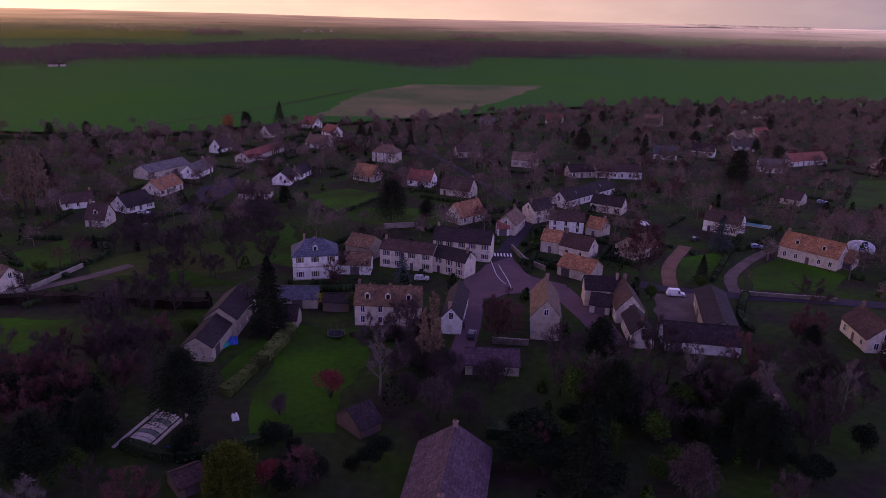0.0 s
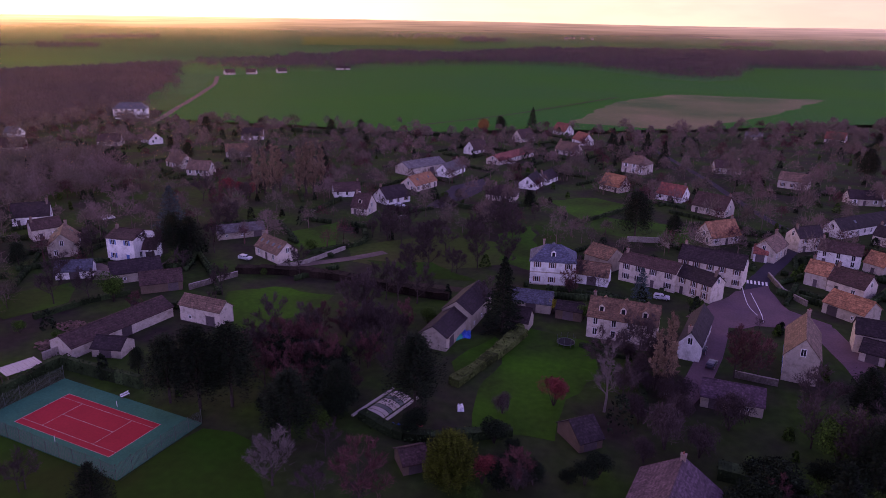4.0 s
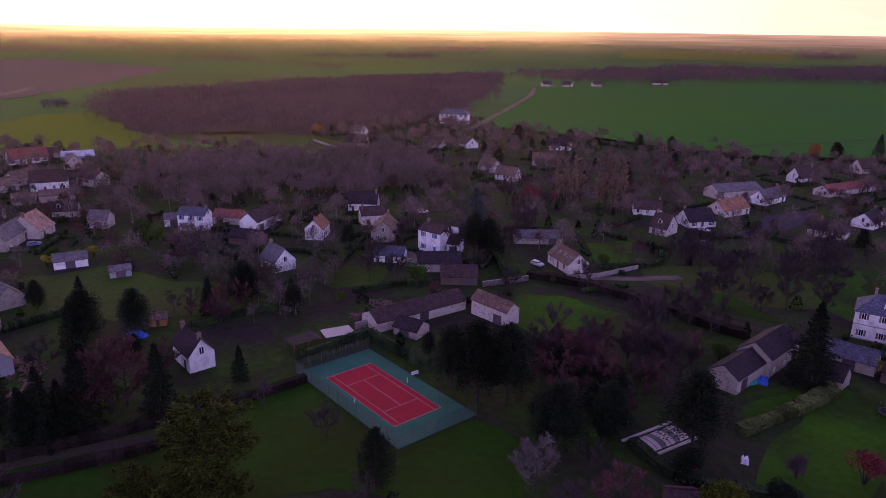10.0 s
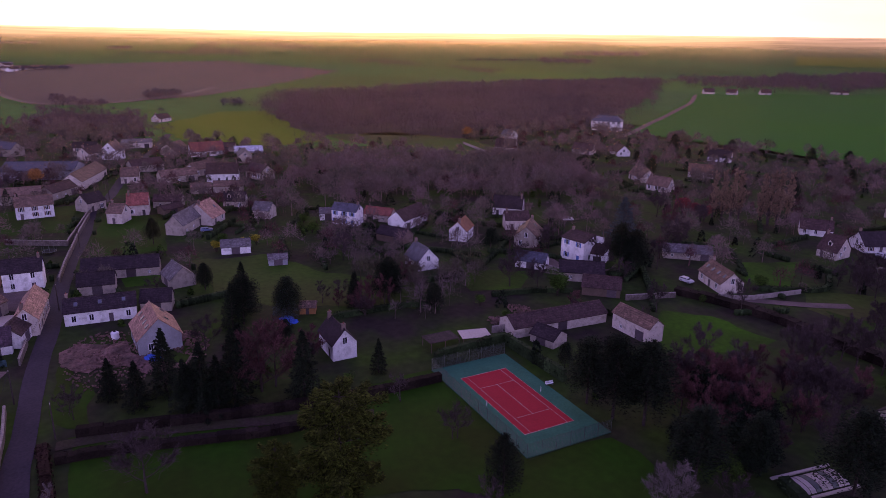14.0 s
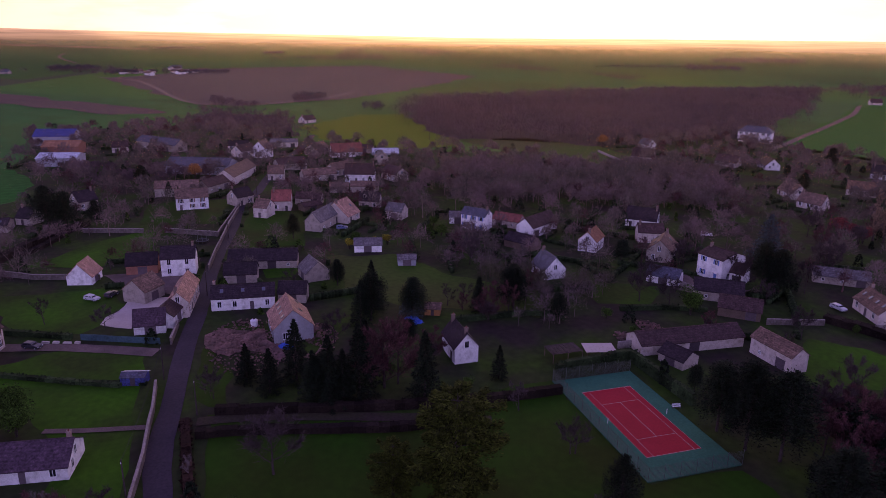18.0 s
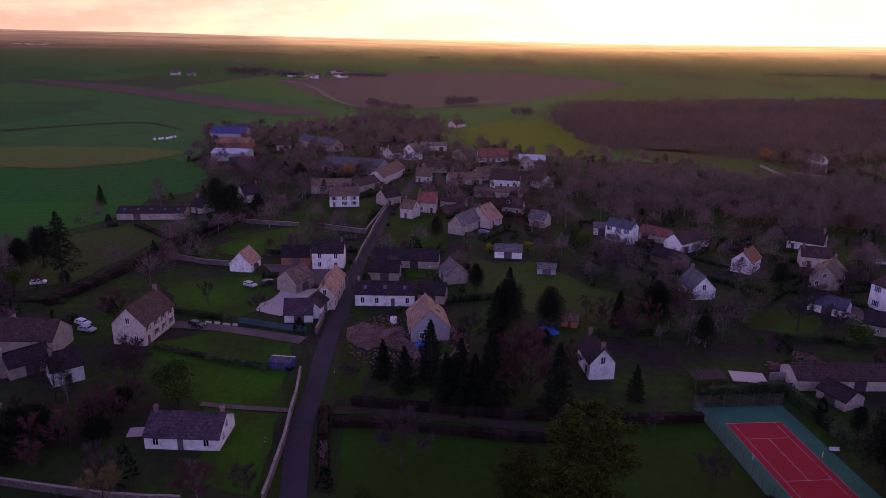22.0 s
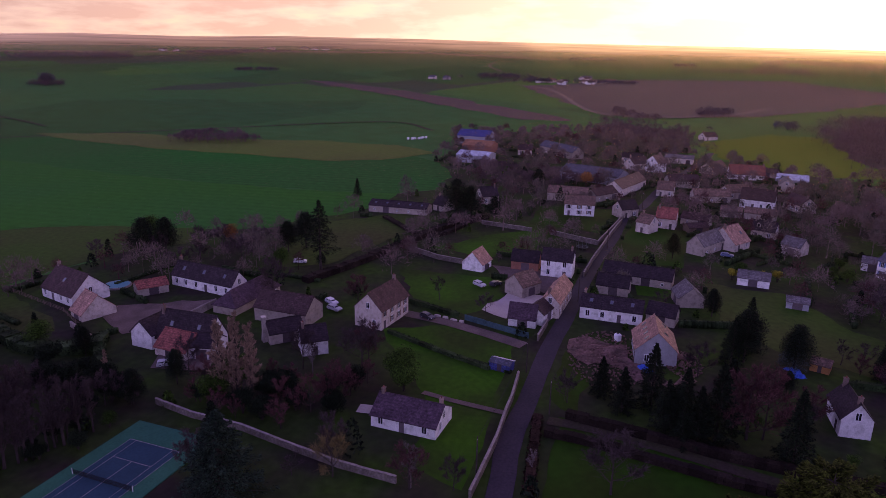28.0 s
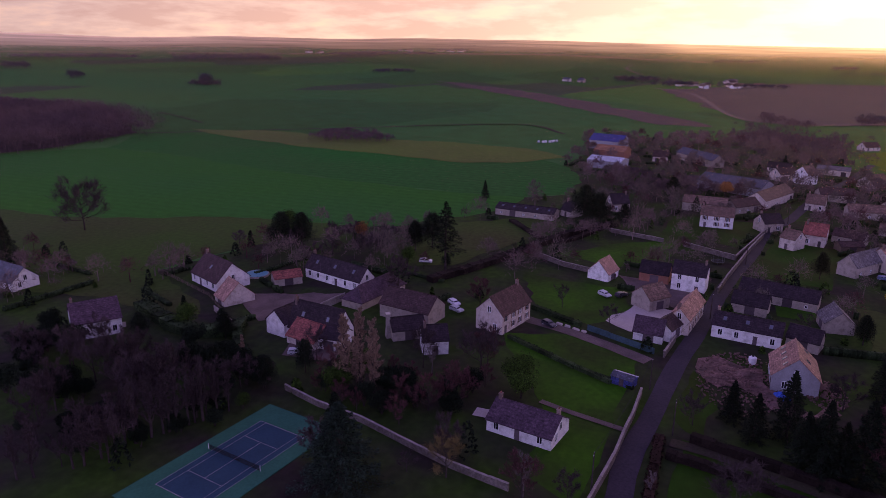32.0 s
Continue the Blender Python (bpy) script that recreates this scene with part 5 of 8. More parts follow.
def bare_meshes(kind, variant, height, spread, levels, n_twig, twig_mat, bark, lean_up=0.5, first=0.25, limbs=9):
    """Trunk with limbs as tapered tubes, and a crown of fine twigs round the branch ends."""
    rng = np.random.default_rng(hash_of(kind) + variant)
    rnd = random.Random(hash_of(kind) + variant)
    b = Build()
    tips = []
    r0 = height * 0.016 + 0.05

    def grow(p, d, length, r, level):
        steps = 3
        for s in range(steps):
            q = p + d * length / steps
            b.tube(p, q, r * (1 - 0.22 * s), r * (1 - 0.22 * (s + 1)), 5 if level < 2 else 3)
            d = (d + Vector((rnd.uniform(-1, 1), rnd.uniform(-1, 1), rnd.uniform(-0.3, 0.8))) * 0.16).normalized()
            p = q
            if level >= 1:
                tips.append((p.copy(), d.copy(), length))
        if level < levels:
            for _ in range(3 if level else limbs):
                if level == 0:
                    continue
                turn = Vector((rnd.uniform(-1, 1), rnd.uniform(-1, 1), rnd.uniform(-0.2, 0.9))) * 0.75
                grow(p - d * rnd.uniform(0, 0.4) * length, (d + turn).normalized(), length * rnd.uniform(0.5, 0.75), r * 0.5, level + 1)

    top = Vector((rnd.uniform(-0.3, 0.3), rnd.uniform(-0.3, 0.3), height * 0.75))
    seg = [Vector((0, 0, -0.2))] + [top * k / 4 + Vector((rnd.uniform(-1, 1), rnd.uniform(-1, 1), 0)) * height * 0.012 for k in (1, 2, 3)] + [top]
    for i in range(4):
        b.tube(seg[i], seg[i + 1], r0 * (1 - 0.22 * i), r0 * (1 - 0.22 * (i + 1)), 7)
    for i in range(limbs):
        k = first + (1 - first) * (i + rnd.random()) / limbs
        p = top * k
        a = i * 2.4 + rnd.uniform(-0.4, 0.4)
        d = Vector((math.cos(a), math.sin(a), lean_up + 0.6 * k)).normalized()
        grow(p, d, spread * rnd.uniform(0.55, 0.8) * (1.15 - 0.55 * k), r0 * 0.45 * (1.2 - 0.7 * k), 1)
    trunk = b.mesh(kind + "_trunk", M[bark])
    pts = np.array([[*t[0]] for t in tips])
    dirs = np.array([[*t[1]] for t in tips])
    ln = np.array([t[2] for t in tips])
    idx = rng.integers(0, len(pts), n_twig)
    d = dirs[idx] + rng.normal(size=(n_twig, 3)) * 0.75 + np.array([0, 0, 0.15])
    d /= np.linalg.norm(d, axis=1)[:, None]
    a = pts[idx] + rng.normal(size=(n_twig, 3)) * 0.12 * ln[idx][:, None]
    e = a + d * (0.35 + 0.5 * rng.uniform(size=(n_twig, 1))) * np.minimum(ln[idx], 2.2)[:, None]
    v, f = strips(a, e, 0.05 if kind == "poplar" else 0.04, rng)
    return trunk, np_mesh(kind + "_crown", v, f, M[twig_mat])


def hash_of(word):
    return sum(ord(c) * (i + 3) for i, c in enumerate(word))


def needle_meshes(kind, variant, height, radius, mat, shape="cone", n=5200, size=0.3):
    """Evergreen: a straight trunk, whorls of drooping boughs and needle sprays along them."""
    rng = np.random.default_rng(hash_of(kind) + variant)
    rnd = random.Random(hash_of(kind) + variant)
    b = Build().tube((0, 0, -0.2), (0, 0, height * 0.5), 0.02 * height, 0.012 * height, 7).tube((0, 0, height * 0.5), (0, 0, height * 0.98), 0.012 * height, 0.02, 6)
    cents, ways = [], []
    start = 0.05 if shape in ("cone", "dense", "cedar") else 0.25
    tiered = shape in ("cone", "fir", "cedar")
    count = int(26 + height * {"fir": 3.0, "cedar": 2.6}.get(shape, 5.5))
    for i in range(count):
        k = start + (0.985 - start) * ((i + rnd.random()) / count) ** 0.85
        if shape == "cedar":
            k = round(k * 8 + rnd.uniform(-0.2, 0.2)) / 8 + rnd.uniform(-0.02, 0.02)
            k = min(max(k, 0.02), 0.985)
        z = height * k
        if shape == "cone":
            r = radius * (1 - k) ** 0.85 * rnd.uniform(0.72, 1.12)
            droop = -0.26 + 0.5 * k
        elif shape == "dense":
            r = radius * min(1, 1.7 * (1 - k)) ** 0.7 * rnd.uniform(0.85, 1.08)
            droop = 0.5
        elif shape == "fir":
            r = radius * (1 - k) ** 0.7 * rnd.choice((0.35, 0.7, 1.0, 1.15))
            droop = -0.16
        elif shape == "cedar":
            r = radius * 1.1 * (1 - min(max((k - 0.4) / 0.62, 0), 1) ** 2.2) ** 0.7 * min(1, 0.6 + 1.0 * k) * rnd.uniform(0.55, 1.15)
            droop = rnd.uniform(0.0, 0.2)
        else:
            r = radius * math.sin(math.pi * min(1, 0.25 + 0.75 * k) ** 0.9) ** 0.6 * rnd.uniform(0.6, 1.15) + 0.3
            droop = 0.15
        a = i * 2.39996 + rnd.uniform(-0.3, 0.3)
        way = Vector((math.cos(a), math.sin(a), droop)).normalized()
        tip = Vector((0, 0, z)) + way * r * (1 + droop * droop) ** 0.5
        b.tube((0, 0, z), tip, 0.012 * r + 0.02, 0.01, 3)
        m = max(6, int(n / count * (0.25 + 1.3 * r / radius)))
        u = rng.uniform(0.12, 1.04, m) ** 0.75
        side = np.array([-math.sin(a), math.cos(a), 0.0])
        wide = (0.30 if tiered else 0.22) * r * (1.15 - u) + 0.14
        off = rng.normal(size=m) * wide * 0.7
        c = np.array([0, 0, z]) + np.outer(u, np.array(tip) - np.array([0, 0, z])) + np.outer(off, side)
        c[:, 2] += rng.normal(size=m) * (0.05 * r + 0.06 if tiered else 0.2 * r + 0.1) - np.abs(off) * 0.25
        cents.append(c)
        ways.append(np.array(way) + np.outer(np.sign(off) * 0.7, side))
    v, f = spray_cloud(np.concatenate(cents), np.concatenate(ways), size, rng, 0.34)
    v[:, 2] = np.maximum(v[:, 2], 0.02)
    return b.mesh(kind + "_trunk", M["bark"]), np_mesh(kind + "_crown", v, f, M[mat])


def shrub_meshes(kind, variant, height, radius, mat, n=1500, size=0.22, twiggy=False):
    """A many-stemmed bush with an uneven round crown."""
    rng = np.random.default_rng(hash_of(kind) + variant)
    rnd = random.Random(hash_of(kind) + variant)
    b = Build()
    lobes = []
    for i in range(9):
        a, k = i * 2.4, rnd.uniform(0.35, 1)
        p = Vector((math.cos(a) * radius * 0.6 * rnd.random(), math.sin(a) * radius * 0.6 * rnd.random(), height * (0.4 + 0.42 * k)))
        b.tube((rnd.uniform(-0.1, 0.1), rnd.uniform(-0.1, 0.1), -0.1), p, 0.05 + 0.008 * height, 0.02, 4)
        lobes.append((p, radius * rnd.uniform(0.35, 0.6)))
    cents, starts = [], []
    for p, r in lobes:
        m = n // 9
        d = rng.normal(size=(m, 3))
        d /= np.linalg.norm(d, axis=1)[:, None]
        c = np.array(p) + d * r * rng.uniform(0.55, 1.1, (m, 1)) * np.array([1, 1, 0.95])
        cents.append(c)
        starts.append(np.array(p) + (c - np.array(p)) * 0.35)
    c = np.concatenate(cents)
    c[:, 2] = np.maximum(c[:, 2], 0.05)
    away = rng.normal(size=c.shape) * 0.5 + np.array([0, 0, 0.5])
    v, f = strips(c - away * radius * 0.14, c + away * radius * 0.14, 0.045, rng) if twiggy else leaf_cloud(c, size, rng, 0.55)
    v[:, 2] = np.maximum(v[:, 2], 0.02)
    return b.mesh(kind + "_stem", M["bark"]), np_mesh(kind + "_crown", v, f, M[mat])


KINDS = {
    # nominal height, maker, name, label, variants
    "bare": (10, lambda i: bare_meshes("bare", i, 10, 5.2, 3, 2600, "twig", "bark"), "bare_tree", "leafless grey-brown deciduous tree in a garden", 4),
    "redbare": (10, lambda i: bare_meshes("redbare", i, 10, 5.0, 3, 2800, "twig_red", "bark", 0.6, 0.12), "bare_tree", "leafless tree with fine reddish-brown twigs", 3),
    "yellowbare": (10, lambda i: bare_meshes("yellowbare", i, 10, 5.2, 3, 2600, "twig_yellow", "bark", 0.6, 0.15), "bare_tree", "tree with sparse yellow-brown leaves", 1),
    "oak": (16, lambda i: bare_meshes("oak", i, 16, 9.5, 3, 9000, "twig", "bark", 0.05, 0.28, 24), "oak_tree", "lone leafless oak standing in the meadow", 1),
    "silverbare": (10, lambda i: bare_meshes("silverbare", i, 10, 4.4, 3, 2800, "bark_pale", "bark", 0.9, 0.1, 12), "bare_tree", "leafless tree with fine silvery twigs", 1),
    "birch": (13, lambda i: bare_meshes("birch", i, 13, 3.6, 3, 1500, "bark_pale", "bark_pale", 0.9, 0.3), "birch_tree", "leafless birch with a pale trunk", 2),
    "poplar": (18, lambda i: bare_meshes("poplar", i, 18, 2.5, 3, 9500, "twig_poplar", "bark", 2.2, 0.08, 22), "poplar_tree", "tall narrow leafless poplar", 3),
    "sapling": (15, lambda i: bare_meshes("sapling", i, 15, 2.6, 3, 2400, "twig", "bark", 2.0, 0.22, 18), "poplar_tree", "slender leafless poplar in the row beside the court", 3),
    "fruit": (5, lambda i: bare_meshes("fruit", i, 5, 3.4, 3, 700, "twig", "bark", 0.35, 0.35, 6), "fruit_tree", "small gnarled leafless fruit tree on grass", 2),
    "cone": (14, lambda i: needle_meshes("cone", i, 14, 4.5, "needle", "cone", 11000, 0.23), "spruce_tree", "dark green conical spruce tree", 3),
    "fir": (23, lambda i: needle_meshes("fir", i, 23, 8.2, "needle", "fir", 14000, 0.26), "fir_tree", "tall gappy dark fir above the farm", 1),
    "fir2": (16, lambda i: needle_meshes("fir2", i, 16, 8.4, "needle_fir", "cone", 26000, 0.23), "fir_tree", "broad dark fir beside the blue tennis court", 1),
    "pine": (14, lambda i: needle_meshes("pine", i, 14, 4.6, "needle", "pine", 11000, 0.24), "evergreen_tree", "dark rounded evergreen tree", 3),
    "bluefir": (12, lambda i: needle_meshes("bluefir", i, 12, 5.0, "needle_blue", "cone", 13000, 0.17), "blue_spruce", "blue-grey spruce among the gardens", 2),
    "cedar": (17, lambda i: needle_meshes("cedar", i, 17, 6.3, "needle_cedar", "cedar", 24000, 0.27), "cedar_tree", "spreading cedar with yellow-green tiers", 2),
    "thuja": (10, lambda i: needle_meshes("thuja", i, 10, 3.9, "needle_yellow", "dense", 30000, 0.16), "golden_conifer", "golden-green conical conifer in a garden", 1),
    "thuja2": (11, lambda i: needle_meshes("thuja2", i, 11, 3.2, "needle", "dense", 9000, 0.17), "thuja_tree", "dark dense conical conifer on the lawn", 1),
    "bush": (7, lambda i: shrub_meshes("bush", i, 7, 4.2, "twig", 2600, 0.2, True), "bare_shrub", "large leafless brown shrub", 2),
    "redbush": (6, lambda i: shrub_meshes("redbush", i, 6, 3.0, "leaf_red", 3200, 0.15), "red_shrub", "dark red leafy shrub on grass", 1),
    "orange": (9, lambda i: shrub_meshes("orange", i, 9, 4.2, "leaf_orange", 4000, 0.17), "autumn_tree", "small tree with orange-brown leaves", 1),
    "greenbush": (6, lambda i: shrub_meshes("greenbush", i, 6, 3.6, "leaf_green", 4200, 0.17), "evergreen_shrub", "green leafy evergreen shrub", 2),
    "darkbush": (6, lambda i: shrub_meshes("darkbush", i, 6, 3.4, "needle", 4200, 0.18), "evergreen_shrub", "dark dense evergreen shrub in a garden", 2),
    "yellowbush": (4, lambda i: shrub_meshes("yellowbush", i, 4, 2.2, "leaf_yellow", 1800, 0.14), "yellow_shrub", "bright yellow-green shrub by a house", 1),
}
MADE = {}


def tree(kind, x, y, height):
    tree.count += 1
    rnd = random.Random(tree.count * 7)
    nominal, make, name, label, variants = KINDS[kind]
    i = tree.count % variants
    if (kind, i) not in MADE:
        MADE[kind, i] = make(i)
    trunk, crown = MADE[kind, i]
    s = height / nominal
    base = put(name, None, m=pose(x, y, terrain(x, y), 0, 0, rnd.uniform(0, 360)) @ Matrix.Diagonal((s * rnd.uniform(0.88, 1.12), s * rnd.uniform(0.88, 1.12), s, 1)))
    tagged(base, label, name.split("_")[-1], group=name.replace("_", " ") + "s")
    put("trunk", trunk, base)
    put("crown", crown, base)
    return base


tree.count = 0


OPEN.append((-117, -75, 65, 92, [(-117, 67), (-77, 64), (-75, 90), (-115, 92)]))
OPEN.append((-110, -66, -84, -57, [(-108, -77), (-70, -84), (-66, -64), (-104, -57)]))


def inside(x, y, poly):
    hit = False
    for (x1, y1), (x2, y2) in zip(poly, poly[1:] + poly[:1]):
        if (y1 > y) != (y2 > y) and x < (x2 - x1) * (y - y1) / (y2 - y1) + x1:
            hit = not hit
    return hit


def free(x, y, gap=2.0):
    """Whether a plot is clear of the buildings."""
    for cx, cy, yaw, L, W in PLOTS:
        dx, dy = x - cx, y - cy
        if abs(dx) + abs(dy) > 60:
            continue
        c, s = math.cos(radians(yaw)), math.sin(radians(yaw))
        if abs(dx * c + dy * s) < L / 2 + gap and abs(-dx * s + dy * c) < W / 2 + gap:
            return False
    return True


def grove(kind, poly, n, height):
    """Trees scattered over the gardens, clear of the buildings."""
    rnd = random.Random(len(MADE) * 131 + n + int(poly[0][0]))
    xs, ys = [p[0] for p in poly], [p[1] for p in poly]
    if math.hypot(sum(xs), sum(ys)) / len(xs) > 250 and kind in ("bare", "redbare"):
        woods("tree_belt", poly, n, height, M["scrub"])
        return
    k = 0
    for _ in range(n * 12):
        x, y = rnd.uniform(min(xs), max(xs)), rnd.uniform(min(ys), max(ys))
        if inside(x, y, poly) and free(x, y, 2.5) and math.hypot(x, y) > 60:
            tree(kind, round(x, 1), round(y, 1), round(height * rnd.uniform(0.65, 1.2), 1))
            k += 1
            if k == n:
                break


def on_open(x, y):
    """Whether a place lies on a lawn, a yard, a court or a road."""
    return any(x0 < x < x1 and y0 < y < y1 and inside(x, y, p) for x0, x1, y0, y1, p in OPEN)


def woods(name, poly, n, height, mat, per=0, keep_off=False):
    """A stand of leafless trees too many to count: trunks, limbs and twigs in one mesh."""
    if mat is M["wood"]:
        mat = M["wood_far"]
        if max(math.hypot(*p) for p in poly) < 1100 and n > 300:
            patch("wood_floor", poly, M["wood_floor"], 0.42)
    rng = np.random.default_rng(n + int(abs(poly[0][0])))
    xs, ys = [p[0] for p in poly], [p[1] for p in poly]
    spots = []
    for _ in range(n * 20):
        x, y = rng.uniform(min(xs), max(xs)), rng.uniform(min(ys), max(ys))
        if inside(x, y, poly) and free(x, y, 0.7 if keep_off else 2) and not (keep_off and (on_open(x, y) or math.hypot(x, y) < 205)):
            if mat is M["wood_far"] and n > 300:
                x, y = x + rng.normal(0, 11), y + rng.normal(0, 11)
            spots.append((x, y, terrain(x, y)))
            if len(spots) == n:
                break
    n = len(spots)
    spots = np.array(spots)
    dist = np.hypot(spots[:, 0], spots[:, 1])
    hs = height * rng.uniform(0.6, 1.25, n)
    if mat is M["wood_far"]:
        rolls = np.array([noise.noise((x / 55, y / 55, 0.7)) + 0.6 * noise.noise((x / 21, y / 21, 3.1)) for x, y, _ in spots])
        hs = height * (rng.uniform(0.82, 1.08, n) + 0.34 * rolls)
    far = dist.mean() > 520
    if not per:
        per = 60 if far else 200
    wide = np.clip(dist / 1200.0 * 0.42, 0.06, 0.40)
    idx = np.repeat(np.arange(n), per)
    m = len(idx)
    d = rng.normal(size=(m, 3))
    d /= np.linalg.norm(d, axis=1)[:, None]
    d[:, 2] = np.abs(d[:, 2]) * 1.3 - 0.5
    lob = 1 + 0.35 * np.sin(3 * np.arctan2(d[:, 1], d[:, 0]) + idx * 1.7) * (1 - d[:, 2])
    rad = hs[idx] * rng.uniform(0.30, 0.42, n)[idx] * lob
    mid = spots[idx] + np.stack([0 * rad, 0 * rad, hs[idx] * 0.55], 1)
    shape = np.array([1, 1, 1.2])
    limb = (np.arange(m) % per < per // 16)[:, None]
    k1 = np.where(limb, 0.05, rng.uniform(0.35, 1.0, (m, 1)) ** 0.7)
    start = mid + d * shape * rad[:, None] * k1
    wild = d * 0.35 + rng.normal(size=(m, 3)) * 0.4 + np.array([0, 0, 0.25])
    end = np.where(limb, mid + d * shape * rad[:, None] * 0.9, start + wild * rad[:, None] * rng.uniform(0.25, 0.5, (m, 1)))
    end[:, 2] = np.maximum(end[:, 2], spots[idx][:, 2] + 0.1)
    v1, f1 = strips(start, end, 1.0, rng)
    v1 = v1.reshape(-1, 3, 3)
    c = start[:, None, :]
    v1[:, :2] = c + (v1[:, :2] - c) * wide[idx][:, None, None]
    v1 = v1.reshape(-1, 3)
    v2, f2 = strips(spots, spots + np.stack([0 * hs, 0 * hs, hs * 0.6], 1), 0.22, rng)
    ob = put(name, np_mesh(name, np.concatenate([v1, v2]), np.concatenate([f1, f2 + len(v1)]), mat))
    tagged(ob, "stand of leafless purple-brown winter trees", "woodland", kind="stuff")


def evergreens(name, poly, n, height, mat, label):
    """Dark evergreen bushes and small trees, too many to count, in one mesh."""
    rng = np.random.default_rng(n + 17)
    xs, ys = [p[0] for p in poly], [p[1] for p in poly]
    spots = []
    for _ in range(n * 20):
        x, y = rng.uniform(min(xs), max(xs)), rng.uniform(min(ys), max(ys))
        if inside(x, y, poly) and free(x, y, 1.5) and not on_open(x, y) and math.hypot(x, y) > 70:
            spots.append((x, y, 0.0))
            if len(spots) == n:
                break
    spots, n = np.array(spots), len(spots)
    hs = height * rng.uniform(0.4, 1.3, n)
    per = 150
    idx = np.repeat(np.arange(n), per)
    k = rng.uniform(0.03, 1.0, n * per)
    slim = rng.uniform(0.22, 0.5, n)[idx]
    r = hs[idx] * slim * np.sqrt(1 - k) * (1 - 0.3 * rng.uniform(size=n * per))
    a = rng.uniform(0, 6.2832, n * per)
    c = spots[idx] + np.stack([np.cos(a) * r, np.sin(a) * r, hs[idx] * k], 1)
    v, f = leaf_cloud(c, 0.45, rng, 0.5)
    v[:, 2] = np.maximum(v[:, 2], 0.03)
    tagged(put(name, np_mesh(name, v, f, mat)), label, "shrubs", kind="stuff")


def plot_hedges():
    """Low clipped hedges along the edges of the house plots."""
    rng = np.random.default_rng(77)
    cents, core = [], Build()
    for x, y, yaw, L, W in PLOTS:
        if not 185 < math.hypot(x, y) < 520:
            continue
        for side in range(4):
            if rng.uniform() < 0.35:
                continue
            away = rng.uniform(8, 15) + (W if side % 2 else L) / 2
            a = radians(yaw + 90 * side)
            mx, my = x + math.cos(a) * away, y + math.sin(a) * away
            half = rng.uniform(6, 14)
            tx, ty = -math.sin(a), math.cos(a)
            hgt = rng.uniform(1.0, 2.2)
            for s in np.arange(-half, half, 1.0):
                px, py = mx + tx * s, my + ty * s
                if not free(px, py, 1.2) or on_open(px, py) or not inside(px, py, village):
                    continue
                core.box(px - 0.55, px + 0.55, py - 0.55, py + 0.55, 0, hgt * 0.85)
                c = np.array([px, py, 0]) + rng.normal(size=(16, 3)) * np.array([0.5, 0.5, 0]) + np.stack([np.zeros(16), np.zeros(16), rng.uniform(0.2, hgt, 16)], 1)
                cents.append(c)
    v, f = leaf_cloud(np.concatenate(cents), 0.3, rng, 0.5)
    k = len(core.v)
    quads = np.array(core.f)
    ob = put("garden_hedges", np_mesh("garden_hedges", np.concatenate([np.array(core.v), v]), np.concatenate([quads, f + k]), M["hedge"]))
    tagged(ob, "clipped dark hedges round the house plots", "hedges", kind="stuff")


# garden walls
garden_wall([(-96.1, -11.4), (-105.1, -10.1), (-112.9, -9.0), (-123.2, -8.2), (-129.5, -7.5), (-140.0, -7.0)], 1.7, "stone_wall")
garden_wall([(-160.6, -3.9), (-171.4, -2.0)], 1.7, "stone_wall")
garden_wall([(-270.5, -31.7), (-263.4, -11.5)], 1.6, "stone_wall")
garden_wall([(-261.4, -4.2), (-250.5, 13.1), (-279.3, 20.8), (-308.8, 28.7)], 1.8, "stone_wall")
garden_wall([(-212.5, 7.7), (-228.4, 10.6), (-245.8, 14.3), (-264.2, 18.2), (-286.4, 23.7)], 1.8, "stone_wall")
garden_wall([(-228.5, -51.9), (-220.2, -39.9), (-214.2, -22.3)], 1.6, "stone_wall")
garden_wall([(-113.3, -77.0), (-110.0, -67.6), (-107.7, -56.1), (-102.6, -42.1), (-100.1, -34.7), (-97.7, -23.9)], 1.4, "stone_wall")
garden_wall([(-124.0, 93.4), (-122.0, 103.5)], 1.8, "plaster")
garden_wall([(-123.2, 137.9), (-117.9, 151.8)], 1.6, "stone_wall")
garden_wall([(-114.4, 156.7), (-105.7, 169.0), (-101.9, 185.5)], 1.3, "plaster")
garden_wall([(23.4, 213.1), (26.5, 199.5), (31.6, 192.3)], 1.5, "stone_wall")
garden_wall([(83.4, 177.1), (107.9, 173.5)], 1.2, "stone_wall")
garden_wall([(-19.5, 231.8), (-8.8, 234.9), (-5.6, 229.6)], 1.8, "plaster")
garden_wall([(-143.8, -119.4), (-137.6, -109.1)], 1.4, "plaster")
garden_wall([(-164.1, -157.1), (-152.0, -127.8), (-141.7, -114.1)], 1.3, "wood")
garden_wall([(-170.1, -23.5), (-161.6, -6.2)], 1.6, "blue_fence")
garden_wall([(-152.5, -93.8), (-165.1, -91.3)], 2, "plaster")
garden_wall([(-147.1, 138.4), (-157.3, 135.9), (-163.2, 134.0)], 1.4, "plaster")
garden_wall([(-374.5, 252.6), (-327.5, 242.1)], 1.6, "plaster")
garden_wall([(12.9, 142.7), (21.2, 142.0)], 1.5, "stone_wall")
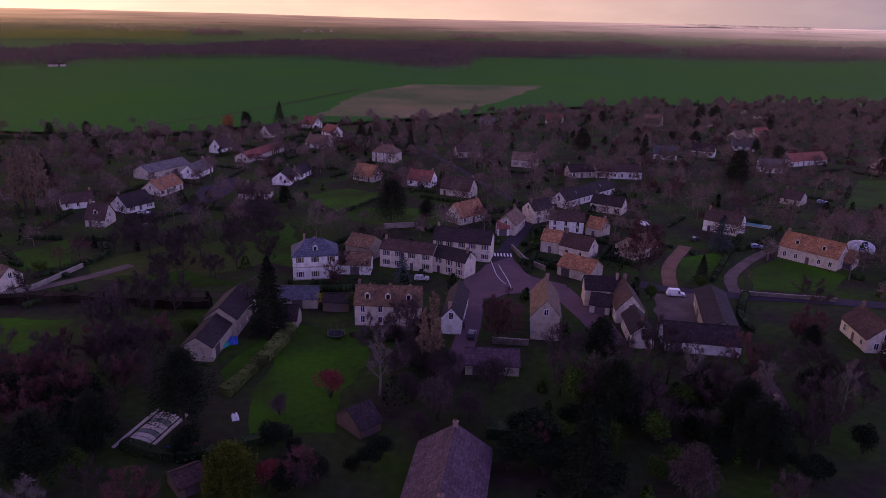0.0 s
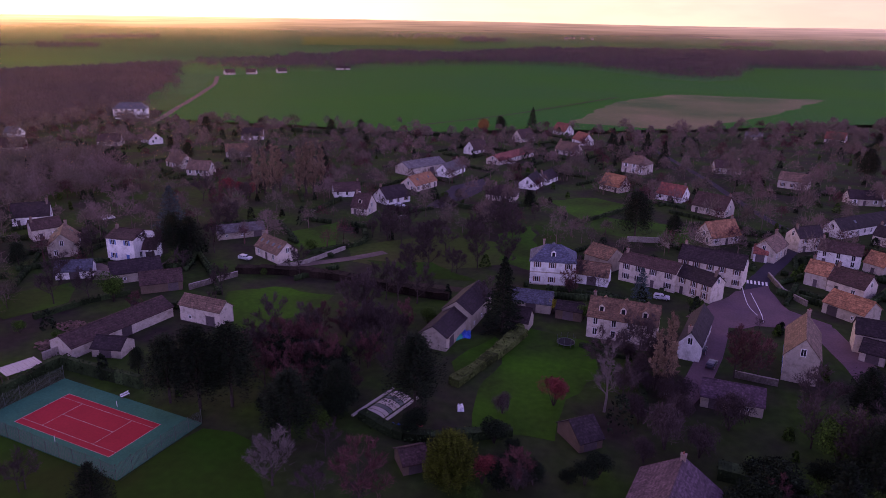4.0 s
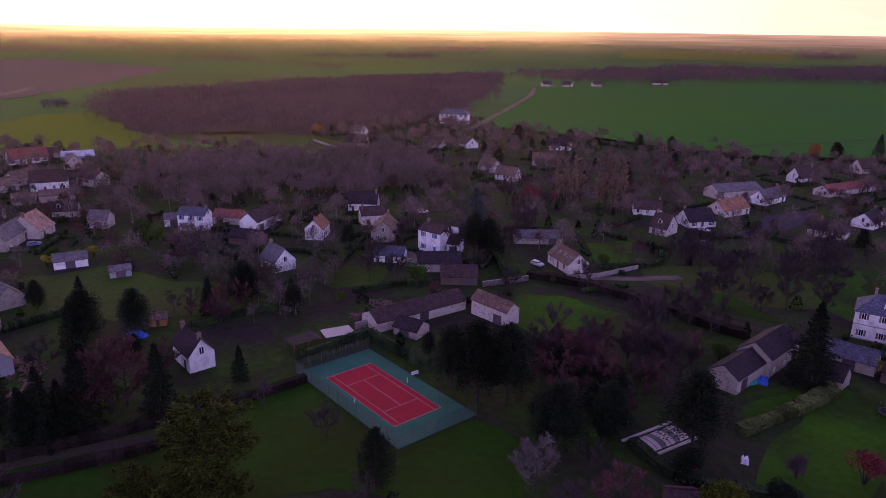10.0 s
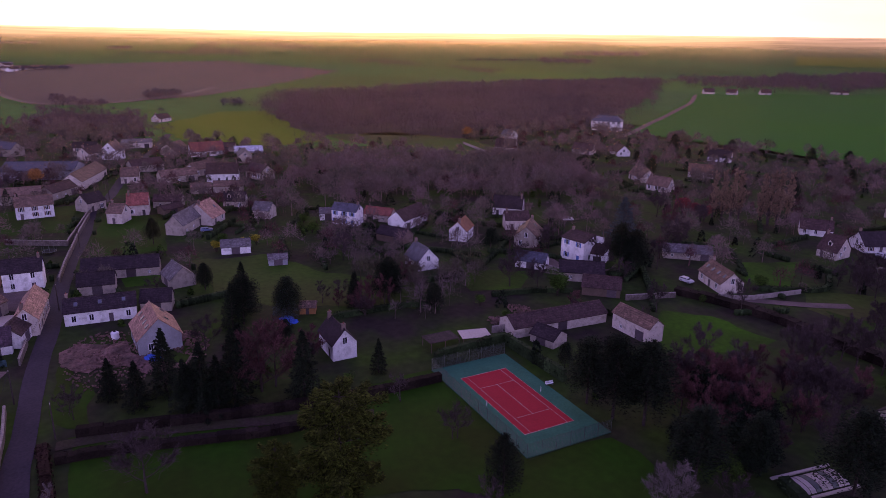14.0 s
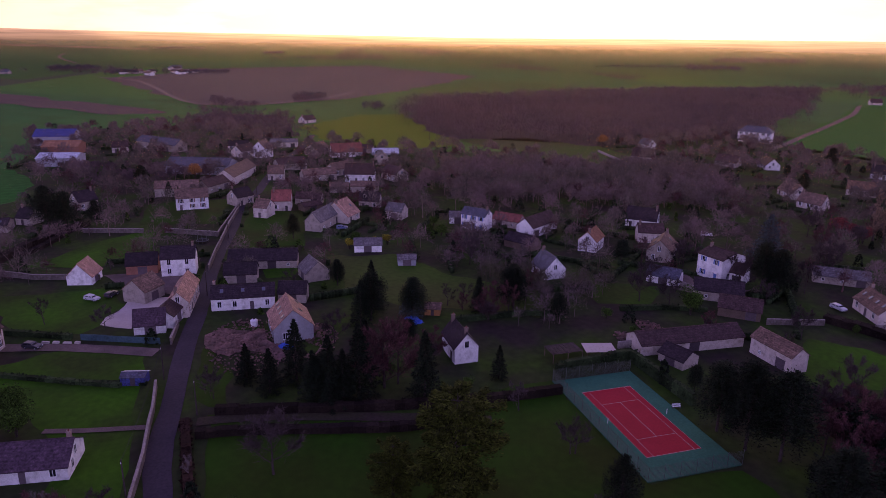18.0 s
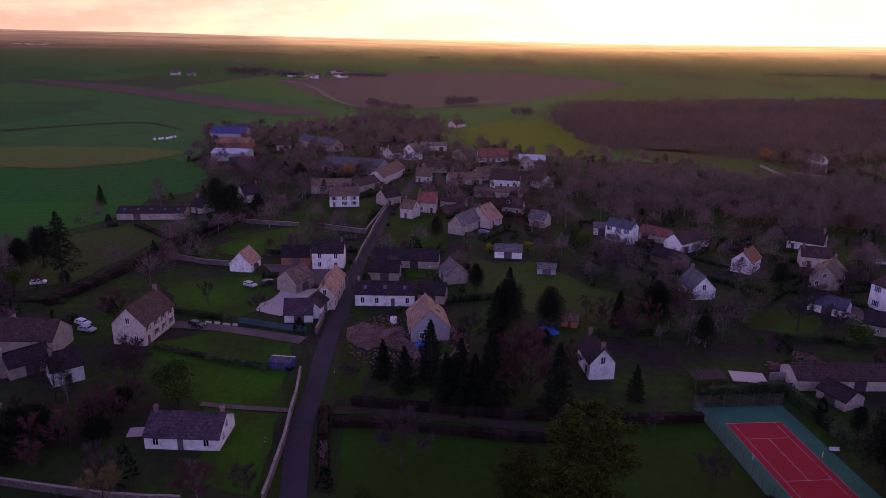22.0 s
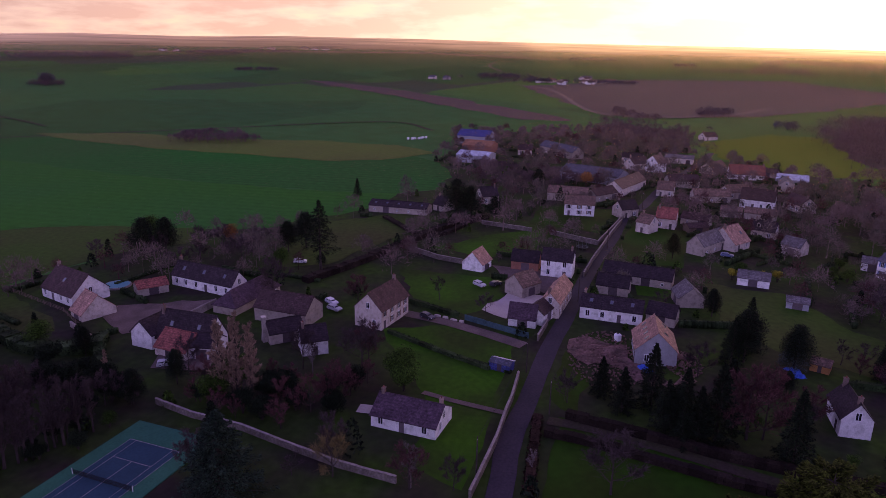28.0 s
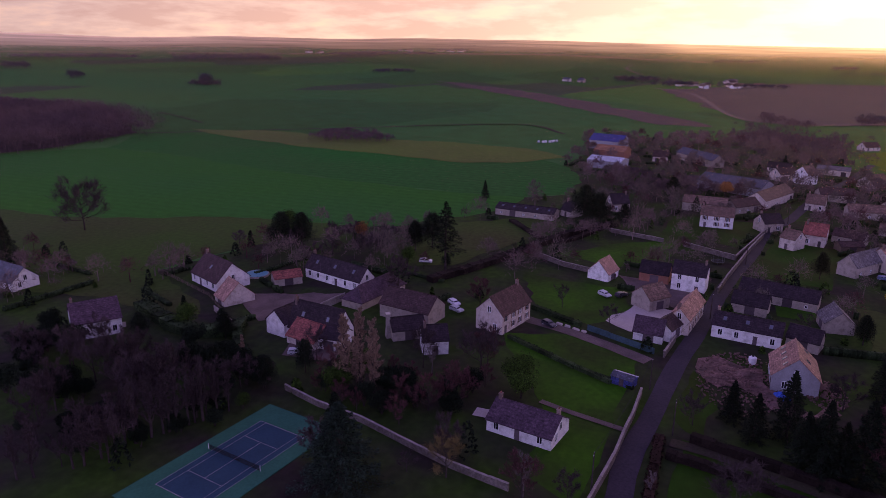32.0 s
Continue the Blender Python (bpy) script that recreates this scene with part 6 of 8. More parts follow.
# hedges
hedge([(-124.9, 3.5), (-118.5, 24.4), (-114.0, 41.9), (-110.6, 60.9), (-109.9, 69.9)], 2.2, 2, "hedge_brown")
hedge([(-117.9, -0.4), (-115.6, 9.9), (-107.4, 36.1), (-108.8, 44.3)], 1.8, 2.2, "hedge_brown")
hedge([(-117.5, 73.2), (-117.9, 92.7)], 3.2, 1.6, "hedge")
hedge([(-117.2, 92.5), (-96.3, 92.0)], 3.2, 1.6, "hedge")
hedge([(-39.7, 116.3), (-37.1, 129.0), (-34.3, 148.5)], 2, 2.5, "hedge_light")
hedge([(-40.5, 116.8), (-35.9, 131.1), (-32.9, 145.4)], 2, 2.5, "hedge_light")
hedge([(-39.3, 244.6), (-21.5, 281.3)], 1.6, 1.4, "hedge")
hedge([(-51.7, 98.9), (-41.6, 95.7), (-33.0, 99.1), (-24.7, 104.3)], 2, 2.5, "hedge")
hedge([(-157.5, -40.9), (-149.1, -26.3), (-142.3, -13.7)], 1.2, 1.4, "hedge")
hedge([(-188.1, -74.6), (-211.0, -63.8), (-256.1, -46.7), (-281.3, -31.2)], 2.4, 4, "hedge_brown")
hedge([(-179.2, -40.2), (-171.4, -25.5)], 1.6, 1.6, "hedge")
hedge([(-147.2, -23.3), (-141.6, -8.8)], 1, 1.2, "hedge")
hedge([(-120.1, 154.5), (-105.1, 159.3), (-87.5, 161.0), (-69.9, 159.0), (-56.8, 159.5)], 2.6, 4, "hedge_brown")
hedge([(-101.5, 261.6), (-80.1, 250.3), (-58.5, 267.4)], 2, 2, "hedge")
hedge([(-3.0, 120.9), (-6.4, 141.0), (-1.4, 144.2)], 1.6, 1.5, "hedge")
hedge([(85.3, 178.1), (77.4, 162.1), (76.1, 151.9)], 1.6, 2, "hedge")
hedge([(-17.3, 146.3), (-5.3, 144.0)], 1.2, 1.2, "hedge")
hedge([(-151.0, 62.8), (-148.7, 83.8), (-142.9, 90.4)], 1.8, 1.6, "hedge")
hedge([(-123.7, -2.0), (-99.0, -2.2)], 1.4, 2.2, "hedge_red")
hedge([(-143.9, 107.9), (-140.1, 120.9), (-135.0, 129.3)], 1.6, 1.6, "hedge")
hedge([(-119.1, -90.5), (-130.8, -102.3), (-138.7, -106.5)], 2.4, 3, "hedge")
hedge([(-137.7, -138.9), (-128.8, -116.0), (-134.2, -103.2)], 3, 5, "hedge")
hedge([(78.9, 186.4), (94.0, 213.1), (105.4, 232.6)], 1.8, 1.8, "hedge")
hedge([(9.7, 105.6), (23.7, 105.3)], 2.4, 4, "hedge")
hedge([(-110.1, 175.7), (-99.8, 192.4), (-105.1, 205.7)], 1.8, 1.8, "hedge")
hedge([(-19.7, 144.7), (-13.5, 142.6), (-3.8, 143.1)], 1.2, 1.2, "hedge")
hedge([(-250.2, 388.9), (-214.9, 394.6), (-164.5, 415.1), (-137.4, 415.2)], 3, 5, "hedge")
hedge([(-270.6, -72.0), (-246.8, -48.7), (-276.2, -34.6)], 1.4, 3, "hedge_brown")
# trees
tree("cone", -112.8, 477.6, 15)
tree("cone", -40.4, 380.0, 14)
tree("cone", -28.2, 392.5, 15)
tree("cone", -17.6, 373.0, 14)
tree("pine", -17.3, 234.1, 17)
tree("bluefir", 91.2, 214.6, 13)
tree("cone", 106.9, 367.4, 16)
tree("pine", 196.3, 540.4, 13)
tree("pine", 208.9, 542.7, 13)
tree("pine", 75.8, 379.3, 16)
tree("pine", 128.7, 297.5, 20)
tree("pine", -46.7, 393.5, 12)
tree("bluefir", -9.9, 180.0, 9)
tree("cone", 75.5, 186.1, 8.5)
tree("cone", -38.3, 145.2, 19)
tree("thuja", -29.8, 86.1, 10)
tree("pine", -43.3, 104.2, 16)
tree("pine", 34.8, 131.2, 12)
tree("cone", 23.2, 85.8, 19)
tree("pine", 33.0, 108.5, 14)
tree("poplar", -0.0, 129.3, 21)
tree("poplar", -2.2, 130.4, 16)
tree("birch", -10.4, 118.3, 15)
tree("redbare", 14.3, 145.1, 10)
tree("redbare", 58.8, 187.2, 17)
tree("bush", 11.6, 120.5, 7)
tree("bush", 1.1, 109.8, 8)
tree("bare", 26.5, 130.7, 10)
tree("birch", 49.8, 118.1, 14)
tree("birch", 61.4, 112.6, 13)
tree("birch", 78.3, 115.4, 13)
tree("bush", 40.4, 88.5, 9)
tree("redbush", -19.8, 116.8, 6)
tree("silverbare", -55.6, 76.0, 10)
tree("fruit", -90.2, 60.1, 5)
tree("thuja2", -72.9, 58.3, 11)
tree("redbare", -41.0, 76.8, 11)
tree("redbare", -59.3, 117.7, 7)
tree("redbare", -71.9, 114.2, 7)
tree("redbare", -77.6, 110.5, 7)
tree("pine", -80.7, 90.1, 17)
tree("pine", -75.9, 93.2, 17)
tree("pine", -87.4, 89.8, 14)
tree("pine", -59.1, 86.6, 14)
tree("pine", -56.2, 98.4, 11)
tree("cedar", -85.3, 36.5, 20)
tree("cedar", -88.6, 27.4, 11)
tree("cone", -135.7, 10.5, 9)
tree("cone", -129.9, 14.4, 10)
tree("cone", -133.5, 20.3, 14)
tree("cone", -124.1, 22.0, 11)
tree("cone", -121.4, 24.6, 15)
tree("cone", -120.6, 27.2, 12)
tree("cone", -122.2, 30.8, 16)
tree("pine", -123.7, 23.7, 10)
tree("cone", -116.7, 42.8, 15)
tree("cone", -119.6, 60.5, 8)
tree("bluefir", -158.1, 54.2, 10)
tree("pine", -158.8, 43.6, 13)
tree("cone", -157.0, 40.4, 12)
tree("pine", -154.1, 81.4, 12)
tree("cone", -155.4, 72.0, 10)
tree("redbare", -124.0, 36.6, 14)
tree("redbare", -124.7, 39.7, 13)
tree("redbare", -125.5, 34.3, 12)
tree("poplar", -169.5, 234.8, 23)
tree("poplar", -167.1, 237.2, 24)
tree("poplar", -164.9, 239.5, 25)
tree("poplar", -163.9, 243.5, 23)
tree("poplar", -154.5, 243.2, 24)
tree("poplar", -152.4, 245.4, 26)
tree("poplar", -150.2, 247.7, 26)
tree("poplar", -148.9, 251.9, 25)
tree("redbush", -180.7, 230.4, 7)
tree("redbush", -174.8, 230.7, 6)
tree("redbush", -168.6, 228.5, 6)
tree("bluefir", -162.1, 176.6, 17)
tree("orange", -133.4, 429.5, 10)
tree("orange", -389.7, 265.8, 9)
tree("greenbush", -135.2, 123.9, 7)
tree("pine", -127.2, 450.6, 10)
tree("pine", -280.6, 342.8, 13)
tree("pine", -258.7, 367.4, 11)
tree("bare", -101.9, 11.0, 11)
tree("fruit", -124.0, 26.9, 5)
tree("fruit", -106.5, 58.5, 5)
tree("fruit", -90.0, 61.0, 6)
tree("fruit", -162.1, 65.6, 5)
tree("fruit", -162.8, 70.7, 5)
tree("pine", -274.3, -42.9, 17)
tree("pine", -277.0, -37.5, 14)
tree("pine", -239.2, 37.7, 9)
tree("pine", -341.7, -13.4, 11)
tree("pine", -278.6, -27.9, 10)
tree("pine", -203.0, -74.8, 5)
tree("fir", -201.2, -74.5, 23)
tree("pine", -221.9, -87.3, 13)
tree("pine", -216.3, -91.5, 11)
tree("pine", -203.5, -129.2, 13)
tree("pine", -197.8, -133.6, 14)
tree("oak", -191.0, -216.7, 18)
tree("cone", -147.8, -201.8, 17)
tree("fir2", -88.3, -50.0, 16)
tree("poplar", -117.0, -64.8, 21)
tree("poplar", -118.0, -62.0, 22.5)
tree("poplar", -119.0, -59.2, 20)
tree("sapling", -99.4, -83.4, 13)
tree("sapling", -96.6, -84.6, 16)
tree("sapling", -94.4, -86.1, 15)
tree("sapling", -92.2, -87.2, 15)
tree("sapling", -90.1, -88.3, 13)
tree("sapling", -88.2, -89.4, 15)
tree("sapling", -82.2, -91.9, 14)
tree("sapling", -79.7, -92.5, 12)
tree("sapling", -76.9, -93.5, 13)
tree("sapling", -71.3, -98.6, 13)
tree("sapling", -69.7, -100.5, 12)
tree("sapling", -95.5, -85.6, 13)
tree("sapling", -91.0, -87.7, 14)
tree("sapling", -85.6, -90.7, 15)
tree("sapling", -83.9, -91.4, 13)
tree("sapling", -75.6, -94.6, 12)
tree("sapling", -101.5, -82.4, 12)
tree("greenbush", -128.8, -30.1, 7)
tree("bare", -135.2, -41.0, 11)
tree("bare", -175.3, -79.2, 11)
tree("birch", -132.4, -51.4, 8)
tree("bare", -127.4, -78.0, 8)
tree("birch", -97.1, -21.3, 9)
tree("birch", -105.0, -2.0, 5)
tree("poplar", -121.0, -93.4, 8)
tree("fruit", -183.1, -32.7, 6)
tree("fruit", -134.0, 3.2, 5)
tree("fruit", -131.0, 3.6, 5)
tree("orange", -352.2, 10.1, 9)
tree("cone", -307.1, -95.0, 9)
tree("yellowbush", -220.6, 53.4, 4)
tree("yellowbush", -219.8, 61.5, 4)
tree("yellowbush", -29.5, 160.9, 4)
tree("pine", -130.1, 456.0, 10)
tree("orange", -138.5, 447.0, 9)
tree("pine", -224.8, 395.0, 9)
tree("pine", -208.1, 403.8, 9)
tree("redbare", -169.5, 216.4, 9)
tree("redbare", -167.0, 206.1, 9)
tree("bare", -182.2, 217.1, 9)
tree("bush", -167.6, 225.2, 7)
tree("greenbush", -21.5, 160.4, 4)
tree("bare", -192.5, 85.4, 9)
tree("pine", -155.8, 81.9, 12)
tree("cone", -158.1, 72.8, 9)
tree("cone", -165.8, 45.7, 14)
tree("pine", -157.1, 54.1, 11)
tree("pine", -90.4, 261.3, 5)
tree("greenbush", -110.4, 179.3, 4)
tree("yellowbush", -221.7, 67.0, 4)
tree("bare", -147.6, 116.8, 9)
tree("bare", -141.9, 122.4, 8)
tree("greenbush", -95.0, 256.6, 4)
tree("pine", -142.4, 155.0, 15)
tree("pine", -137.3, 156.1, 14)
tree("bare", -144.8, 148.5, 11)
tree("pine", -177.8, 131.9, 8)
tree("pine", -60.2, 258.8, 8)
tree("pine", -5.0, 240.3, 9)
tree("redbare", 17.6, 145.3, 9)
tree("redbare", 12.8, 142.1, 10)
tree("greenbush", 33.3, 122.7, 7)
tree("greenbush", 28.7, 116.0, 8)
tree("bare", 45.7, 130.5, 12)
tree("bare", 47.9, 125.8, 11)
tree("redbare", 85.5, 143.4, 10)
tree("redbare", 63.5, 124.3, 11)
tree("bare", 54.1, 117.3, 10)
tree("pine", 55.0, 105.9, 12)
tree("pine", 54.6, 97.6, 13)
tree("bare", -6.3, 138.1, 10)
tree("bare", -7.5, 120.6, 9)
tree("bare", -12.6, 132.4, 10)
tree("bush", -28.1, 110.3, 4)
tree("bare", -76.1, 139.8, 9)
tree("bare", -73.7, 142.9, 10)
tree("bare", -72.0, 152.6, 10)
tree("bare", -68.7, 152.8, 10)
tree("bare", -63.4, 153.2, 10)
tree("bare", -76.2, 175.2, 8)
tree("redbare", -71.9, 115.2, 9)
tree("redbare", -75.9, 110.9, 9)
tree("redbare", -63.7, 107.7, 9)
tree("redbare", -66.0, 97.2, 9)
tree("bare", -44.5, 154.4, 9)
tree("bare", -57.6, 185.6, 9)
tree("bare", -28.1, 183.2, 8)
tree("redbush", -25.3, 88.9, 5)
tree("greenbush", -121.7, -63.4, 8)
tree("greenbush", -115.4, -65.4, 7)
tree("pine", -111.7, -80.8, 8)
tree("pine", -121.6, -77.3, 8)
tree("greenbush", -131.6, -118.4, 6)
tree("pine", -129.8, -104.9, 7)
tree("pine", -121.8, -123.8, 7)
tree("redbare", -176.1, -54.4, 8)
tree("greenbush", -220.6, -146.2, 8)
tree("bare", -217.4, -115.3, 8)
tree("orange", -218.2, -113.5, 8)
tree("bare", -215.8, -101.1, 8)
tree("greenbush", -200.6, -87.7, 6)
tree("orange", -182.3, 10.6, 4)
tree("bare", -100.5, -35.8, 9)
tree("yellowbare", -97.4, -34.8, 8)
tree("redbare", -96.6, -21.4, 8)
tree("cone", -92.4, -53.0, 15)
tree("bare", -134.0, -54.2, 9)
tree("redbare", -141.1, -41.2, 9)
tree("greenbush", -131.4, -31.8, 8)
tree("redbare", -152.1, 79.0, 8)
# groves between the gardens
grove("redbare", [(-87, 122), (-72, 130), (-58, 118), (-55, 101), (-71, 97), (-84, 106)], 24, 7)
grove("bare", [(15, 122), (37, 121), (62, 127), (96, 133), (79, 103), (47, 99), (35, 109)], 28, 9)
grove("bare", [(-119, 233), (-54, 247), (-49, 191), (-88, 186)], 22, 8)
grove("bare", [(-109, -155), (-115, -109), (-112, -81), (-78, -85), (-65, -99)], 38, 9)
grove("redbare", [(-112, -80), (-134, -39), (-124, -34), (-109, -40), (-110, -67)], 12, 7)
grove("bare", [(-398, -52), (-356, 25), (-274, -11), (-277, -37)], 16, 9)
grove("bare", [(68, 520), (397, 636), (211, 323), (62, 344)], 46, 9)
grove("redbare", [(-246, 382), (-161, 405), (-136, 279), (-174, 265)], 26, 8)
grove("bare", [(-91, 119), (-54, 139), (-48, 107), (-73, 99)], 20, 8)
grove("bare", [(-184, 134), (-152, 198), (-127, 152), (-163, 123)], 10, 8)
grove("bare", [(-105, 197), (-65, 265), (-45, 195), (-73, 166)], 22, 8)
grove("redbare", [(-167, 56), (-174, 99), (-150, 85), (-152, 66)], 8, 6)
grove("bare", [(-196, -153), (-219, -122), (-198, -94), (-185, -114)], 8, 8)
grove("bare", [(-404, 108), (-346, 148), (-289, 120), (-285, 84)], 16, 8)
grove("pine", [(67, 505), (372, 593), (211, 323), (62, 344)], 26, 10)
grove("pine", [(-340, 260), (-190, 396), (-145, 305), (-261, 199)], 12, 9)
grove("bare", [(-406, 343), (-180, 456), (-136, 288), (-252, 250)], 34, 9)
grove("greenbush", [(13, 122), (60, 122), (45, 94), (13, 91)], 12, 5)
grove("bare", [(-128, 456), (66, 465), (44, 342), (-36, 306)], 16, 7)
grove("bush", [(-14, 143), (-1, 141), (-3, 115), (-8, 107)], 6, 5)
grove("bare", [(-327, 57), (-307, 137), (-194, 84), (-224, 46)], 14, 7)
grove("greenbush", [(-327, 57), (-307, 137), (-194, 84), (-224, 46)], 10, 4)
grove("redbare", [(-234, 128), (-245, 212), (-159, 164), (-178, 101)], 10, 7)
grove("darkbush", [(-42, 98), (-33, 100), (-16, 104), (-7, 101), (-6, 88), (-38, 86)], 16, 4)
grove("darkbush", [(14, 111), (38, 112), (32, 89), (12, 88)], 16, 6)
grove("darkbush", [(-123, -110), (-121, -93), (-112, -82), (-110, -103)], 16, 5)
grove("darkbush", [(-117, -72), (-131, -38), (-118, -35), (-109, -57)], 18, 5)
grove("darkbush", [(-79, -114), (-109, -88), (-98, -79), (-70, -97)], 26, 3.5)
grove("darkbush", [(41, 121), (91, 123), (72, 92), (33, 91)], 18, 6)
grove("darkbush", [(-82, 115), (-64, 116), (-49, 88), (-65, 87)], 18, 6)
grove("darkbush", [(-119, -168), (-119, -121), (-98, -108), (-83, -121)], 20, 6)
grove("bush", [(-10, 136), (0, 143), (8, 110), (-7, 101)], 8, 6)
# woods
woods("wood", [(-640, 815), (-600, 805), (-552, 880), (-502, 910), (-493, 1008), (-434, 1122), (-330, 1232), (-233, 1250), (-118, 1124), (-60, 1046), (-8, 1034), (22, 1075), (40, 1252), (50, 1408), (234, 1474), (372, 1573), (495, 1656), (539, 1740), (507, 2127), (167, 2003), (-63, 1888), (-282, 1880), (-452, 1694), (-511, 1415), (-696, 1388), (-697, 1122), (-739, 900)], 7600, 14, M["wood"])
woods("wood", [(500, 1525), (668, 1544), (939, 1560), (1291, 1760), (1191, 1980), (1021, 2001), (833, 2116), (619, 1841)], 1900, 14, M["wood"])
woods("wood", [(-589, 198), (-486, 182), (-448, 188), (-442, 238), (-394, 262), (-398, 340), (-402, 395), (-430, 435), (-462, 488), (-525, 578), (-580, 650), (-650, 735), (-715, 830), (-752, 579), (-731, 366), (-683, 245)], 4600, 13, M["wood"])
woods("wood", [(-284, -409), (-335, -396), (-414, -404), (-473, -489), (-500, -616), (-489, -694)], 2200, 14, M["wood"])
woods("copse", [(-440, -272), (-442, -230), (-458, -211), (-495, -247), (-479, -279)], 240, 6, M["wood"])
woods("copse", [(-586, 10), (-485, 45), (-493, 83), (-618, 95), (-662, 39)], 330, 6.5, M["wood"])
woods("copse", [(-840, -717), (-866, -677), (-928, -729), (-903, -765)], 30, 10, M["wood"])
woods("copse", [(-1549, -1382), (-1733, -1148), (-1941, -1296), (-1716, -1509)], 200, 12, M["wood"])
woods("copse", [(-265, 123), (-239, 176), (-218, 223), (-282, 265), (-312, 264), (-322, 205), (-345, 146), (-306, 109)], 500, 9, M["twig_mass"], 330)
woods("copse", [(-416, -54), (-403, -13), (-363, 29), (-343, -7), (-352, -44)], 120, 6, M["wood"])
woods("copse", [(-1360, -222), (-1243, -90), (-1278, 76), (-1476, -95)], 80, 9, M["wood"])
woods("copse", [(1412, 4505), (2116, 4309), (1566, 3131), (1173, 3323)], 300, 12, M["wood"])
woods("copse", [(-720, 41), (-673, 77), (-698, 86), (-751, 44)], 60, 9, M["wood"])
woods("copse", [(-995, 2001), (-629, 2103), (-670, 2342), (-1045, 2301)], 160, 12, M["wood"])
woods("copse", [(-559, 42), (-502, 85), (-629, 102), (-693, 17)], 130, 8, M["wood"])
woods("copse", [(-752, 122), (-746, 160), (-773, 163), (-777, 132)], 40, 8, M["wood"])
woods("copse", [(-1359, 1117), (-1235, 1186), (-1313, 1271), (-1419, 1184)], 60, 10, M["wood"])
woods("copse", [(-187, 86), (-179, 110), (-160, 118), (-138, 88), (-143, 74)], 60, 7, M["scrub"])
woods("copse", [(-228, 89), (-223, 104), (-166, 99), (-172, 80), (-193, 71)], 45, 7, M["scrub"])
# bushes and small bare trees all through the gardens
woods("garden_scrub", village, 1100, 4.5, M["scrub"], 200, True)
woods("garden_trees", village, 2300, 9.5, M["twig_mass"], 360, True)
woods("garden_trees", village, 500, 8.0, M["twig_red"], 300, True)
evergreens("garden_evergreens", village, 620, 5.5, M["needle"], "dark evergreen shrubs and small conifers in the gardens")
evergreens("garden_shrubs", village, 420, 3.0, M["leaf_green"], "green leafy shrubs scattered through the gardens")
plot_hedges()
near_gardens = [(-195, -60), (-160, -75), (-60, -110), (60, -90), (140, 60), (150, 150), (80, 190), (-60, 195), (-150, 130), (-200, 60)]
for kind, count, tall in (("bare", 34, 8), ("redbare", 26, 7), ("bush", 26, 4), ("greenbush", 22, 3.5), ("fruit", 16, 4.5), ("pine", 10, 7)):
    rnd = random.Random(count)
    left = count
    while left:
        x, y = rnd.uniform(-200, 150), rnd.uniform(-110, 195)
        if inside(x, y, near_gardens) and 75 < math.hypot(x, y) < 205 and free(x, y, 2.5) and not on_open(x, y):
            tree(kind, round(x, 1), round(y, 1), round(tall * rnd.uniform(0.6, 1.25), 1))
            left -= 1
# belts of trees far out on the plain
BELTS = [(-2855, 569, -2896, 780, 14), (-2766, 868, -2776, 1047, 11), (-1508, 1336, -1396, 1562, 15), (-1287, 1070, -1231, 1199, 10), (-1443, 940, -1346, 1181, 4),
         (-712, 2017, -648, 2097, 16), (-1378, -188, -1395, -102, 11), (-1284, -85, -1294, -36, 9), (-1302, 23, -1318, 116, 6), (-2427, -988, -2729, -551, 18),
         (-2344, -28, -2392, 137, 6), (-2087, 266, -2101, 335, 9), (-3251, -468, -3412, -293, 11), (-1504, -1342, -1697, -1125, 15), (-1025, -1340, -1065, -1304, 15),
         (-899, -1019, -912, -996, 13), (-870, -747, -900, -704, 5), (-880, -729, -890, -717, 16), (-1385, -692, -1441, -617, 8), (-1271, -1657, -1548, -1477, 12),
         (-1854, -2136, -2206, -1963, 16), (-2042, -1223, -2265, -878, 8), (-692, 2009, -581, 2086, 15), (500, 2513, 1377, 2754, 15), (-408, 2723, -22, 2986, 9),
         (255, 3108, 777, 3288, 9), (970, 2518, 1255, 2586, 17), (-5, 2205, 153, 2268, 16), (801, 2993, 1236, 3162, 15), (-806, 132, -782, 169, 6), (-665, 176, -651, 195, 7)]
for k, (x0, y0, x1, y1, tall) in enumerate(BELTS):
    a, b = Vector((x0, y0)), Vector((x1, y1))
    out = ((a + b) / 2).normalized() * (18 + (b - a).length * 0.22)
    woods("tree_belt", [tuple(a), tuple(a.lerp(b, 0.5)), tuple(b), tuple(b.lerp(a, 0.15) + out), tuple(b.lerp(a, 0.8) + out)], int(24 + (b - a).length * 1.5), tall, M["belt"], 40)


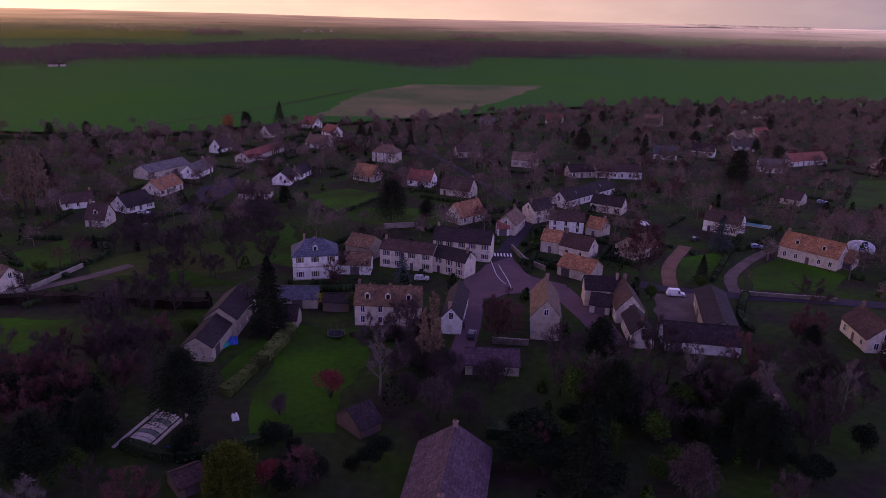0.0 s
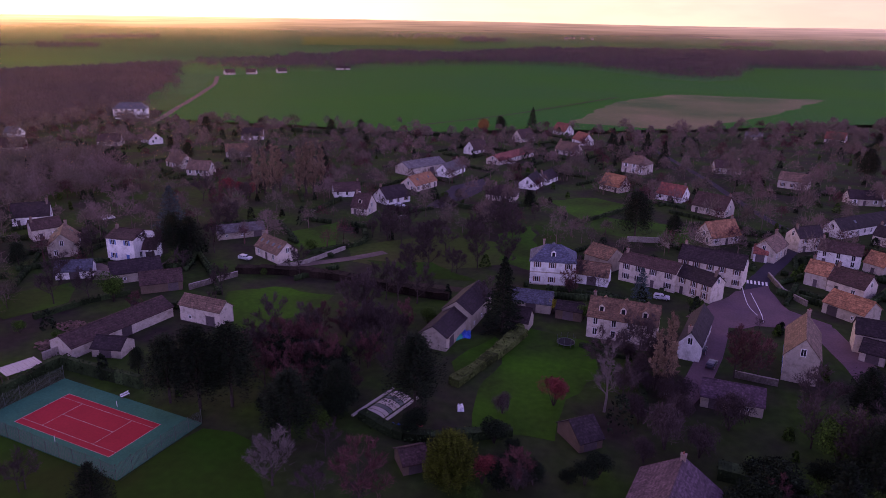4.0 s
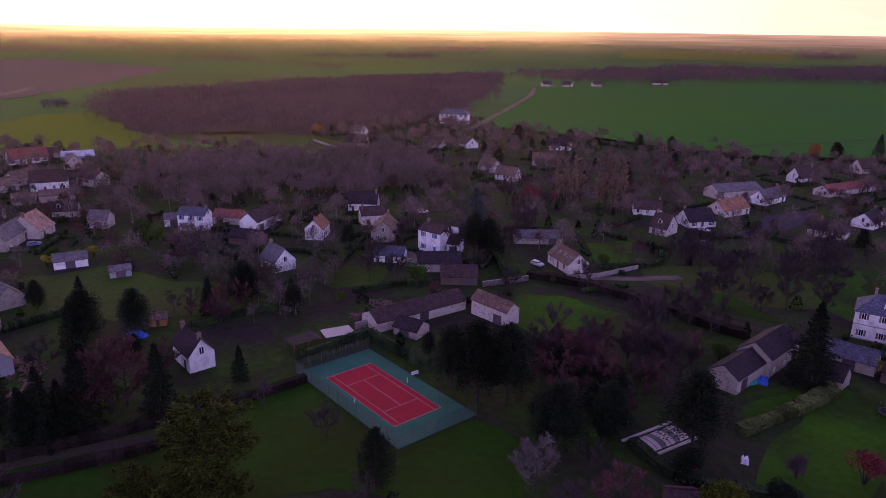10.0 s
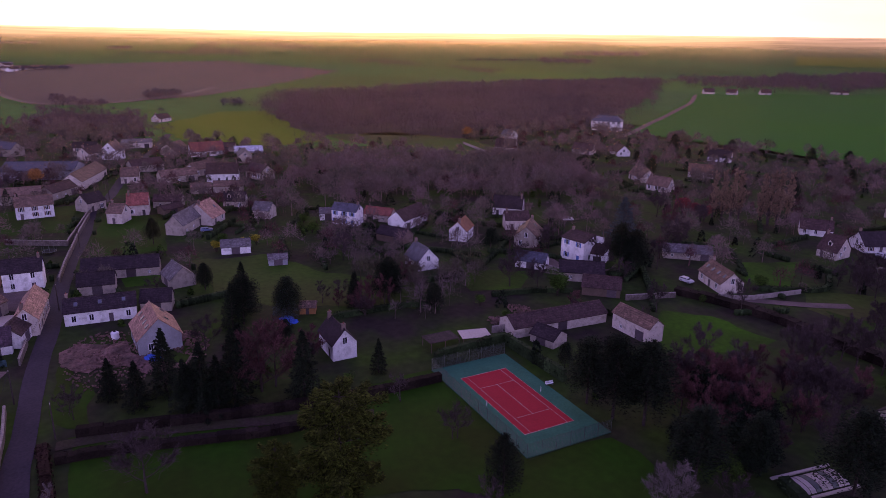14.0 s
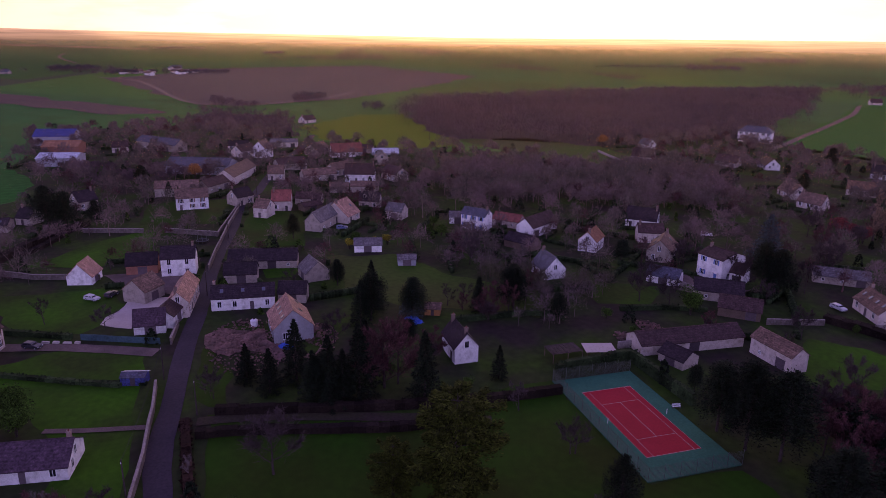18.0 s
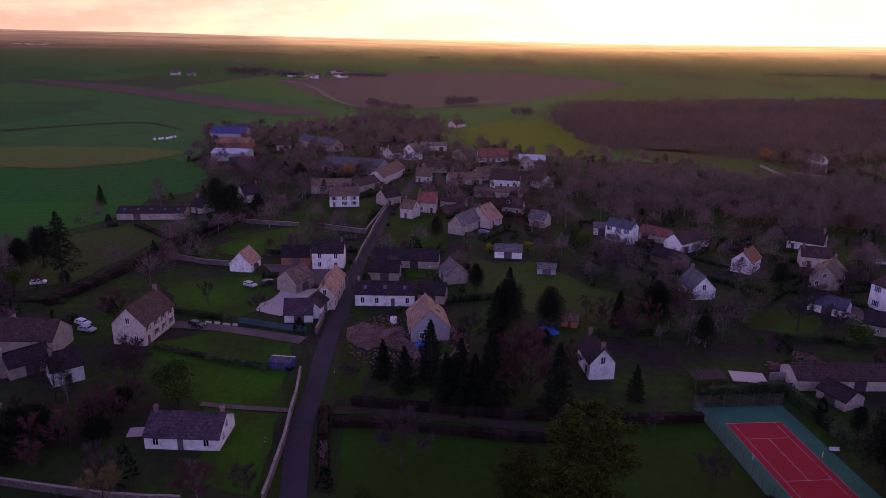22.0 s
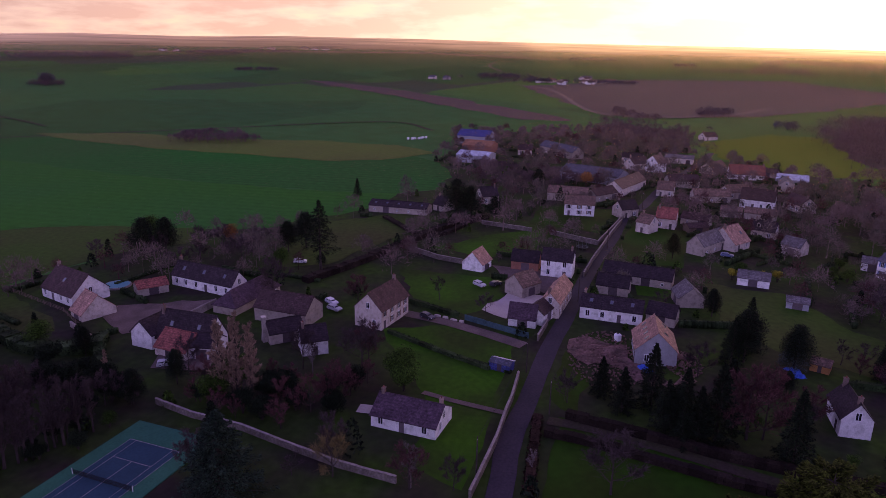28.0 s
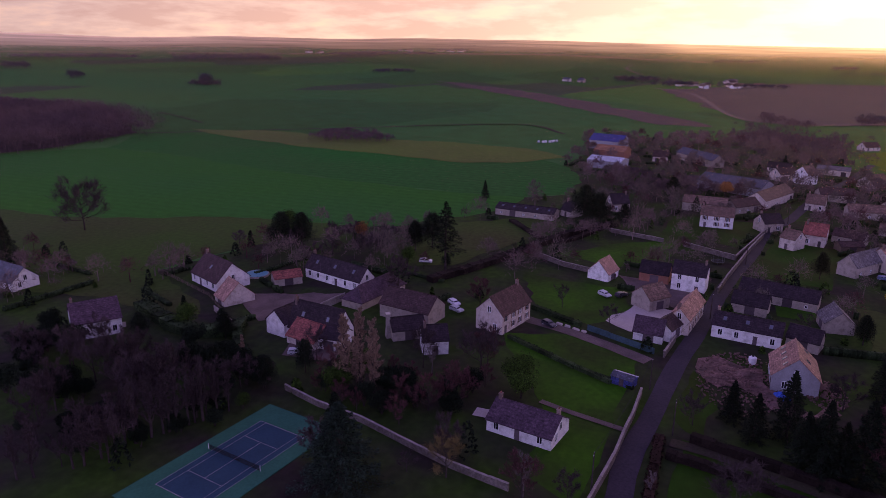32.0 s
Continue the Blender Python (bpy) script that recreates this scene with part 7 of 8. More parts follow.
# ---- tennis courts ----
def tennis_court(x, y, yaw, surface, surround, length, width, label, netted=True):
    base = put("tennis_court", None, m=pose(x, y, 0, 0, 0, yaw))
    tagged(base, label, "tennis court")
    put("surround", Build().box(-length / 2, length / 2, -width / 2, width / 2, -0.1, 0.2).mesh("surround", M[surround]), base)
    put("playing_surface", Build().box(-11.95, 11.95, -5.55, 5.55, 0.1, 0.206).mesh("playing_surface", M[surface]), base)
    lines = [(-11.885, 11.885, s * 5.485 - 0.03, s * 5.485 + 0.03) for s in (-1, 1)] + [(-11.885, 11.885, s * 4.115 - 0.03, s * 4.115 + 0.03) for s in (-1, 1)]
    lines += [(s * 11.845 - 0.05, s * 11.845 + 0.05, -5.485, 5.485) for s in (-1, 1)] + [(s * 6.4 - 0.04, s * 6.4 + 0.04, -4.115, 4.115) for s in (-1, 1)] + [(-6.4, 6.4, -0.04, 0.04)]
    for i, l in enumerate(lines):
        put("line", Build().box(l[0], l[1], l[2], l[3], 0.19, 0.211 + 0.001 * (i % 3)).mesh("line", M["court_line"]), base)
    for s in (-1, 1):
        put("net_post", Build().tube((0, s * 6.4, 0.2), (0, s * 6.4, 1.3), 0.06, 0.06, 8).mesh("net_post", M["frame_white"]), base)
    b = Build()
    for i in range(129):
        b.box(-0.01, 0.01, -6.4 + 0.1 * i - 0.012, -6.4 + 0.1 * i + 0.012, 0.25, 1.15)
    for i in range(10):
        b.box(-0.01, 0.01, -6.4, 6.4, 0.25 + 0.1 * i, 0.275 + 0.1 * i)
    if netted:
        put("net", b.mesh("net", M["net_cord"]), base)
    return base


def court_fence(corners, height):
    base = put("court_fence", None, m=Matrix.Translation((*corners[0], 0)))
    tagged(base, "dark green wire mesh fence on steel posts around the tennis court", "fence")
    o = Vector((*corners[0], 0))
    for a, b in zip(corners, corners[1:]):
        a, b = Vector((*a, 0)) - o, Vector((*b, 0)) - o
        d = b - a
        q = Matrix.Translation(a) @ Matrix.Rotation(math.atan2(d.y, d.x), 4, "Z")
        n = int(d.length / 3)
        for i in range(n + 1):
            put("post", Build().tube((d.length * i / n, 0, 0), (d.length * i / n, 0, height + 0.1), 0.05, 0.05, 6).mesh("post", M["steel"]), base, q)
        m = Build()
        for i in range(int(d.length / 0.22)):
            m.box(i * 0.22, i * 0.22 + 0.025, -0.01, 0.01, 0.05, height)
        for i in range(int(height / 0.22)):
            m.box(0, d.length, -0.01, 0.01, i * 0.22, i * 0.22 + 0.02)
        put("wire_mesh", m.mesh("wire_mesh", M["steel"]), base, q)


tennis_court(-95.9, 78.4, -4.5, "court_red", "court_green", 36, 18.5, "red clay-coloured tennis court with green surround and white lines", False)
c4, s4 = math.cos(radians(-4.5)), math.sin(radians(-4.5))
court_fence([(-95.9 + u * c4 - v * s4, 78.4 + u * s4 + v * c4) for u, v in ((-18, 9.2), (-18, -9.2), (18, -9.2), (18, 9.2))], 3.0)
tennis_court(-87.9, -70.9, -10.4, "court_blue", "court_green", 35, 17.5, "blue tennis court with green surround, white lines and a net")


# ---- cars ----
for nm, col in (("silver", (0.42, 0.43, 0.46)), ("white", (0.72, 0.72, 0.74)), ("dark", (0.03, 0.03, 0.04)), ("blue", (0.10, 0.14, 0.26))):
    material("paint_" + nm, col, 0.28, 0.04, 1.0, 6.0, 0.0, spec=0.6)
material("rubber", (0.025, 0.025, 0.027), 0.9, 0.2, 1.0, 6.0, 0.0)
material("tarp_blue", (0.05, 0.12, 0.50), 0.5, 0.25, 1.0, 3.0, 0.5)
material("tarp_green", (0.03, 0.28, 0.24), 0.5, 0.25, 1.0, 3.0, 0.5)
material("pool_teal", (0.10, 0.30, 0.34), 0.35, 0.12, 0.6, 3.0, 0.1)
CARS = {}


def car(kind, x, y, yaw):
    """A parked car built once for each paint: body, glasshouse, panes, wheels with tyres and rims, lamps."""
    if kind in CARS:
        return copy_thing(CARS[kind], pose(x, y, 0.2, 0, 0, yaw))
    van = kind == "van"
    paint = M["paint_white" if van else "paint_" + kind]
    name = "van" if van else "car"
    base = put(name, None, m=pose(x, y, 0.2, 0, 0, yaw))
    tagged(base, f"{'white' if van else kind} parked {'delivery van' if van else 'hatchback car'} on the ground", name, group="parked cars")
    CARS[kind] = base
    L, W, H = (4.9, 1.9, 2.0) if van else (4.2, 1.75, 1.45)
    side = [(-L / 2, 0.3), (L / 2, 0.3), (L / 2, 0.72), (L / 2 - 0.25, 0.88), (L / 2 - 1.1, 0.98), (-L / 2 + 0.2, 1.0), (-L / 2, 0.85)]
    b = Build()
    n = len(side)
    b.add([(px, -W / 2, pz) for px, pz in side] + [(px, W / 2, pz) for px, pz in side], [tuple(range(n - 1, -1, -1)), tuple(range(n, 2 * n))] + [(i, (i + 1) % n, n + (i + 1) % n, n + i) for i in range(n)])
    put("body", b.mesh("body", paint), base)
    top = [(-L / 2 + 0.15, 0.98), (L / 2 - 1.15, 0.96), (L / 2 - 1.9 if not van else L / 2 - 1.6, H - 0.05), (L / 2 - 2.2, H), (-L / 2 + 0.5, H - 0.02), (-L / 2 + 0.12, 1.2)]
    n = len(top)
    w0, w1 = W / 2 - 0.04, W / 2 - 0.2
    ys = [w0, w0, w1, w1, w1, w0]
    b = Build().add([(p[0], -k, p[1]) for p, k in zip(top, ys)] + [(p[0], k, p[1]) for p, k in zip(top, ys)], [tuple(range(n - 1, -1, -1)), tuple(range(n, 2 * n))] + [(i, (i + 1) % n, n + (i + 1) % n, n + i) for i in range(n)])
    put("cabin", b.mesh("cabin", paint), base)
    z1, z2 = 1.05, H - 0.16
    fx0, fx1 = L / 2 - 1.22, (L / 2 - 1.85 if not van else L / 2 - 1.58)
    put("windscreen", Build().add([(fx0 + 0.05, -w0 + 0.12, z1), (fx0 + 0.05, w0 - 0.12, z1), (fx1 + 0.08, w1 - 0.08, z2), (fx1 + 0.08, -w1 + 0.08, z2)], [(0, 1, 2, 3)]).mesh("windscreen", M["glass"]), base)
    for s in (-1, 1):
        ends = ((L / 2 - 1.4, L / 2 - 2.0),) if van else ((L / 2 - 1.45, L / 2 - 2.35), (L / 2 - 2.45, -L / 2 + 0.45))
        for a0, a1 in ends:
            put("side_window", Build().add([(a0, s * (w0 + 0.01), z1), (a1, s * (w0 + 0.01), z1), (a1, s * (w1 + 0.04), z2), (a0 - 0.35, s * (w1 + 0.04), z2)], [(0, 1, 2, 3)]).mesh("side_window", M["glass"]), base)
        for wx in (L / 2 - 0.8, -L / 2 + 0.8):
            wheel = put("wheel", Build().tube((wx, s * (W / 2 - 0.18), 0.31), (wx, s * (W / 2 + 0.01), 0.31), 0.31, 0.31, 14).mesh("tyre", M["rubber"]), base)
            put("rim", Build().tube((wx, s * (W / 2), 0.31), (wx, s * (W / 2 + 0.03), 0.31), 0.19, 0.17, 10).mesh("rim", M["paint_silver"]), wheel)
        put("headlight", Build().box(L / 2 - 0.06, L / 2 + 0.01, s * 0.65 - 0.14, s * 0.65 + 0.14, 0.62, 0.76).mesh("headlight", M["frame_white"]), base)
        put("tail_light", Build().box(-L / 2 - 0.01, -L / 2 + 0.05, s * 0.7 - 0.1, s * 0.7 + 0.1, 0.7, 0.9).mesh("tail_light", M["leaf_red"]), base)
    put("bumper", Build().box(L / 2 - 0.05, L / 2 + 0.06, -W / 2 + 0.1, W / 2 - 0.1, 0.34, 0.5).mesh("bumper", M["rubber"]), base)
    put("number_plate", Build().box(L / 2 + 0.06, L / 2 + 0.07, -0.26, 0.26, 0.38, 0.48).mesh("number_plate", M["frame_white"]), base)
    return base


# ---- street things ----
def pole_line(spots, extra):
    tops = []
    for x, y in spots + [extra]:
        base = put("utility_pole", None, m=pose(x, y, 0))
        tagged(base, "weathered wooden utility pole beside the lane", "pole", group="utility poles")
        put("shaft", Build().tube((0, 0, -0.3), (0, 0, 7.6), 0.15, 0.1, 8).mesh("shaft", M["bark"]), base)
        put("crossarm", Build().box(-0.6, 0.6, -0.05, 0.05, 7.1, 7.22).mesh("crossarm", M["wood"]), base)
        for s in (-0.5, 0.0, 0.5):
            put("insulator", Build().tube((s, 0, 7.22), (s, 0, 7.4), 0.05, 0.04, 6).mesh("insulator", M["frame_white"]), base)
        tops.append(Vector((x, y, 7.4)))
    for a, b in zip(tops[:-1], tops[1:-1]):
        for s in (-0.5, 0.5):
            off = Vector((s, 0, 0))
            pts = [a.lerp(b, i / 10) - a + off - Vector((0, 0, 1.2 * 4 * (i / 10) * (1 - i / 10))) for i in range(11)]
            ring = [Vector((0, math.cos(2.094 * k) * 0.022, math.sin(2.094 * k) * 0.022)) for k in range(3)]
            vs = [p + r for p in pts for r in ring]
            fs = [(3 * i + k, 3 * i + (k + 1) % 3, 3 * i + 3 + (k + 1) % 3, 3 * i + 3 + k) for i in range(10) for k in range(3)]
            ob = put("overhead_wire", mesh_of("overhead_wire", vs, fs, M["rubber"]), m=Matrix.Translation(a))
            tagged(ob, "black overhead wire slung between the poles", "wire", group="overhead wires")


def zebra(x, y, yaw):
    base = put("zebra_crossing", None, m=pose(x, y, 0, 0, 0, yaw))
    tagged(base, "white zebra crossing painted across the village street", "crossing", kind="structure")
    for i in range(7):
        put("stripe", Build().box(-3.2 + i, -2.7 + i, -1.4, 1.4, 0.2, 0.29).mesh("stripe", M["road_paint"]), base)


def marking(points):
    line = smooth_line(points, 2)
    b = Build()
    for p, q in zip(line, line[1:]):
        d = (q - p)
        s = Vector((-d.y, d.x, 0)).normalized() * 0.09
        b.add([(*(p - s).xy, 0.3), (*(q - s).xy, 0.3), (*(q + s).xy, 0.3), (*(p + s).xy, 0.3)], [(0, 1, 2, 3)])
    tagged(put("road_marking", b.mesh("road_marking", M["road_paint"])), "white painted line curving across the square", "marking", kind="structure")


def pool_shelter(x, y, yaw, length):
    base = put("pool_shelter", None, m=pose(x, y, 0, 0, 0, yaw))
    tagged(base, "low slatted pale pool shelter with a raised edge", "shelter")
    n = 9
    for i in range(n):
        x0 = -length / 2 + length * i / n
        b = Build()
        for k in range(6):
            a0, a1 = math.pi * k / 6, math.pi * (k + 1) / 6
            b.add([(x0, -2.2 * math.cos(a0), 0.1 + 0.75 * math.sin(a0)), (x0 + length / n - 0.12, -2.2 * math.cos(a0), 0.1 + 0.75 * math.sin(a0)),
                   (x0 + length / n - 0.12, -2.2 * math.cos(a1), 0.1 + 0.75 * math.sin(a1)), (x0, -2.2 * math.cos(a1), 0.1 + 0.75 * math.sin(a1))], [(0, 1, 2, 3)])
        put("panel", b.mesh("panel", M["concrete" if i % 3 else "steel"]), base)
    for s in (-1, 1):
        put("rail", Build().box(-length / 2 - 1, length / 2 + 1, s * 3.0 - 0.25, s * 3.0 + 0.25, 0, 0.3).mesh("rail", M["concrete"]), base)


def glasshouse(x, y, yaw):
    """A round-ended domed greenhouse: ribs and panes."""
    base = put("greenhouse", None, m=pose(x, y, 0, 0, 0, yaw))
    tagged(base, "round domed glass greenhouse with white ribs beside the villa", "greenhouse")
    r, n = 4.2, 14
    prof = [(1.0, 0.1), (1.0, 2.0), (0.9, 2.9), (0.62, 3.6), (0.25, 4.0)]
    for i in range(n):
        a, a2 = 6.28319 * i / n, 6.28319 * (i + 1) / n
        b, p = Build(), Build()
        for (k0, z0), (k1, z1) in zip(prof, prof[1:]):
            b.tube((r * k0 * math.cos(a), r * k0 * math.sin(a), z0), (r * k1 * math.cos(a), r * k1 * math.sin(a), z1), 0.06, 0.06, 4)
            p.add([(r * k0 * math.cos(a), r * k0 * math.sin(a), z0), (r * k0 * math.cos(a2), r * k0 * math.sin(a2), z0), (r * k1 * math.cos(a2), r * k1 * math.sin(a2), z1), (r * k1 * math.cos(a), r * k1 * math.sin(a), z1)], [(0, 1, 2, 3)])
        put("rib", b.mesh("rib", M["frame_white"]), base)
        put("pane", p.mesh("pane", M["roof_pale"]), base)
    put("cap", Build().tube((0, 0, 3.95), (0, 0, 4.1), r * 0.27, 0.2, 14).mesh("cap", M["frame_white"]), base)


def round_pool(x, y):
    base = put("garden_pool", None, m=pose(x, y, 0))
    tagged(base, "round garden swimming pool with teal cover and pale rim", "pool")
    put("rim", Build().tube((0, 0, -0.1), (0, 0, 0.5), 3.9, 3.8, 28).mesh("rim", M["plaster"]), base)
    put("cover", Build().tube((0, 0, 0.4), (0, 0, 0.56), 3.5, 3.4, 28).mesh("cover", M["pool_teal"]), base)


def pool_cover(x, y, length, width, yaw):
    base = put("swimming_pool", None, m=pose(x, y, 0, 0, 0, yaw))
    tagged(base, "rectangular swimming pool under a turquoise cover", "pool")
    put("coping", Build().box(-length / 2 - 0.6, length / 2 + 0.6, -width / 2 - 0.6, width / 2 + 0.6, -0.1, 0.18).mesh("coping", M["concrete"]), base)
    put("cover", Build().box(-length / 2, length / 2, -width / 2, width / 2, 0.1, 0.3).mesh("cover", M["pool_teal"]), base)


def trampoline(x, y):
    base = put("trampoline", None, m=pose(x, y, 0))
    tagged(base, "round black garden trampoline on steel legs", "trampoline")
    put("mat", Build().tube((0, 0, 0.8), (0, 0, 0.86), 1.9, 1.9, 20).mesh("mat", M["rubber"]), base)
    for i in range(8):
        a = 6.2832 * i / 8
        put("leg", Build().tube((2 * math.cos(a), 2 * math.sin(a), 0), (2 * math.cos(a), 2 * math.sin(a), 2.4), 0.04, 0.04, 5).mesh("leg", M["steel"]), base)
    ring = Build()
    for i in range(20):
        a, a2 = 6.2832 * i / 20, 6.2832 * (i + 1) / 20
        ring.tube((2 * math.cos(a), 2 * math.sin(a), 0.85), (2 * math.cos(a2), 2 * math.sin(a2), 0.85), 0.08, 0.08, 4)
    put("rim", ring.mesh("rim", M["steel"]), base)


def shed_blue(x, y, yaw):
    base = put("garden_shed", None, m=pose(x, y, 0, 0, 0, yaw))
    tagged(base, "small blue-grey metal garden shed with a pale ridge", "shed")
    put("wall", Build().box(-2.4, 2.4, -1.5, 1.5, 0, 2).mesh("wall", M["roof_blue"]), base)
    for s in (-1, 1):
        put("roof_panel", Build().add([(-2.6, s * 1.7, 1.95), (2.6, s * 1.7, 1.95), (2.6, 0, 2.6), (-2.6, 0, 2.6), (-2.6, s * 1.7, 1.85), (2.6, s * 1.7, 1.85), (2.6, 0, 2.5), (-2.6, 0, 2.5)],
                                      [(0, 1, 2, 3), (7, 6, 5, 4), (0, 4, 5, 1), (1, 5, 6, 2), (3, 7, 4, 0)]).mesh("roof_panel", M["roof_slate" if s < 0 else "roof_pale"]), base)
    put("door", Build().box(-0.5, 0.5, -1.56, -1.5, 0, 1.85).mesh("door", M["shutter_dark"]), base)


def water_tank(x, y):
    base = put("water_tank", None, m=pose(x, y, 0))
    tagged(base, "white plastic water tank on the building plot", "tank")
    put("tank", Build().tube((0, 0, 0), (0, 0, 1.5), 0.9, 0.9, 16).tube((0, 0, 1.5), (0, 0, 1.8), 0.9, 0.45, 16).mesh("tank", M["frame_white"]), base)
    put("lid", Build().tube((0, 0, 1.8), (0, 0, 1.9), 0.3, 0.28, 12).mesh("lid", M["rubber"]), base)


def rubble(x, y, r):
    rng = np.random.default_rng(int(abs(x) * 7))
    b = Build()
    for i in range(int(r * 45)):
        a, k = rng.uniform(0, 6.2832), r * rng.uniform(0, 1) ** 0.6
        s = rng.uniform(0.07, 0.3)
        b.box(-s, s, -s * 0.7, s * 0.7, 0, s, pose(k * math.cos(a), k * 0.6 * math.sin(a), 0.05 + 0.5 * max(0, 1 - k / r) * rng.uniform(0, 1), rng.uniform(-30, 30), rng.uniform(-30, 30), rng.uniform(0, 360)))
    tagged(put("rubble_heap", b.mesh("rubble_heap", M["rubble"]), m=pose(x, y, 0.05)), "spread of broken bricks and earth on the building plot", "rubble", kind="stuff")


def bench(x, y, yaw):
    base = put("bench", None, m=pose(x, y, 0.2, 0, 0, yaw))
    tagged(base, "white slatted bench at the side of the court", "bench")
    for k in range(3):
        put("seat_slat", Build().box(-0.9, 0.9, -0.2 + 0.15 * k, -0.08 + 0.15 * k, 0.44, 0.48).mesh("seat_slat", M["frame_white"]), base)
        put("back_slat", Build().box(-0.9, 0.9, 0.26, 0.29, 0.55 + 0.14 * k, 0.65 + 0.14 * k).mesh("back_slat", M["frame_white"]), base)
    for s in (-0.75, 0.75):
        put("leg", Build().box(s - 0.04, s + 0.04, -0.2, 0.28, 0, 0.44).mesh("leg", M["steel"]), base)


def bales(x, y, yaw, length):
    n = max(6, int(length / 2.4))
    for i in range(n):
        m = pose(x, y, 0, 0, 0, yaw) @ pose(-length / 2 + length * i / n, random.uniform(-1.5, 1.5), 0.9, 0, 90, random.uniform(-20, 20))
        ob = put("silage_bale", Build().tube((0, -0.0, -0.75), (0, 0, -0.6), 0.7, 0.9, 12).tube((0, 0, -0.6), (0, 0, 0.6), 0.9, 0.9, 12).tube((0, 0, 0.6), (0, 0, 0.75), 0.9, 0.7, 12).mesh("silage_bale", M["frame_white"]), m=m)
        tagged(ob, "round silage bale wrapped in shiny white film", "bale", group="silage bales")


def carport(x, y, yaw, length, mat):
    base = put("lean_to", None, m=pose(x, y, 0, 0, 0, yaw))
    tagged(base, "open lean-to shelter with a corrugated roof on posts", "shelter")
    n = int(length / 0.5)
    for i in range(max(2, n)):
        put("roof_sheet", Build().box(-length / 2 + i * 0.5, -length / 2 + i * 0.5 + 0.47, -2.4, 2.4, 2.3 + 0.03 * (i % 2), 2.36 + 0.03 * (i % 2)).mesh("roof_sheet", M[mat]), base)
    for sx in (-1, 0, 1):
        for sy in (-1, 1):
            put("post", Build().box(sx * length * 0.46 - 0.07, sx * length * 0.46 + 0.07, sy * 2.2 - 0.07, sy * 2.2 + 0.07, 0, 2.3).mesh("post", M["wood"]), base)


def tarpaulin(x, y, size, mat):
    rng = np.random.default_rng(int(abs(x * 13 + y)))
    n = 9
    b = Build()
    vs = []
    for i in range(n):
        for j in range(n):
            e = min(i, j, n - 1 - i, n - 1 - j)
            vs.append(((i / (n - 1) - 0.5) * size * rng.uniform(0.9, 1.1), (j / (n - 1) - 0.5) * size * 0.6 * rng.uniform(0.9, 1.1), 0.05 + (0.25 + 0.5 * rng.uniform()) * (e > 0)))
    b.add(vs, [(i * n + j, (i + 1) * n + j, (i + 1) * n + j + 1, i * n + j + 1) for i in range(n - 1) for j in range(n - 1)])
    word = {"tarp_blue": "crumpled blue", "tarp_green": "crumpled green", "leaf_red": "crumpled red", "frame_white": "crumpled white"}[mat]
    tagged(put("tarpaulin", b.mesh("tarpaulin", M[mat]), m=pose(x, y, 0, 0, 0, (x * 37) % 180)), f"{word} tarpaulin thrown over a garden heap", "tarpaulin")


def hamlet(x, y, n):
    rnd = random.Random(int(abs(x)))
    for i in range(n):
        house("farm_building", x + rnd.uniform(-45, 45), y + rnd.uniform(-45, 45), rnd.uniform(0, 180), rnd.uniform(10, 19), 8, 4, 7, rnd.choice(("cream", "white", "stone")), rnd.choice(("brown", "slate", "tan")), chimneys=0)


# parked cars
car("van", 64.7, 174.6, -8)
car("blue", 105.6, 219.6, -2)
car("dark", 111.7, 220.4, -73)
car("blue", 160.8, 285.0, -18)
car("dark", 87.3, 226.5, 46)
car("silver", 1.5, 130.0, 64)
car("white", 8.7, 135.9, 78)
car("silver", -4.6, 181.8, 3)
car("silver", -124.4, 164.4, -1)
car("silver", -196.8, -23.1, 49)
car("dark", -198.5, -18.4, 145)
car("dark", -168.6, -33.2, 57)
car("silver", -128.8, -84.0, 113)
car("white", -173.1, -61.1, 54)
car("silver", -168.7, -58.8, 65)
car("white", -205.6, -83.1, 103)
car("dark", 8.4, 145.7, 78)
car("dark", 6.3, 152.2, 84)
car("silver", -107.6, 241.5, -9)
car("white", -91.4, 346.3, 33)
car("blue", -246.2, 56.9, 84)
car("white", -195.0, 181.5, 61)
car("dark", -99.6, 225.9, 55)
# poles along the lane
poles = [(-102.5, -11.2), (-143.0, -5.5), (-190.3, 5.9), (-246.5, 16.3), (-313.3, 34.2)]
pole_other = (-125.7, 0.2)
zebra(19.5, 205.7, -1)
marking([(15.9, 200.3), (17.0, 186.5), (19.0, 179.9)])
marking([(18.0, 196.3), (19.9, 182.1), (20.2, 175.7)])
pool_shelter(-49.2, 104.1, 77, 10.4)
glasshouse(139.2, 218.2, -23)
round_pool(-173.1, -126.6)
trampoline(-244.5, 7.5)
trampoline(-22.9, 144.2)
shed_blue(-143.5, -11.0, 73)
water_tank(-165.5, 15.5)
rubble(-154.1, 12.9, 16)
rubble(-154.8, 29.6, 7)
bench(-96.5, 88.0, 80)
bales(-507.1, -108.9, 133, 17.8)
carport(-124.0, 78.8, 86, 7.8, "roof_dark")
carport(-121.6, 86.7, 72, 7.3, "concrete")
rubble(-128.2, 98.9, 4)
rubble(-131.2, 108.4, 5)
tarpaulin(-155.4, 53.9, 5, "tarp_blue")
tarpaulin(-42.4, 99.8, 4, "leaf_red")
tarpaulin(-43.8, 98.0, 4, "tarp_blue")
tarpaulin(-149.9, 20.9, 4, "tarp_blue")
tarpaulin(-46.8, 138.0, 3, "tarp_green")
tarpaulin(-45.7, 140.4, 4, "tarp_blue")
tarpaulin(-35.9, 108.9, 2.2, "frame_white")
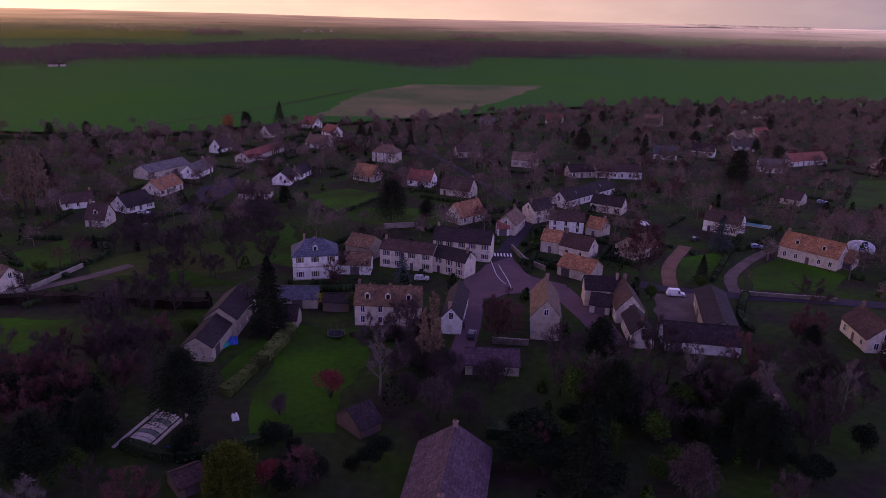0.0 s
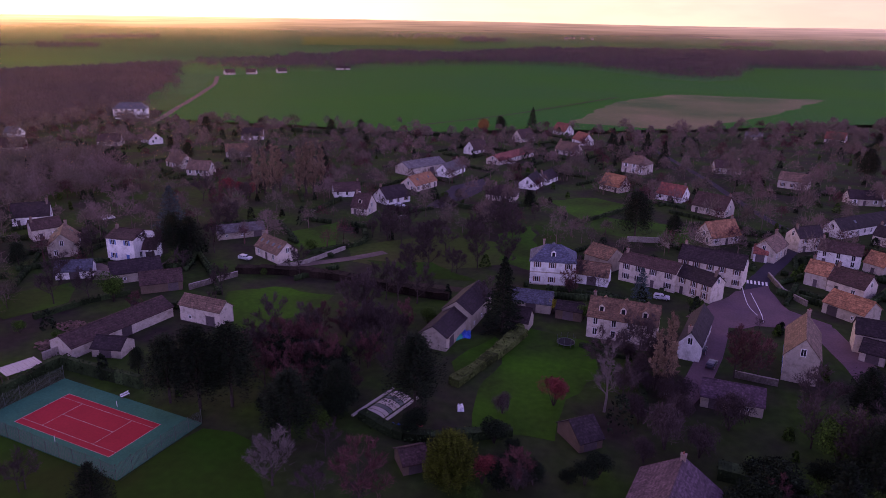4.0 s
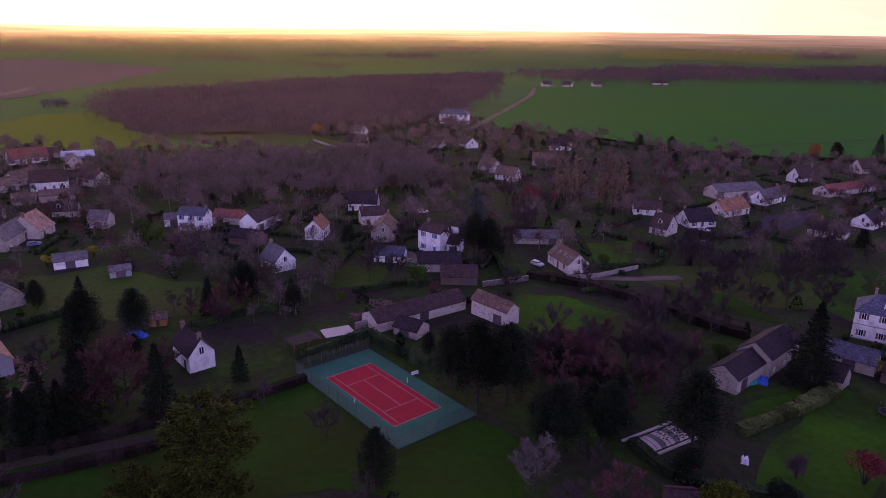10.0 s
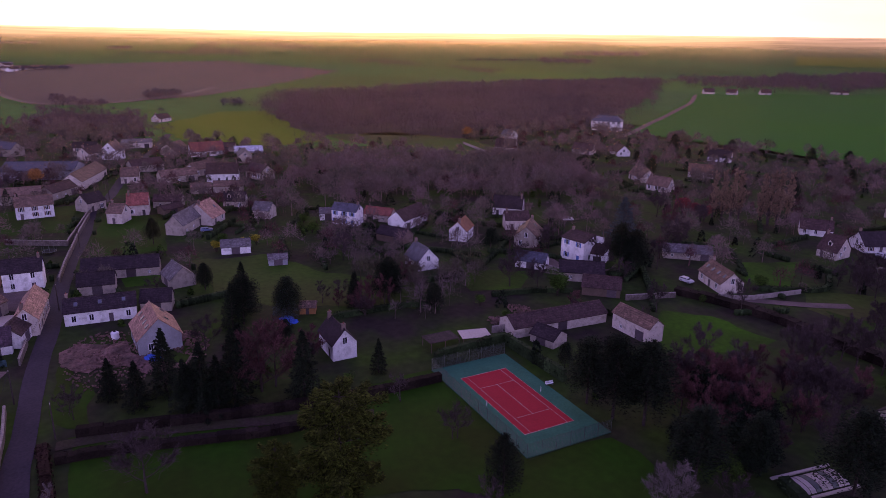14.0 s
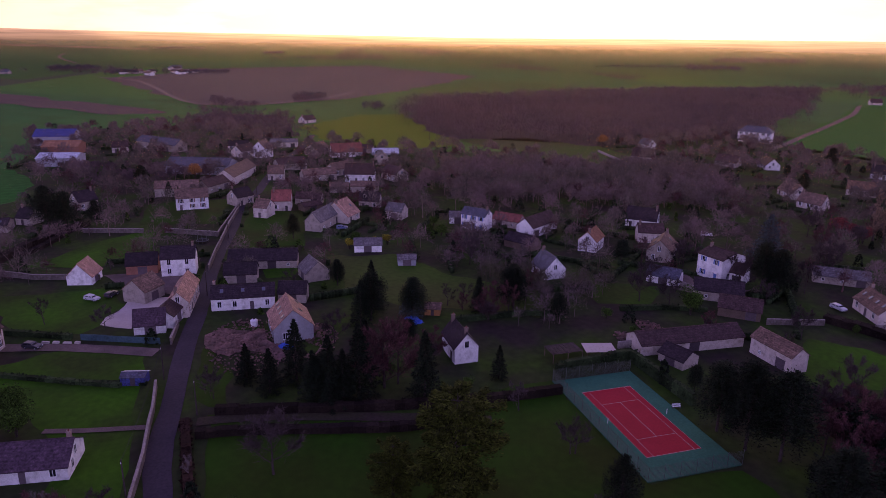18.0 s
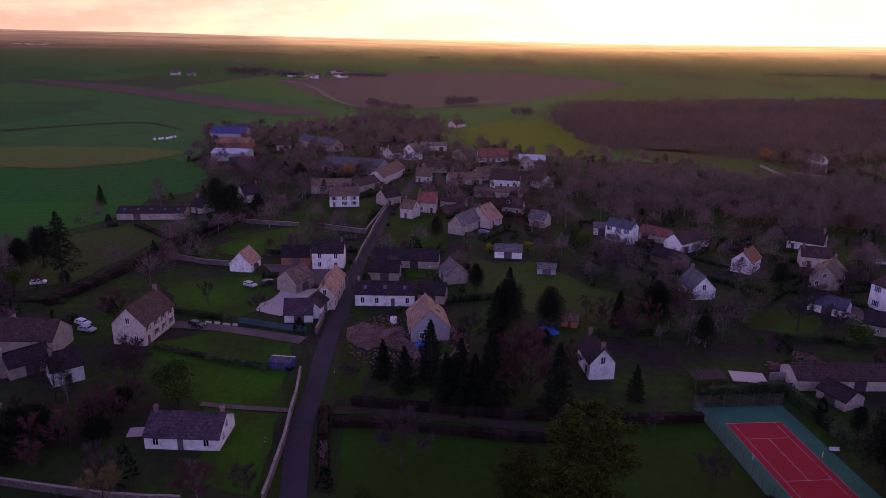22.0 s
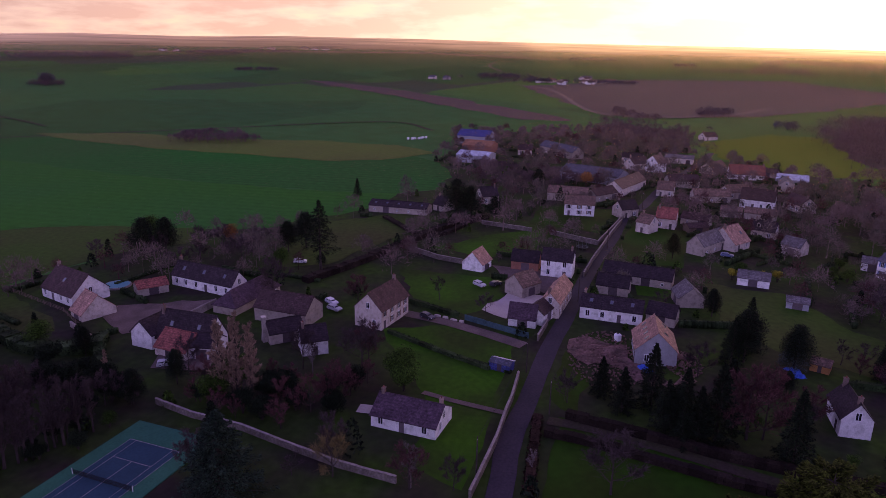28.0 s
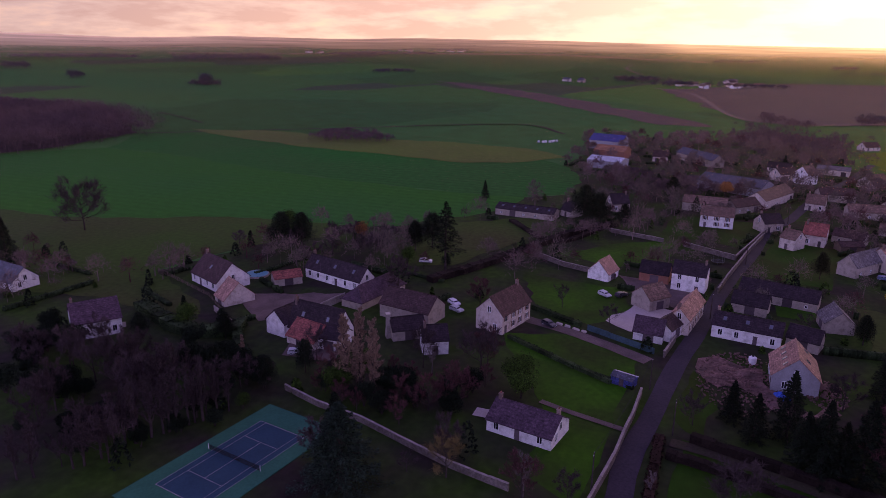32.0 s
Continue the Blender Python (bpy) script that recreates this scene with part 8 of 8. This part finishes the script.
tarpaulin(75.5, 247.0, 5, "frame_white")
pool_cover(117.8, 247.9, 8, 3.5, -32)
patch("path", [(-16, 150), (-5, 151), (-4, 148), (-15, 147)], M["gravel"], 0.05)
# far farmsteads on the plain
hamlet(-1314.3, -29.3, 4)
hamlet(-1331.2, 36.6, 3)
hamlet(-1272.9, -16.1, 4)
hamlet(-1337.8, -264.6, 3)
hamlet(-435.8, 2407.1, 4)
hamlet(-1416.0, 6.9, 3)
hamlet(-2442.4, -1080.5, 6)
hamlet(-2512.1, -928.7, 6)
hamlet(-2170.4, -1300.3, 4)
pole_line(poles, pole_other)


# ---- terraces and steps beside the houses ----
def terrace(x, y, yaw, length, depth, height):
    base = put("terrace", None, m=pose(x, y, 0, 0, 0, yaw))
    tagged(base, "raised pale concrete terrace with a low parapet and steps", "terrace")
    put("slab", Build().box(-length / 2, length / 2, 0, depth, 0, height).mesh("slab", M["concrete"]), base)
    for x0, x1, y0, y1 in ((-length / 2, length / 2, -0.15, 0), (-length / 2, -length / 2 + 0.15, 0.003, depth), (length / 2 - 0.15, length / 2, 0.003, depth)):
        put("parapet", Build().box(x0, x1, y0, y1, 0, height + 0.9).mesh("parapet", M["white"]), base)
    for i in range(6):
        put("step", Build().box(length / 2 + 0.002, length / 2 + 1.2, 0.3 * i, 0.3 * i + 0.3, 0, height * (6 - i) / 6).mesh("step", M["concrete"]), base)


# a low house by the barn with a pale chimney built against its gable
house("outbuilding", -149.1, -65.1, 129, 8.3, 6.2, 3.0, 5.2, "stone", "dark", chimneys=0)
stack = put("chimney_stack", None, m=pose(-146.2, -68.75, 0, 0, 0, 39))
tagged(stack, "tall pale chimney stack against the gable of a low house", "chimney")
put("shaft", Build().box(-0.55, 0.55, -0.45, 0.45, -0.2, 6.2).mesh("shaft", M["plaster"]), stack)
put("shoulder", Build().add([(-0.95, -0.6, 0), (0.95, -0.6, 0), (0.95, 0.6, 0), (-0.95, 0.6, 0), (-0.58, -0.48, 2.6), (0.58, -0.48, 2.6), (0.58, 0.48, 2.6), (-0.58, 0.48, 2.6)],
                            [(4, 5, 6, 7), (0, 1, 5, 4), (1, 2, 6, 5), (2, 3, 7, 6), (3, 0, 4, 7)]).mesh("shoulder", M["plaster"]), stack)
put("cap", Build().box(-0.65, 0.65, -0.55, 0.55, 6.2, 6.4).mesh("cap", M["concrete"]), stack)
terrace(-122.4, -135.6, 143, 7.1, 2.6, 1.3)


# ---- pale stone blocks set along the drive ----
def edge_block(x, y, yaw, length):
    rnd = random.Random(int(x * 31 + y * 7))
    h, w, l = rnd.uniform(0.5, 0.65), 0.32, length / 2
    verts = [(sx * l * k, sy * w * k, z) for z, k in ((-0.05, 1.0), (h - 0.1, 0.98), (h, 0.86)) for sx, sy in ((-1, -1), (1, -1), (1, 1), (-1, 1))]
    verts = [(p[0] + rnd.uniform(-0.04, 0.04), p[1] + rnd.uniform(-0.04, 0.04), p[2]) for p in verts]
    faces = [(4 * j + i, 4 * j + (i + 1) % 4, 4 * j + 4 + (i + 1) % 4, 4 * j + 4 + i) for j in range(2) for i in range(4)] + [(8, 9, 10, 11)]
    ob = put("stone_block", mesh_of("stone_block", verts, faces, M["concrete"]), m=pose(x, y, 0, 0, 0, yaw))
    tagged(ob, "pale rough-edged stone block lying beside the drive", "block", group="stone blocks")


for x, y, length in ((-170.8, -30.9, 1.7), (-169.9, -28.6, 1.4), (-168.9, -26.2, 1.9), (-168.1, -24.0, 1.2)):
    edge_block(x, y, 68, length)
patch("yard", [(-121.5, -37.2), (-118.2, -37.2), (-118.2, -34.2), (-121.5, -34.2)], M["concrete"], 0.09)


# ---- mounds of dug earth on the building plot ----
def earth_mound(x, y, r, h):
    rnd = random.Random(int(x * 10))
    n, k = 14, 5
    verts, faces = [(0, 0, h)], []
    for j in range(1, k + 1):
        for i in range(n):
            a = 6.2832 * i / n
            q = r * j / k * (1 + 0.25 * noise.noise((math.cos(a) * 2 + x, math.sin(a) * 2, 0.4)))
            z = h * (1 - (j / k) ** 1.5) + (rnd.uniform(-0.12, 0.12) * h if j < k else -h * 0.2)
            verts.append((q * math.cos(a), q * 0.75 * math.sin(a), z))
    faces += [(0, 1 + i, 1 + (i + 1) % n) for i in range(n)]
    for j in range(k - 1):
        o = 1 + j * n
        faces += [(o + i, o + n + i, o + n + (i + 1) % n, o + (i + 1) % n) for i in range(n)]
    tagged(put("earth_mound", mesh_of("earth_mound", verts, faces, M["rubble"], True), m=pose(x, y, 0.05, 0, 0, rnd.uniform(0, 180))), "low mound of dug brown earth on the building plot", "mound", group="earth mounds")


earth_mound(-159.0, 14.0, 3.2, 0.8)
earth_mound(-153.9, 16.5, 2.6, 0.6)
earth_mound(-160.2, 9.9, 2.2, 0.5)
earth_mound(-153.2, 11.5, 2.4, 0.5)
earth_mound(-155.6, 8.2, 2, 0.45)
earth_mound(-158.8, 29.5, 1.8, 0.5)
